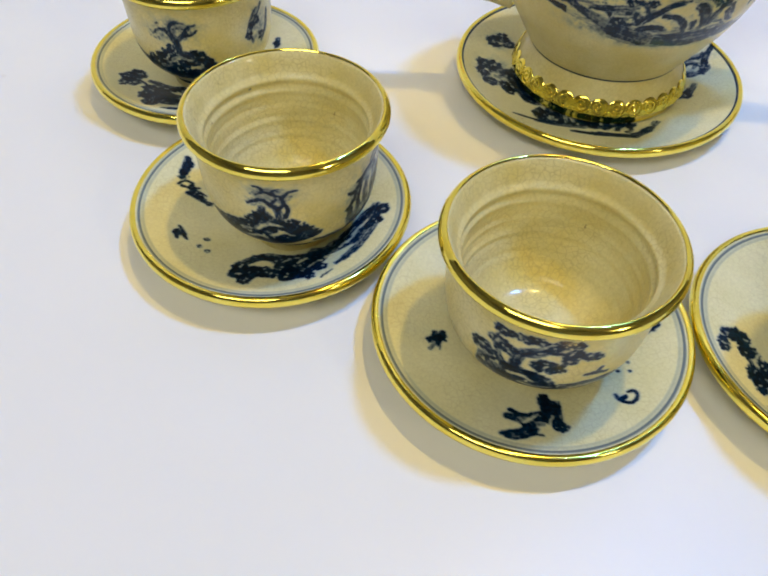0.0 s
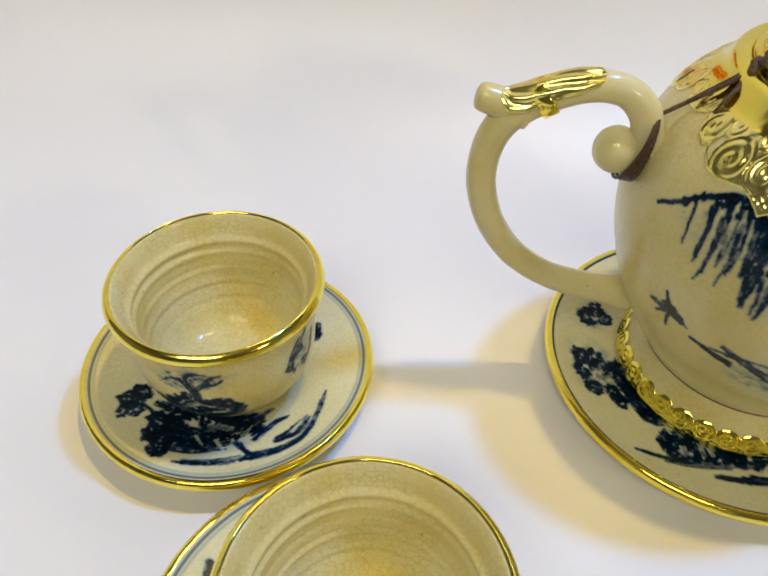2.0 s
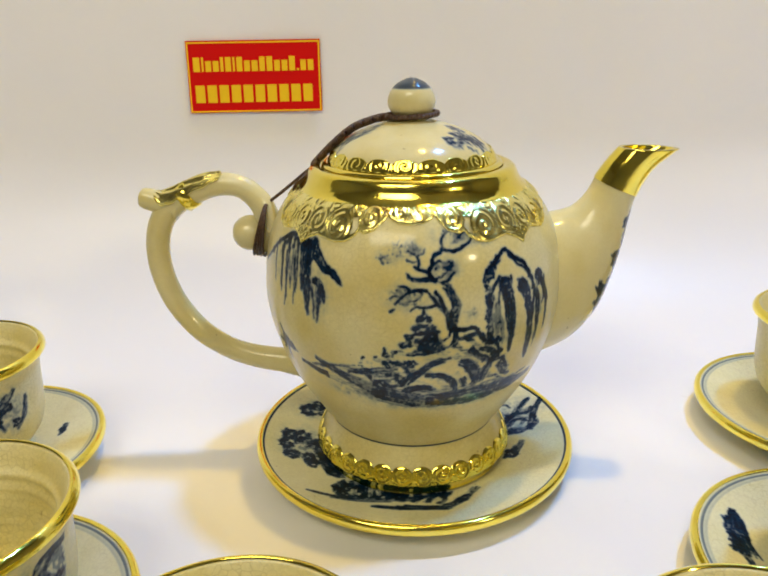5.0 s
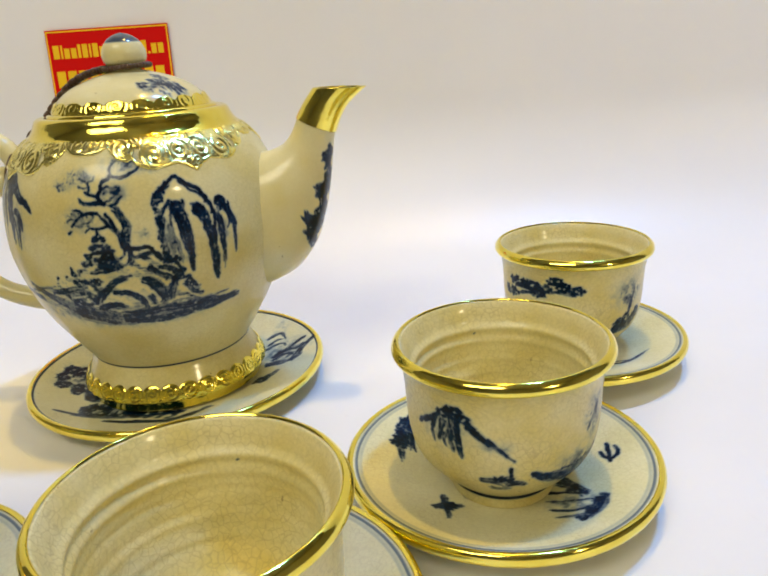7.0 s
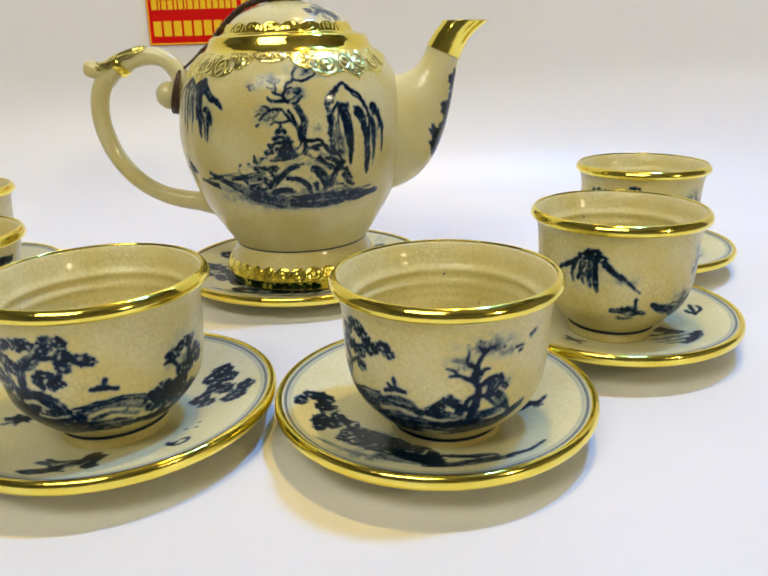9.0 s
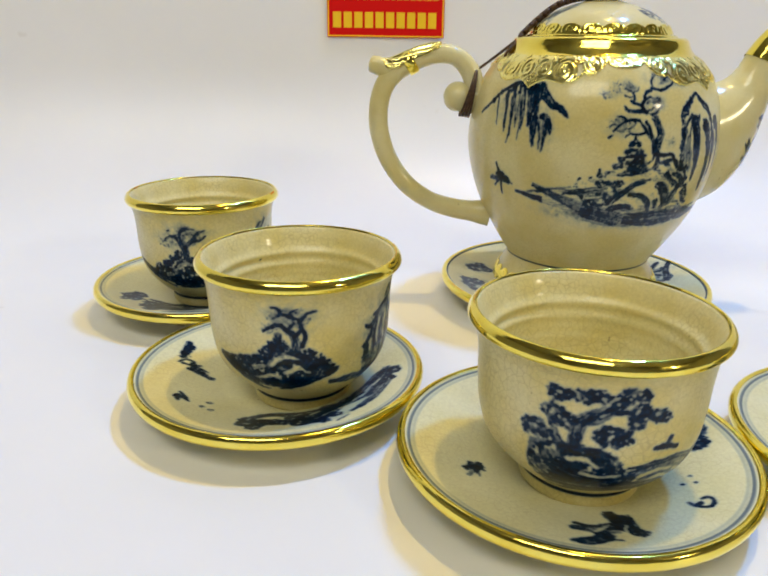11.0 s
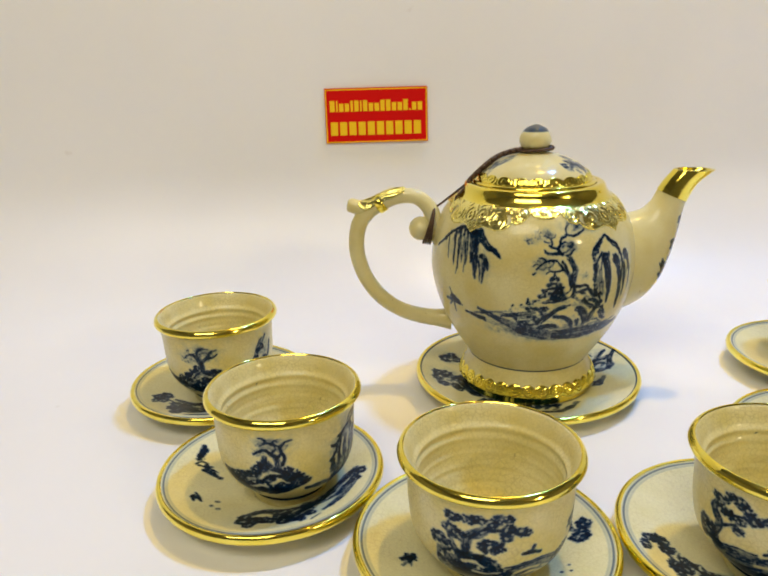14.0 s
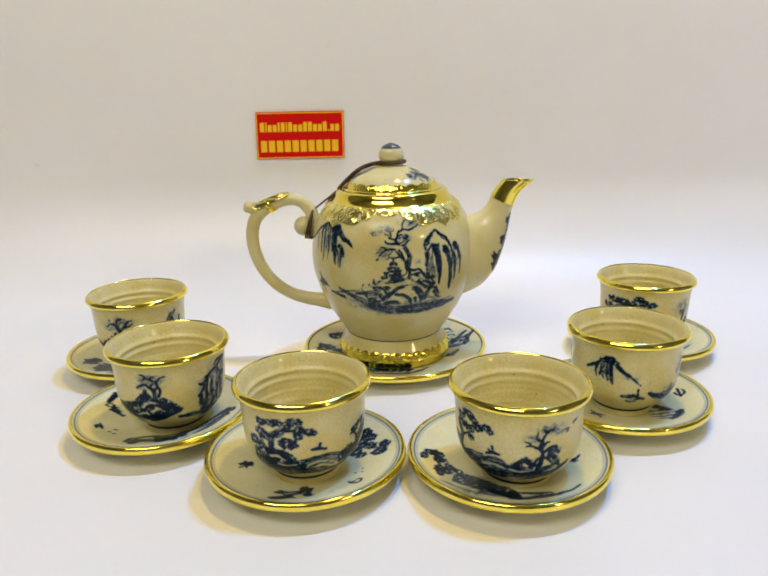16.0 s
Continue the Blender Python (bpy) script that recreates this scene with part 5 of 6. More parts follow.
    c.brush(3.51, 2.81, 0.95, 55.6, 0.2, 58.8, 3.6, 61.2, 8.4)
    c.brush(2.82, 2.11, 0.95, 45.5, 8.7, 49.8, 13.2, 53.6, 16.4, 56.5, 21)
    c.brush(2.50, 1.07, 0.95, 56.4, 20, 60.4, 23.9, 62.6, 25.7)
    c.brush(3.50, 1.05, 0.95, 59.7, 8.3, 63.4, 16.3, 69.4, 24.8)
    c.brush(2.10, 1.40, 0.9, 46.3, 4.4, 51.1, 9.6, 55.2, 9.6, 58, 6.1)
    c.brush(1.77, 1.41, 0.85, 48.7, 11.6, 53.5, 14.5, 58.6, 13.9, 62, 18.1)
    c.brush(1.41, 1.06, 0.8, 53.9, 5.2, 56.2, 9.1, 58.8, 9.8)
    c.wash(51.9, 14.2, 11.05, 11.70, 0.32)
    c.brush(1.36, 2.71, 0.9, 43.1, -19, 47, -15.3, 51.2, -7.9)
    c.tuft(43.6, -17.1, 2.49, 3.15, 0.95)
    c.wash(46.8, 42.3, 4.07, 7.20, 0.2)
    return c.finish()


saucer(*TRAY, "large cream saucer with gold rim under the teapot", BIG_DISH, 0.045, 700, tray_paint(), [(0.0708, 0.00045, 0.75)])

# ---- teapot ----
POT_BODY = [(0.0385, 0.0026), (0.0406, 0.0026), (0.0419, 0.0050), (0.0436, 0.0086), (0.0423, 0.0130), (0.0400, 0.0180), (0.0382, 0.0218), (0.0380, 0.0236), (0.0402, 0.0270), (0.0456, 0.0355),
            (0.0534, 0.0490), (0.0592, 0.0640), (0.0626, 0.0800), (0.0622, 0.0940), (0.0600, 0.1065), (0.0556, 0.1165), (0.0500, 0.1238), (0.0452, 0.1272), (0.0424, 0.1284), (0.0415, 0.1286)]
LID = [(0.0345, 0.1352), (0.0337, 0.1375), (0.0308, 0.1418), (0.0250, 0.1462), (0.0170, 0.1496), (0.0095, 0.1517), (0.0055, 0.1530), (0.0050, 0.1540)]
KNOB = [(0.0048, 0.1530), (0.0076, 0.1545), (0.0093, 0.1572), (0.0095, 0.1600), (0.0084, 0.1632), (0.0060, 0.1660), (0.0026, 0.1678), (0.0002, 0.1684)]
WAIST = 0.0236

pot = empty("teapot", pose(*POT, 0.0047, 0, 0, -5.0), label="cream crackle-glazed teapot with blue landscape and gold filigree", category="teapot", )
DEG = 1.09  # millimetres of body wall to a degree


def pot_paint():
    c = Canvas(-180 * DEG, 180 * DEG, 0, 130, 5, 0.2, 1.2)
    at = lambda a: a * DEG
    c.wash(-100.3, 114.3, 5.96, 2.92, 0.3)
    c.wash(-107.2, 111.6, 3.90, 2.22, 0.22)
    c.wash(-79.7, 118.5, 7.38, 3.26, 0.34)
    c.wash(-85.5, 107.9, 4.37, 3.00, 0.42)
    c.wash(-99.6, 98.7, 6.35, 3.91, 0.3)
    c.wash(-69.9, 116.3, 4.23, 1.87, 0.16)
    c.wash(-76.5, 91.0, 2.27, 2.78, 0.18)
    c.leafage(-101.0, 114.3, 5.50, 2.20, 0.5)
    c.leafage(-107.9, 111.3, 3.40, 1.85, 0.45)
    c.leafage(-79.6, 118.9, 6.54, 2.36, 0.5)
    c.leafage(-85.3, 107.9, 3.97, 2.62, 0.6)
    c.leafage(-100.0, 98.8, 5.92, 3.12, 0.55)
    c.leafage(-69.2, 116.6, 4.67, 1.69, 0.3)
    c.leafage(-76.4, 91.6, 1.89, 1.98, 0.35)
    c.brush(2.55, 1.96, 1, -82.6, 86.7, -83.4, 89.8, -82, 94.6, -83.3, 98.6, -85.3, 101.9, -87.5, 103.4)
    c.brush(1.32, 0.76, 0.95, -87.5, 103.4, -90.6, 104.5, -95, 104.6, -98, 105, -99.8, 106.6)
    c.brush(1.11, 0.92, 0.95, -89.8, 104.3, -91.7, 106.9, -90.7, 109.6, -90.3, 112, -87.3, 113.4)
    c.brush(0.92, 0.73, 0.9, -87.3, 113.4, -86, 114.2, -82.3, 113.6, -78.7, 114.4, -74.9, 116, -73.8, 118.1)
    c.brush(0.72, 0.54, 0.6, -86, 114.6, -86.3, 117.2, -83.5, 119.5, -79.6, 119.3)
    c.brush(0.55, 0.37, 0.5, -81.2, 116.3, -78.8, 117.9, -75.9, 119)
    c.brush(0.93, 0.56, 0.9, -91.5, 107.2, -94.8, 108, -97.3, 109.2)
    c.brush(0.73, 0.55, 0.8, -96, 108.4, -95.1, 110.4, -96.3, 112.3, -99.6, 114.1)
    c.brush(0.55, 0.36, 0.6, -96.3, 112.3, -93.7, 113.3, -92.9, 114.7)
    c.brush(0.55, 0.37, 0.6, -99.9, 111.4, -97.7, 110.5, -95.1, 110.8)
    c.brush(0.55, 0.37, 0.55, -108.3, 109.8, -109.4, 111.7, -107, 112.7)
    c.brush(0.74, 0.55, 0.6, -90.5, 109.6, -87.9, 110.7, -85.6, 109.8, -83.3, 110.4)
    c.brush(0.75, 0.56, 0.6, -89.3, 104.8, -85.9, 106.5, -83.3, 108.5)
    c.brush(0.76, 0.57, 0.65, -87.1, 103.5, -84.2, 104.5, -82.7, 106.6)
    c.brush(1.78, 1.38, 1, -84.8, 84.1, -84.6, 88.1, -84.9, 91.3, -86.6, 94, -88.6, 96, -90.5, 98.8, -92.7, 100.7)
    c.brush(0.97, 0.78, 0.9, -92.7, 100.7, -95.4, 101.2, -98.5, 100.4, -101.3, 98.6, -104, 96.4)
    c.brush(0.77, 0.58, 0.75, -98.5, 100.4, -99.6, 102, -102.5, 102.5)
    c.brush(0.58, 0.39, 0.7, -95.4, 101.2, -94.5, 99.5, -96.8, 97.6, -99.8, 97)
    c.brush(0.59, 0.39, 0.6, -101.3, 98.6, -103.8, 99.1, -105.8, 98)
    c.brush(0.97, 0.78, 0.9, -86.5, 94.2, -87.9, 98.2, -89.5, 100.3)
    c.brush(0.78, 0.59, 0.85, -89, 96, -92.3, 95, -95.2, 94.8)
    c.brush(0.59, 0.59, 0.7, -98.6, 93.8, -96.3, 95.3, -94.4, 94.8)
    c.brush(0.80, 0.60, 0.7, -105.7, 93.3, -104.1, 94.4)
    c.brush(0.83, 0.63, 0.95, -84.7, 84.5, -86.6, 82.6, -89.6, 81.2)
    c.brush(1.23, 0.82, 1, -83.2, 86.5, -80.2, 86, -77.5, 86.1, -74.8, 86, -73.4, 84.2, -72.4, 81.9, -70.7, 80.2)
    c.mass(0.95, -93.7, 94.9, -92.9, 92.3, -91.4, 91.8, -92.6, 90.7, -90.6, 88.6, -91.9, 87.9, -89.5, 85.7, -90.9, 84.6, -88.2, 82.3, -89.6, 81.2, -87.7, 78.9, -92.1, 77.5, -97.3, 76.5, -105.6, 76.7, -102.5, 79.3, -101, 80.1, -101.9, 81.4, -99, 83, -100.4, 84.3, -97.1, 85.8, -98.1, 87, -96.1, 88.9, -96.7, 90.2, -95.3, 91.7)
    c.dabs(1.05, 0.95, -95.8, 90.9, -91.8, 90.7, -97.7, 87.4, -90.4, 87.4, -99.6, 84.2, -89.4, 84.1, -101.6, 81, -88.6, 80.2, -104.2, 78, -98.6, 79.6, -94.4, 81.5, -94.8, 85.2)
    c.gap(0.86, 0.64, 0.8, -97.6, 81.7, -93.8, 82.3, -90.8, 81.3)
    c.gap(0.88, 0.66, 0.8, -100.5, 78.8, -97, 79.1, -94.3, 78.5)
    c.gap(0.62, 0.62, 0.7, -96.2, 86.1, -93.4, 86.4)
    c.gap(0.63, 0.42, 0.6, -93, 83.9, -90.8, 82.9)
    c.dabs(1.24, 0.92, -107.4, 76.7, -110.7, 74.5, -109.1, 73.6, -113.8, 72.1, -117.1, 71, -120.1, 69.9, -106.7, 75, -104, 75.8, -102.9, 74, -106.1, 72.7, -101.3, 76.2)
    c.brush(0.70, 0.70, 0.9, -107.5, 79.3, -108.3, 76.3)
    c.brush(0.79, 0.79, 0.9, -115.8, 74.8, -117.4, 71.5)
    c.brush(1.54, 1.85, 0.9, -141.5, 65.6, -124.7, 68.6, -115.5, 68.8, -108, 70.4, -102.5, 71.3)
    c.brush(1.81, 2.11, 0.8, -131.4, 64.9, -117.2, 65.8, -106.8, 67.6, -102, 69)
    c.brush(1.10, 5.14, 1, -148.2, 65.1, -133.8, 62.6, -120.6, 60.6, -110.6, 58, -103, 56.3)
    c.brush(3.62, 1.03, 1, -102.8, 56.8, -93.4, 55.9, -81.7, 56.8, -70.3, 58.1, -58.7, 58.7, -50.3, 59.1)
    c.brush(1.24, 0.37, 0.8, -61.5, 58.3, -52.3, 59.1, -42.8, 59.9)
    c.brush(2.67, 2.13, 0.92, -114.3, 61.1, -104.3, 59.8, -92.4, 58.7, -81.5, 59.3, -70.4, 60.5)
    c.brush(1.42, 0.85, 0.7, -110.3, 55.7, -100.5, 54.1, -89.5, 55.1, -77.7, 56.8)
    c.brush(1.15, 0.57, 0.8, -100.7, 53.6, -97.2, 52.4, -93.2, 53.8)
    c.brush(1.83, 1.22, 0.75, -126.1, 63.1, -112.5, 64.1, -103.8, 64.3)
    c.gap(0.85, 0.85, 0.7, -122.6, 66.9, -113.5, 67.5, -105.3, 68.8)
    c.gap(0.88, 0.59, 0.6, -119.1, 62.8, -109.3, 62.3, -102.7, 61.3)
    c.brush(1.89, 2.83, 1, -104.2, 63.3, -99.7, 68.9, -94, 73.4, -88.8, 76.2, -84.1, 77.7)
    c.brush(1.24, 2.22, 0.95, -104.2, 62.3, -98.3, 67.7, -93.1, 69, -88.1, 67.2, -84.7, 64.1, -83.4, 60.5)
    c.brush(2.19, 2.92, 0.9, -88.2, 66.8, -85.2, 63.6, -84.5, 59.7)
    c.brush(1.28, 1.28, 0.9, -102.7, 61.3, -97.6, 64.6, -93.3, 64.3, -91, 61.8, -90.9, 59.3)
    c.brush(1.05, 1.05, 0.85, -100, 59.8, -96, 61.6, -92.9, 59.9)
    c.brush(0.98, 0.74, 0.7, -97.3, 66.9, -93.2, 67.2, -90.3, 65.6)
    c.brush(1.08, 1.95, 0.95, -83.2, 82.2, -80.4, 78.5, -76.6, 75.9, -71.5, 72.4)
    c.brush(0.85, 1.69, 0.9, -78.8, 83, -75.4, 80.5, -70.2, 76.2)
    c.brush(0.87, 1.53, 0.85, -81.7, 80, -78.7, 77, -76, 74.5, -72.9, 71.3)
    c.brush(1.59, 2.95, 1, -82, 76.1, -78.3, 72.5, -75.8, 68.6, -73.9, 63.1)
    c.brush(1.12, 2.02, 0.9, -78.3, 74.8, -75, 71.2, -72, 67)
    c.brush(1.66, 1.18, 0.95, -81.3, 67.9, -79.3, 65.8, -78.5, 61.4)
    c.brush(1.90, 1.42, 0.9, -78.5, 61.4, -75.3, 64.7, -71.4, 65.5)
    c.brush(1.20, 0.72, 0.9, -73, 60.5, -69.2, 62.7, -64.7, 63.3, -60.4, 61.5, -55.8, 58.5)
    c.brush(0.97, 0.73, 0.8, -69.6, 59.9, -64.5, 60.9, -59.1, 59.2)
    c.brush(0.71, 0.47, 0.8, -62.3, 65.7, -59.4, 62.7, -55.7, 62.4)
    c.dabs(1.52, 0.95, -68.4, 80.3, -66.7, 78.3, -64.9, 79.7, -68.2, 75.9, -66.1, 73.7, -67.6, 71.3, -70.3, 72.2)
    c.dabs(1.37, 0.92, -63.5, 74.6, -64.3, 71.2, -61.4, 70.6, -62.5, 68.1, -60, 67.1, -57.8, 65.2, -67.6, 68.1, -70, 65.7, -67.2, 64.8, -71.7, 63.2, -72.2, 68)
    c.brush(1.09, 0.65, 0.9, -66.4, 79.9, -64.5, 76.1, -63.7, 72.4)
    c.brush(0.92, 0.46, 0.8, -61.4, 70.6, -59, 67.8, -57, 64.1)
    c.brush(0.98, 1.17, 0.95, -68.1, 106.7, -65.2, 108.6, -62.3, 111, -59.8, 111.7, -57.7, 109.9, -55, 108, -52.1, 106.4, -50.5, 104, -48.8, 102)
    c.brush(0.79, 0.59, 0.7, -59.3, 110.3, -56, 106.8, -52.3, 104.3, -49.5, 101.1)
    c.brush(2.30, 1.53, 0.95, -68.4, 107.1, -69.6, 103.8, -70.7, 101.2)
    c.brush(1.92, 1.92, 0.92, -67.5, 107.4, -65.3, 108.3, -63.7, 109.6)
    c.dabs(1.36, 0.9, -68.7, 105.6, -70, 102.7, -67.8, 103.9, -70.1, 99.9, -66.6, 106.1, -69.9, 96.8, -69.2, 93.9)
    c.brush(1.37, 0.79, 0.85, -64, 103.1, -67, 100, -69.5, 96.7, -70.7, 94.5)
    c.brush(1.79, 1.19, 0.8, -70.1, 95.6, -68.8, 91.8, -70.4, 89.3)
    c.brush(3.96, 4.75, 1, -61.7, 102.4, -61.6, 98.8, -61, 95.5)
    c.brush(4.58, 1.04, 1, -61.2, 96.8, -60.1, 91.4, -59.4, 84.7, -59.1, 78.2, -59.2, 72.9)
    c.brush(0.99, 0.59, 0.6, -62.6, 101.7, -64.7, 97.3, -65.1, 92.9)
    c.brush(3.22, 4.03, 1, -55.2, 99.5, -52.7, 96.7, -50.8, 93.1)
    c.brush(4.37, 0.87, 1, -50.7, 93.5, -49.5, 87, -48.9, 78.7, -48.4, 70.1, -48, 66.7)
    c.brush(1.00, 0.60, 0.8, -55.8, 100.4, -53.4, 99.6, -51.1, 98.1)
    c.brush(1.22, 1.62, 0.95, -50.3, 101.6, -48, 99.6, -47.2, 97, -46.4, 94.4)
    c.brush(2.46, 2.46, 1, -45.4, 100.4, -42.7, 99.6, -41.2, 97.7)
    c.dabs(1.44, 0.95, -44.3, 99, -42.2, 97.8, -44, 96.5, -40.5, 96.3, -47.1, 95.8)
    c.brush(2.92, 1.67, 0.95, -41.2, 97.7, -39.9, 94.5, -38.7, 90.9, -38.4, 87.4)
    c.brush(1.51, 0.43, 0.9, -38.4, 87.4, -38.7, 82.7, -38.7, 76.5)
    c.brush(2.37, 1.08, 0.95, -45.3, 95, -44.8, 89.9, -44.7, 83.9, -44.6, 77.8, -44.7, 71)
    c.brush(1.04, 0.62, 0.8, -46.9, 94.5, -47.5, 89.6, -47.6, 83.3)
    c.brush(0.84, 0.42, 0.7, -40.3, 93.3, -40.5, 89.9, -42, 87.7)
    c.brush(2.24, 1.63, 0.9, -67.9, 96.9, -68.3, 91.4, -68.8, 84.9, -69.4, 78.7)
    c.brush(2.03, 1.22, 0.62, -65.7, 94.2, -65.5, 88.5, -65.7, 82)
    c.brush(1.67, 0.84, 0.5, -63.9, 88.3, -63.3, 82, -62.8, 76.7)
    c.dabs(1.23, 0.9, -69.7, 91.2, -69.5, 87.9, -69.6, 85.1, -70.4, 89.3, -69.2, 82.5, -69.4, 78.7, -70.8, 79.8)
    c.gap(0.80, 0.60, 0.7, -66.1, 95.9, -67.6, 92.1, -67.3, 86.8)
    c.wash(-66.0, 87.6, 1.94, 6.05, 0.35)
    c.wash(-60.6, 83.6, 2.04, 6.25, 0.25)
    c.wash(-42.7, 86.6, 1.97, 4.19, 0.22)
    c.gap(10.18, 10.18, 1, -133.3, 61, -102.6, 61.1, -75.1, 60.1, -49.8, 58.4)
    c.gap(9.15, 9.15, 1, -121.4, 67.4, -101.9, 69.6, -83.9, 69.2, -66.8, 68)
    c.gap(7.68, 7.68, 1, -104, 75, -86.5, 76, -69.2, 74.4)
    c.gap(5.39, 5.39, 1, -97.2, 81.7, -85.3, 81.4)
    c.brush(2.06, 3.72, 0.97, -138.3, 69.7, -125.3, 64.4, -111.2, 59.8)
    c.brush(4.03, 6.04, 1, -114.2, 59.6, -103.1, 56.9, -91.9, 55.1)
    c.brush(6.36, 4.66, 1, -91.9, 55.1, -74.6, 55.6, -54.6, 55.7)
    c.brush(5.03, 1.52, 0.95, -58.5, 56.2, -46.6, 55.9, -36.1, 56.6)
    c.wash(-86.2, 53.8, 26.27, 3.17, 0.32)
    c.wash(-114.7, 57.4, 18.04, 2.93, 0.3)
    c.brush(1.67, 1.26, 0.45, -112.8, 54.7, -97.8, 52.4, -83.1, 51.9)
    c.brush(1.79, 0.88, 0.4, -83.2, 52.2, -67.7, 52.4, -49.7, 53.6)
    c.brush(2.96, 1.84, 1, -100.7, 64.9, -94.7, 69.5, -89.1, 73.5, -83.5, 74.8)
    c.brush(1.91, 1.91, 1, -93, 67.4, -86.5, 67.2, -82.1, 63.8, -80.8, 59.4)
    c.brush(1.95, 1.57, 1, -101.6, 60, -95, 62.1, -88.6, 60.9)
    c.brush(3.45, 2.67, 1, -79.4, 73.1, -74.9, 69.7, -72.1, 63.6, -73.4, 59.9)
    c.brush(2.20, 1.84, 0.97, -76.4, 78, -72.3, 74.1, -68.4, 71.8)
    c.brush(2.70, 2.31, 0.97, -66.2, 72.1, -69, 66.6, -70, 61.3)
    c.brush(2.32, 1.94, 0.97, -78.4, 65.2, -76.4, 60.7)
    c.brush(1.73, 1.73, 1, -82.5, 86.1, -82.3, 82.2, -83.6, 79.4)
    c.brush(1.40, 1.40, 0.95, -81.1, 82.7, -76.5, 83.4, -72.3, 83.2, -71.2, 79.6)
    c.brush(1.84, 1.84, 0.95, -72.2, 77.7, -67.1, 75.3, -65.5, 71.5)
    c.mass(0.94, -93.1, 88.4, -90.2, 88.3, -88.4, 83, -86, 79, -88, 77.5, -97.4, 77, -95.8, 80.7, -93.7, 84.6)
    c.brush(1.03, 1.03, 1, -95.1, 85.8, -88.6, 85.9)
    c.brush(1.39, 1.39, 1, -96.7, 82.7, -86.5, 82.9)
    c.brush(1.43, 1.43, 0.97, -99.8, 77.5, -91.5, 78.1, -84.1, 79.6)
    c.tuft(-106.2, 72.9, 2.57, 1.55, 0.95)
    c.tuft(-98.6, 73.2, 2.26, 1.53, 0.95)
    c.tuft(-114.0, 68.6, 1.95, 1.08, 0.9)
    c.brush(1.92, 2.29, 0.95, -123.3, 67.3, -112.6, 68.9, -103.3, 70.6)
    c.mass(0.8, -116.3, 66.6, -104.5, 69.1, -101.5, 67.5, -101.9, 63.2, -105.4, 61, -112.5, 62.5)
    c.gap(0.81, 0.54, 0.8, -112, 65.4, -104.8, 66.7)
    c.brush(1.48, 1.12, 0.9, -104.1, 73.7, -100.7, 71.7, -98.9, 68)
    c.brush(1.14, 1.14, 0.85, -101.9, 62.7, -99, 67, -94.2, 70.1)
    c.mass(0.42, -71.4, 58.7, -65.7, 61.1, -59.8, 61, -51.6, 57.8)
    c.brush(1.64, 1.24, 0.9, -62.5, 67.5, -59.9, 64, -55.8, 61.4)
    c.brush(0.96, 1.29, 0.9, -176.5, 99.9, -168.8, 105.1, -165.1, 108.8, -160.4, 111.5, -156.5, 114.1, -151.5, 115.2)
    c.dabs(1.39, 0.95, -167.7, 105.9, -163.7, 109.7, -159.2, 111.4, -155.4, 113.4, -151.7, 114, -149.2, 113.9, -156.4, 111.5, -147, 113.3)
    c.brush(1.00, 0.50, 0.75, -165.1, 108.8, -163.5, 104.2, -162.1, 95.2)
    c.brush(1.82, 0.66, 0.95, -159.5, 111, -157.4, 104.8, -156.6, 92.4)
    c.brush(1.97, 0.66, 0.95, -155.2, 113.1, -153.3, 106.5, -152.8, 91.3)
    c.brush(1.44, 0.64, 0.85, -152, 112.9, -150.3, 106.3, -150, 95.2)
    c.brush(1.20, 0.68, 0.6, -154.6, 108.3, -153, 98.6, -153.9, 87.7)
    c.brush(1.42, 0.63, 0.85, -149.2, 113.9, -146.5, 105.7, -146.3, 94.3)
    c.brush(1.16, 0.50, 0.6, -148.9, 108.7, -147.5, 99.2, -147.9, 89.6)
    c.brush(3.43, 1.25, 1, -145.6, 114, -143.2, 105.9, -142.8, 95.8)
    c.brush(1.69, 0.68, 0.9, -143.2, 102.6, -141.1, 94.8, -139.5, 87.4)
    c.brush(3.60, 2.10, 1, -141.5, 114.3, -140, 108.5, -139.8, 101.5)
    c.brush(2.41, 0.86, 1, -139.6, 102.2, -139.5, 94.4, -139.1, 87.6)
    c.dabs(1.72, 1, -142.3, 113.5, -139.9, 114.4, -138.5, 113.1, -143.3, 112, -139.9, 111.5)
    c.brush(2.62, 2.91, 1, -137.9, 111.2, -134.3, 108, -131.3, 105.5)
    c.brush(2.78, 0.62, 1, -131.8, 106.3, -128.5, 105, -125.8, 102.8, -124, 101)
    c.brush(2.28, 1.96, 1, -137.1, 101.1, -134.6, 100.6, -132.8, 98.2, -131.9, 93.7)
    c.brush(2.09, 0.70, 0.9, -134, 99.1, -134.2, 92.8, -134.9, 85.6)
    c.brush(1.22, 0.52, 0.6, -137.4, 98, -136.2, 91.4, -136.4, 86.5)
    c.wash(-149.5, 105.2, 13.36, 7.76, 0.24)
    c.wash(-134.0, 94.0, 4.66, 6.70, 0.2)
    c.gap(0.63, 0.32, 0.7, -156.2, 109.3, -154.7, 101.4)
    c.gap(0.64, 0.32, 0.7, -151.1, 109.5, -149.9, 99.9)
    c.gap(0.63, 0.31, 0.7, -146.2, 109.6, -144.9, 98.5)
    c.brush(0.73, 1.28, 0.95, -160, 77.1, -158.7, 73.9, -157.6, 70.9)
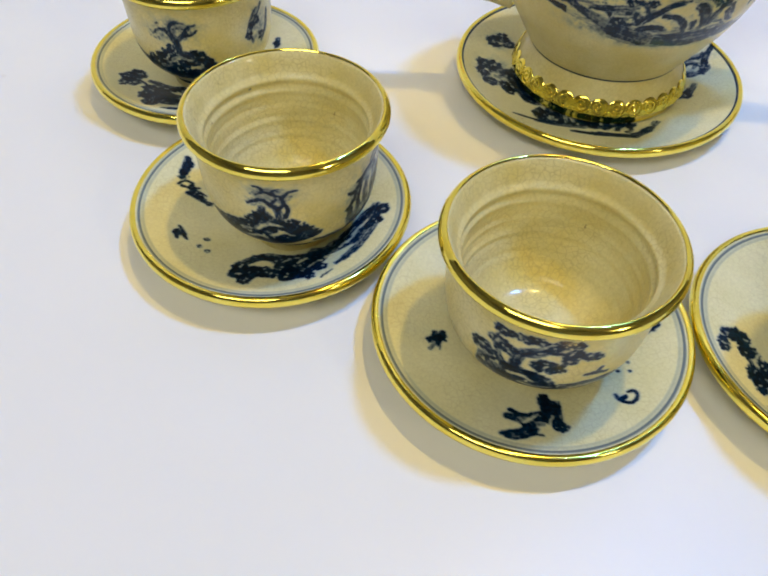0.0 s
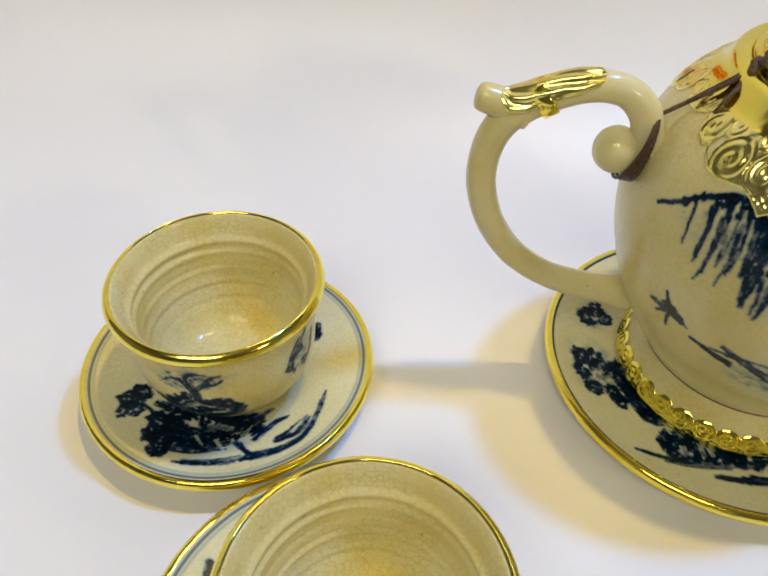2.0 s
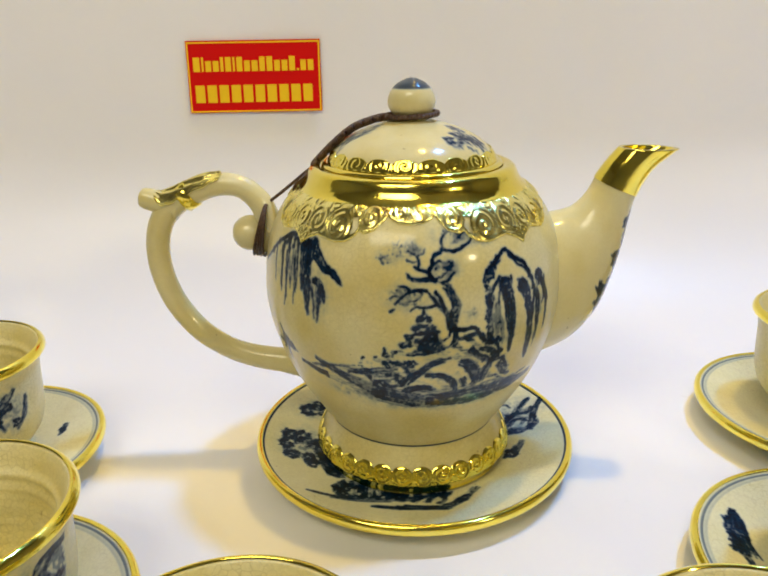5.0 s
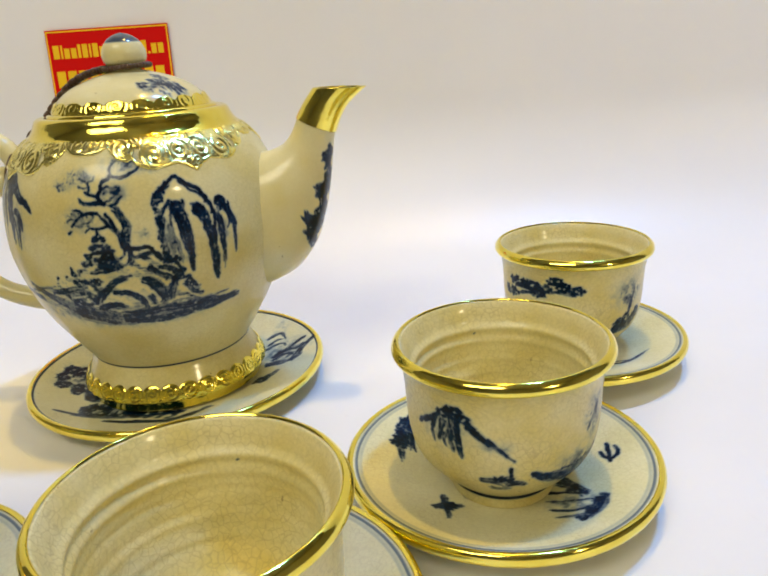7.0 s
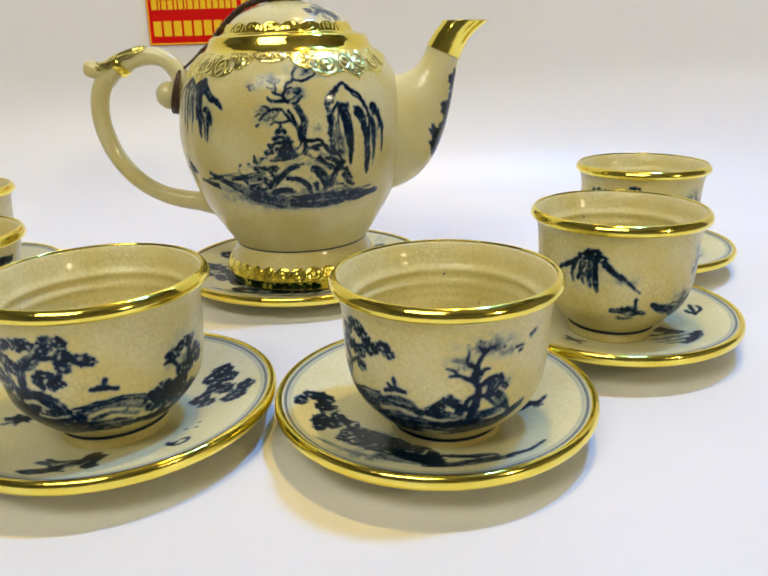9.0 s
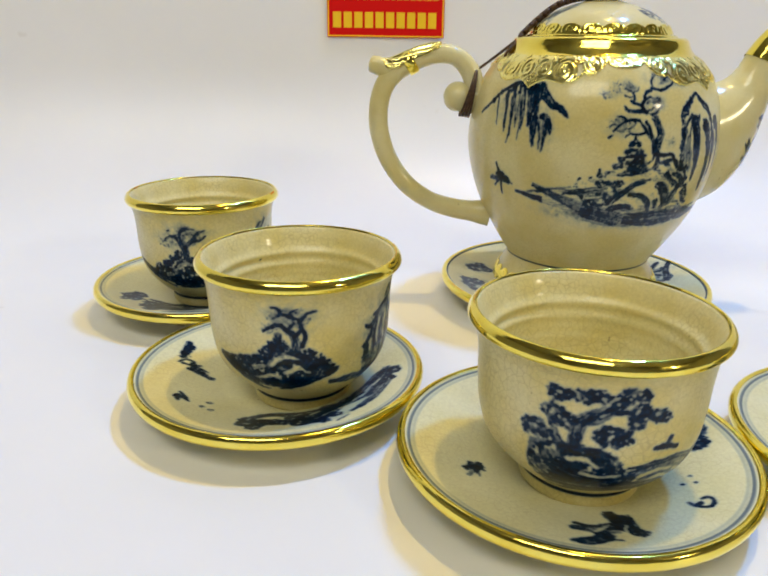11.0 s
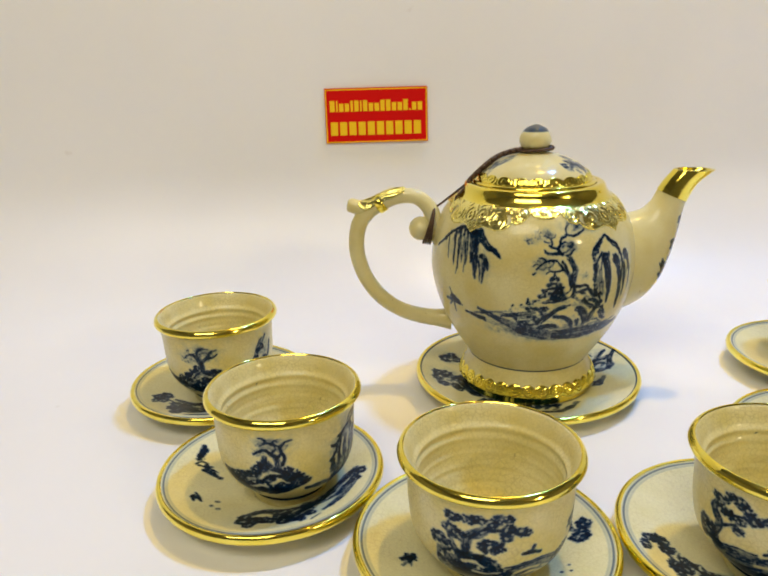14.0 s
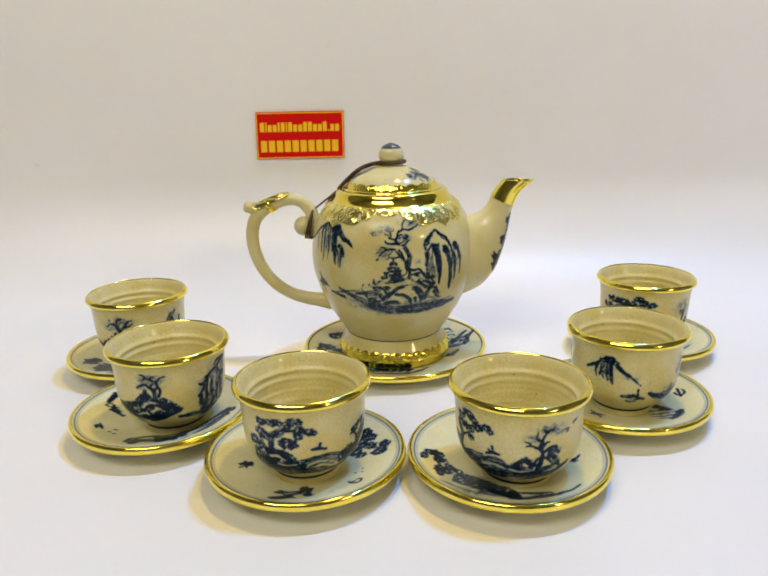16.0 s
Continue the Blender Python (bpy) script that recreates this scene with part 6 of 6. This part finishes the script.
    c.brush(1.55, 0.77, 0.95, -166.1, 69.3, -161, 69.7, -157, 70.4, -150.1, 68.3)
    c.brush(0.81, 1.01, 0.9, -158.3, 62.2, -157.9, 66.9, -156.5, 70.6)
    c.brush(0.79, 0.59, 0.85, -163.2, 65.5, -159.6, 68, -156.1, 70.9)
    c.dabs(2.29, 0.97, -158.8, 71.8, -156.6, 71, -154.9, 69.9)
    c.dabs(1.75, 0.95, -160.9, 69.3, -153, 69.3)
    # the far side
    c.island(at(50), at(130), 58, 7, 0.9, 1.1), c.rocks(at(90), 56, 30, 18, 0.9, 4), c.tree(at(95), 66, 40, 0.9, 3, 1.1), c.mountain(at(60), 62, 28, 36)
    return c.finish(0.3)


def body_radius(z):
    line = catmull(POT_BODY, 8)[56:]
    return np.interp(z, line[:, 1], line[:, 0])


line = resample(catmull(POT_BODY, 8), 0.00033)
v, f = lathe(line, np.radians(np.concatenate([np.arange(-180, -18, 0.27), np.arange(-18, 180, 1.5)])))
ink = pot_paint().read(np.degrees(np.arctan2(v[:, 1], v[:, 0])) * DEG, v[:, 2] * 1000)
ink = np.maximum(ink, 0.8 * np.clip(1.5 - np.abs(v[:, 2] - WAIST) / 0.00045, 0, 1))
mesh_part("body", v, f, GLAZE, pot, "round cream body with a blue landscape", ink=ink)


def band(name, n_cols, rows, place, keep, parent, label, mat=GOLD):
    """A thin embossed sheet: place(angle, s) gives x, y, z arrays for s from 0 to 1; keep says where metal is left."""
    a, s = np.meshgrid(np.linspace(0, 2 * math.pi, n_cols, endpoint=False), np.linspace(0, 1, rows))
    v = np.stack(place(a, s), -1).reshape(-1, 3)
    f = grid_faces(rows, n_cols, True)
    k = keep(a, s).reshape(-1)
    f = f[k[f].all(axis=1)]
    return mesh_part(name, v, f.tolist(), mat, parent, label)


def curl(x, y, cx, cy, r, pitch, way=1):
    """Height, 0 to 1, of a raised spiral of radius r about (cx, cy), and how far inside it a place lies."""
    d = np.hypot(x - cx, y - cy)
    a = np.arctan2(y - cy, x - cx) * way
    return np.where(d < r, 0.5 + 0.5 * np.cos(2 * math.pi * d / pitch - a), 0.0), d / r


def collar_edge(a):
    """Height of the collar's scalloped lower edge, in mm, four times round the pot."""
    s = np.abs((np.degrees(a) + 135) % 90 - 45)
    return np.interp(s, [0, 5, 8, 9.5, 11, 14, 18, 20, 21.5, 25, 29, 34, 37.5, 41, 43.5, 45], [121.8, 122.2, 123.4, 124.4, 122.4, 119.8, 118.6, 119.4, 117.4, 115.6, 115.0, 115.8, 116.4, 115.2, 113.6, 112.4])


def collar_relief(a, z):
    phi = (np.degrees(a) + 135) % 90 - 45
    x = np.abs(phi) * 0.92
    height, inside = np.zeros_like(x), np.full_like(x, 9.0)
    for cx, cy, r, pitch, way in ((27.0, 120.2, 5.2, 2.6, 1), (37.0, 121.0, 4.8, 2.4, -1), (14.8, 123.6, 4.4, 2.3, 1), (4.2, 126.0, 3.8, 2.1, -1), (21.0, 126.6, 3.0, 1.7, -1), (31.8, 127.2, 2.8, 1.6, -1), (41.0, 127.0, 2.8, 1.6, 1), (40.2, 115.9, 2.2, 1.5, 1), (10.6, 128.0, 2.2, 1.4, -1)):
        h, d = curl(x, z, cx, cy, r, pitch, way)
        height, inside = np.maximum(height, h), np.minimum(inside, d)
    fronds = 0.5 + 0.5 * np.cos(2 * math.pi * (0.30 * np.hypot(x - 21, (z - 112) * 1.3) + 0.25 * np.sin(x * 0.6)))
    return np.where(inside < 1, height, 0.4 + 0.4 * fronds), inside


def collar_place(a, s):
    z = 130.0 + (collar_edge(a) - 130.0) * s
    h, _ = collar_relief(a, z)
    rim = np.clip(1 - np.abs(s * (130.0 - collar_edge(a)) - (130.0 - collar_edge(a)) + 0.7) / 0.6, 0, 1)
    lift = 0.00045 + 0.00034 * np.maximum(h * (s < 0.96), rim) - 0.0003 * (s > 0.985)
    zz = z / 1000
    r = body_radius(zz)
    tilt = np.clip((zz - 0.08) / 0.05, 0, 1)
    return (r + lift * (1 - 0.4 * tilt)) * np.cos(a), (r + lift * (1 - 0.4 * tilt)) * np.sin(a), zz + lift * 0.7 * tilt


def collar_keep(a, s):
    z = 130.0 + (collar_edge(a) - 130.0) * s
    h, inside = collar_relief(a, z)
    depth = (1 - s) * (130.0 - collar_edge(a))
    x = np.abs((np.degrees(a) + 135) % 90 - 45)
    gap = (inside > 1.15) & (depth > 1.6) & (s > 0.36)
    slit = (inside < 0.85) & (inside > 0.55) & (h < 0.02) & (np.cos(x * 2.3) > 0.9)
    return ~(gap | slit)


band("filigree_collar", 1100, 56, collar_place, collar_keep, pot, "pierced gold filigree collar with scalloped edge", GOLD_SHEET)


def rosettes(a, y, n, pitch):
    """Height of a row of round spiral bosses; y in mm from the row's middle."""
    k = (a * n / (2 * math.pi)) % 1 - 0.5
    h, inside = curl(k * pitch, y, 0, 0, pitch * 0.56, pitch * 0.24)
    return np.where(inside < 1, 0.35 + 0.65 * h, 0), inside


def foot_place(a, s):
    k = (a * 32 / (2 * math.pi)) % 1 - 0.5
    top = 9.6 + 3.4 * np.sqrt(np.maximum(0, 1 - (k / 0.53) ** 2))
    y = top * s
    h, _ = rosettes(a, y - 9.3, 32, 8.4)
    out = 0.0006 + 0.0004 * h * (y > 5.4) - 0.0004 * (s > 0.97) + 0.0004 * np.clip(1 - np.abs(y - 5.5) / 0.6, 0, 1)
    z = y / 1000 + 0.0028
    line = catmull(POT_BODY, 8)[12:50]
    r = np.interp(z, line[:, 1], line[:, 0]) + out
    return r * np.cos(a), r * np.sin(a), z


band("foot_band", 900, 34, foot_place, lambda a, s: np.full_like(a, True, dtype=bool), pot, "gold foot band of small spiral rosettes")

NECK = [(0.0476, 0.1258), (0.0470, 0.1268), (0.0456, 0.1279), (0.0443, 0.1294), (0.0433, 0.1311), (0.0426, 0.1328), (0.0419, 0.1341), (0.0408, 0.1349), (0.0395, 0.1352), (0.0382, 0.1351), (0.0370, 0.1346), (0.0362, 0.1335)]
mesh_part("neck_band", *lathe(catmull(NECK, 5), 160), GOLD, pot, "polished gold neck ring")

c = disc(8, 40)
c.pine_cloud(20, -14, 5, 4, 0.75), c.pine_cloud(26, -10, 4, 3.5, 0.7), c.pine_cloud(16, -20, 4, 3, 0.75), c.leaves(22, -14, 6, 6, 34, 1.1, 0.7), c.curve([(28, -14), (22, -12), (17, -8)], 1.6, 0.8, 0.7), c.pine_cloud(17, -7, 4, 3, 0.7)
c.curve([(-30, -6), (-22, -10), (-14, -9)], 1.5, 0.8, 0.6), c.hatch(-24, -8, 12, 8, 22, 0.6, -0.3), c.pine_cloud(-14, -6, 3, 2, 0.6), c.pine_cloud(10, 22, 6, 4, 0.7)
v, f = lathe(resample(catmull(LID, 8), 0.0005), 380)
lid = mesh_part("lid", v, f, GLAZE_PLAIN, pot, "domed cream lid with blue trees", ink=c.finish().read(v[:, 0] * 1000, v[:, 1] * 1000))


def lid_place(a, s):
    k = (a * 21 / (2 * math.pi)) % 1 - 0.5
    reach = 3.2 + 3.2 * np.sqrt(np.maximum(0, 1 - (k / 0.52) ** 2))
    y = reach * s
    h, _ = rosettes(a, y - 3.6, 21, 9.8)
    line = catmull(LID, 8)
    d = np.concatenate([[0], np.cumsum(np.hypot(*np.diff(line, axis=0).T))]) * 1000
    r, z = np.interp(y, d, line[:, 0]), np.interp(y, d, line[:, 1])
    lift = 0.0004 + 0.00035 * h * (y > 1.0) - 0.0003 * (s > 0.97)
    return (r + 0.6 * lift) * np.cos(a), (r + 0.6 * lift) * np.sin(a), z + 0.8 * lift


band("lid_band", 640, 22, lid_place, lambda a, s: np.full_like(a, True, dtype=bool), lid, "gold band of spiral rosettes round the lid")
mesh_part("lid_ring", *ring(0.0351, 0.1351, 0.0019, 0.0013), GOLD, lid, "thin gold edge ring")
v, f = lathe(resample(catmull(KNOB, 8), 0.0004), 64)
mesh_part("knob", v, f, GLAZE_PLAIN, lid, "round cream knob with a blue top", ink=0.62 * np.clip((v[:, 2] - 0.1640) / 0.0006, 0, 1))

# the handle, in the plane that it shares with the spout
HANDLE = [(-0.0500, 0, 0.0440), (-0.0580, 0, 0.0446), (-0.0700, 0, 0.0463), (-0.0830, 0, 0.0505), (-0.0955, 0, 0.0592), (-0.1050, 0, 0.0720), (-0.1100, 0, 0.0860), (-0.1108, 0, 0.0980), (-0.1085, 0, 0.1085),
          (-0.1030, 0, 0.1165), (-0.0935, 0, 0.1225), (-0.0820, 0, 0.1262), (-0.0715, 0, 0.1250), (-0.0640, 0, 0.1180), (-0.0605, 0, 0.1080), (-0.0575, 0, 0.0985)]
line = catmull(HANDLE, 10)
rad = np.interp(np.linspace(0, 1, len(line)), [0, 0.08, 0.2, 0.5, 0.62, 0.8, 1.0], [0.0075, 0.0056, 0.0048, 0.0051, 0.0053, 0.0047, 0.0056])
handle = mesh_part("handle", *tube(line, rad, 24), GLAZE_PLAIN, pot, "looped cream handle ending in a scroll")
spur = catmull([(-0.0990, 0, 0.1160), (-0.1050, 0, 0.1180), (-0.1100, 0, 0.1196), (-0.1135, 0, 0.1206), (-0.1152, 0, 0.1211), (-0.1160, 0, 0.1213)], 8)
mesh_part("thumb_spur", *tube(spur, np.interp(np.linspace(0, 1, len(spur)), [0, 0.3, 0.55, 0.7, 0.82, 0.92, 0.97, 1], [0.0052, 0.0049, 0.0046, 0.0042, 0.0035, 0.0024, 0.0014, 0.0003]), 24), GLAZE_PLAIN, handle, "blunt cream thumb rest")
t = np.linspace(-1, 1, 25)
ball = np.stack([-0.0697 - 0.0074 * t, 0 * t, 0.1052 + 0.0006 * t], -1)
mesh_part("scroll", *tube(ball, 0.0076 * np.sqrt(np.maximum(0.004, 1 - t * t)), 24), GLAZE_PLAIN, handle, "round cream scroll end")
neck = catmull([(-0.0605, 0, 0.1075), (-0.0632, 0, 0.1030), (-0.0680, 0, 0.1010)], 6)
mesh_part("scroll_neck", *tube(neck, 0.0055, 18), GLAZE_PLAIN, handle)


def handle_plate():
    """A leaf of embossed gold laid along the top of the handle."""
    path = catmull([(-0.1092, 0.1186), (-0.1050, 0.1182), (-0.1000, 0.1196), (-0.0935, 0.1226), (-0.0860, 0.1252), (-0.0785, 0.1262)], 12)
    t = np.gradient(path, axis=0)
    t /= np.linalg.norm(t, axis=1)[:, None]
    v = []
    across = np.linspace(-1, 1, 25)
    for k, (p, d) in enumerate(zip(path, t)):
        s = k / (len(path) - 1)
        half = 0.0068 * (1 - abs(2 * s - 1) ** 3.5) ** 0.5 * (1 - 0.22 * s + 0.07 * math.cos(s * 32) * s)
        for q in across:
            turn = q * half / 0.0058 - 0.4
            lift = 0.0058 - 0.0022 * max(0, 0.3 - s) + 0.0004 * math.cos(3 * math.pi * q + 9 * s) * (1 - q ** 4) + 0.0003 * math.exp(-((abs(q) - 0.9) / 0.08) ** 2)
            up = lift * math.cos(turn)
            v.append((p[0] - d[1] * up, lift * math.sin(turn), p[1] + d[0] * up))
    top = np.array(v)
    n = len(path)
    low = top - np.array([0, 0, 0.0006])
    m, w = len(top), len(across)
    f = grid_faces(n, w, False)
    edge = list(range(w)) + [i * w + w - 1 for i in range(1, n)] + [(n - 1) * w + j for j in range(w - 2, -1, -1)] + [i * w for i in range(n - 2, 0, -1)]
    side = [[edge[k], edge[(k + 1) % len(edge)], edge[(k + 1) % len(edge)] + m, edge[k] + m] for k in range(len(edge))]
    return np.vstack([top, low]), f.tolist() + (f[:, ::-1] + m).tolist() + side


mesh_part("handle_plate", *handle_plate(), GOLD_SHEET, handle, "embossed gold leaf plate")
a = np.linspace(0, 2 * math.pi, 28, endpoint=False)
v = np.array([(-0.0950 + 0.85 * s - 0.53 * r * math.sin(q), r * math.cos(q), 0.1216 + 0.53 * s + 0.85 * r * math.sin(q)) for s, r in ((-0.0026, 0.0054), (-0.0024, 0.0061), (0.0024, 0.0061), (0.0026, 0.0054)) for q in a])
mesh_part("clasp", v, grid_faces(4, 28, True).tolist(), GOLD, handle, "narrow gold clasp band")

# the spout: lower and upper edge of each section, and half its width
SPOUT = [(0.0480, 0.0490, 0.0450, 0.1100, 0.0240), (0.0590, 0.0525, 0.0560, 0.1130, 0.0215), (0.0700, 0.0590, 0.0620, 0.1142, 0.0190), (0.0790, 0.0705, 0.0665, 0.1158, 0.0162), (0.0843, 0.0840, 0.0695, 0.1182, 0.0135),
         (0.0878, 0.0980, 0.0718, 0.1210, 0.0112), (0.0900, 0.1110, 0.0738, 0.1245, 0.0096), (0.0922, 0.1215, 0.0755, 0.1282, 0.0088), (0.0975, 0.1315, 0.0795, 0.1345, 0.0082), (0.1068, 0.1396, 0.0840, 0.1402, 0.0080)]


def loft(sections, n, grow=0.0, inner=False):
    v = []
    a = np.linspace(0, 2 * math.pi, n, endpoint=False)
    for x0, z0, x1, z1, hw in sections:
        m, h = np.array([(x0 + x1) / 2, 0, (z0 + z1) / 2]), np.array([(x0 - x1) / 2, 0, (z0 - z1) / 2])
        h = h * (1 + grow / np.linalg.norm(h))
        v.append(m + np.outer(np.cos(a), h) + np.outer(np.sin(a), (0, hw + grow, 0)))
    return np.concatenate(v), grid_faces(len(sections), n, True)


sections = catmull(SPOUT, 24)
v, f = loft(sections[:170], 160)
c = Canvas(0, 200, 0, 200, 9, 0.4)
rows = 170
for k in range(15):
    y = 64 + k * 4.8
    x = 13 + 4.5 * math.sin(k * 1.15) - 0.3 * k
    c.dabs(4.4 - 0.08 * k, 0.95, x, y, x + 5 * math.sin(k * 2.3), y + 2.4, x - 5, y - 1)
    c.brush(2.2, 0.8, 0.9, x + 4, y, x + 8 + 2 * math.sin(k), y - 3.5)
c.brush(4.5, 1.5, 0.9, 12, 62, 9, 95, 5, 132)
c.finish()
ang = np.tile(np.linspace(0, 2 * math.pi, 160, endpoint=False), rows)
along = np.repeat(np.linspace(0, 150, rows), 160)
spout = mesh_part("spout", v, f.tolist(), GLAZE_PLAIN, pot, "curved cream spout with blue pines", ink=c.read((2 * math.pi - ang) * 22, along))
tip = sections[166:]
v, f = loft(tip, 64, 0.0005)
w, g = loft(tip[::-1], 64, -0.0016)
n = len(v)
mesh_part("spout_tip", np.vstack([v, w]), grid_faces(2 * len(tip), 64, True).tolist(), GOLD, spout, "gold pouring lip, open at the top")
# flat disc in the dark cord colour: painted shade for the spout's hollow
v, f = loft(tip[30:32], 64, -0.0014)
mesh_part("spout_shade_disc", v[:64], [list(range(64))], CORD, spout, "dark disc standing in for the shade inside the spout")

# cord from the knob to the handle
cord = mesh_part("cord", *tube([(0.0004 + 0.0099 * math.cos(q), 0.0092 * math.sin(q), 0.1539 + 0.0006 * math.cos(q)) for q in np.linspace(0, 2 * math.pi, 240)], 0.00115 * (1 + 0.13 * np.sin(np.arange(240) * 1.05)), 8), CORD, pot, "brown braided cord tied from knob to handle")
path = resample(catmull([(-0.0080, -0.0010, 0.1541), (-0.0150, -0.0020, 0.1530), (-0.0240, -0.0025, 0.1496), (-0.0330, -0.0025, 0.1425), (-0.0410, -0.0020, 0.1345)], 8), 0.0005)
step = 4
for k in range(2, len(path) - 2, step):
    way = 1 if (k // step) % 2 else -1
    along = path[k + 2] - path[k - 2]
    along /= np.linalg.norm(along)
    across = np.array([0.25 * way * along[0], 0.8, 0.25 * way * along[2]]) + 0.45 * way * along
    across /= np.linalg.norm(across)
    t = np.linspace(-1, 1, 9)
    knot = path[k] + np.outer(t, across * 0.0034) + np.outer(0.6 - t * t, np.cross(along, (0, 1, 0)) * 0.0007)
    mesh_part("knot", *tube(knot, 0.0017 * np.sqrt(1.08 - t * t), 8), CORD, cord)
for side in (-1, 1):
    tail = catmull([(-0.0400, -0.0020 + 0.0007 * side, 0.1345), (-0.0470, -0.0020 + 0.0006 * side, 0.1290), (-0.0540, -0.0015, 0.1235), (-0.0600, -0.0012, 0.1190)], 6)
    mesh_part("strand", *tube(tail, 0.0007, 7), CORD, cord)
for k in range(9):
    w = 0.0010 * (k % 3 - 1)
    frizz = catmull([(-0.0395 + w, -0.0030, 0.1336), (-0.0420 - 0.0006 * k, -0.0050 - 0.0005 * k, 0.1308 - 0.0003 * k), (-0.0425 - 0.0009 * k + w, -0.0072 - 0.0003 * k, 0.1280 - 0.0006 * k)], 4)
    mesh_part("frayed_end", *tube(frizz, np.linspace(0.0008, 0.0003, len(frizz)), 5), CORD, cord)
q = np.linspace(0, 2 * math.pi, 44)
for k in range(4):
    loop = np.stack([-0.0622 - 0.0008 * k + (0.0016 + 0.0007 * k) * np.cos(q), (0.0080 - 0.0001 * k) * np.sin(q), 0.1072 + 0.0122 * np.cos(q) + 0.0002 * k], -1)
    mesh_part("loop", *tube(loop, 0.0006, 7), CORD, cord)

# ---- card on the backdrop ----
card = empty("sign_card", pose(0.0933, 0.4926, 0.1629, 90 - math.degrees(LEAN), 0, -0.5), label="small red card with yellow border and bars, stuck on the paper", category="sign")
mesh_part("card", *box(-0.0471, 0.0471, -0.0246, 0.0246, -0.0006, 0.0004), RED, card, smooth=False)
for x0, x1, y0, y1 in ((-0.0466, 0.0466, 0.0226, 0.0236), (-0.0466, 0.0466, -0.0242, -0.0232), (-0.0466, -0.0456, -0.0232, 0.0226), (0.0456, 0.0466, -0.0232, 0.0226)):
    mesh_part("border", *box(x0, x1, y0, y1, 0.0004, 0.0006), YELLOW, card, smooth=False)


def bars(x, step, widths, heights, y, right):
    """A row of plain upright bars in the place of a line of print."""
    for w, h in zip(widths, heights):
        if x + w < right:
            mesh_part("bar", *box(x, x + w, y, y + h, 0.0004, 0.0007), YELLOW, card, smooth=False)
        x += w + step


TALL, LOW, DOT = 0.0098, 0.0073, 0.0016
LINE = [(0.0046, TALL), (0.0015, TALL), (0.0041, LOW), (0.0041, LOW), (0.0022, TALL), (0.0041, TALL), (0.0015, TALL), (0.0041, TALL), (0.0041, LOW), (0.0043, LOW),
        (0.0039, TALL), (0.0041, TALL), (0.0041, LOW), (0.0041, LOW), (0.0041, TALL), (0.0015, DOT), (0.0039, LOW), (0.0041, LOW)]
bars(-0.0427, 0.00120, [w for w, _ in LINE], [h for _, h in LINE], 0.0036, 0.0450)
bars(-0.0424, 0.0019, [0.0066] * 10, [0.0120] * 10, -0.0176, 0.0450)
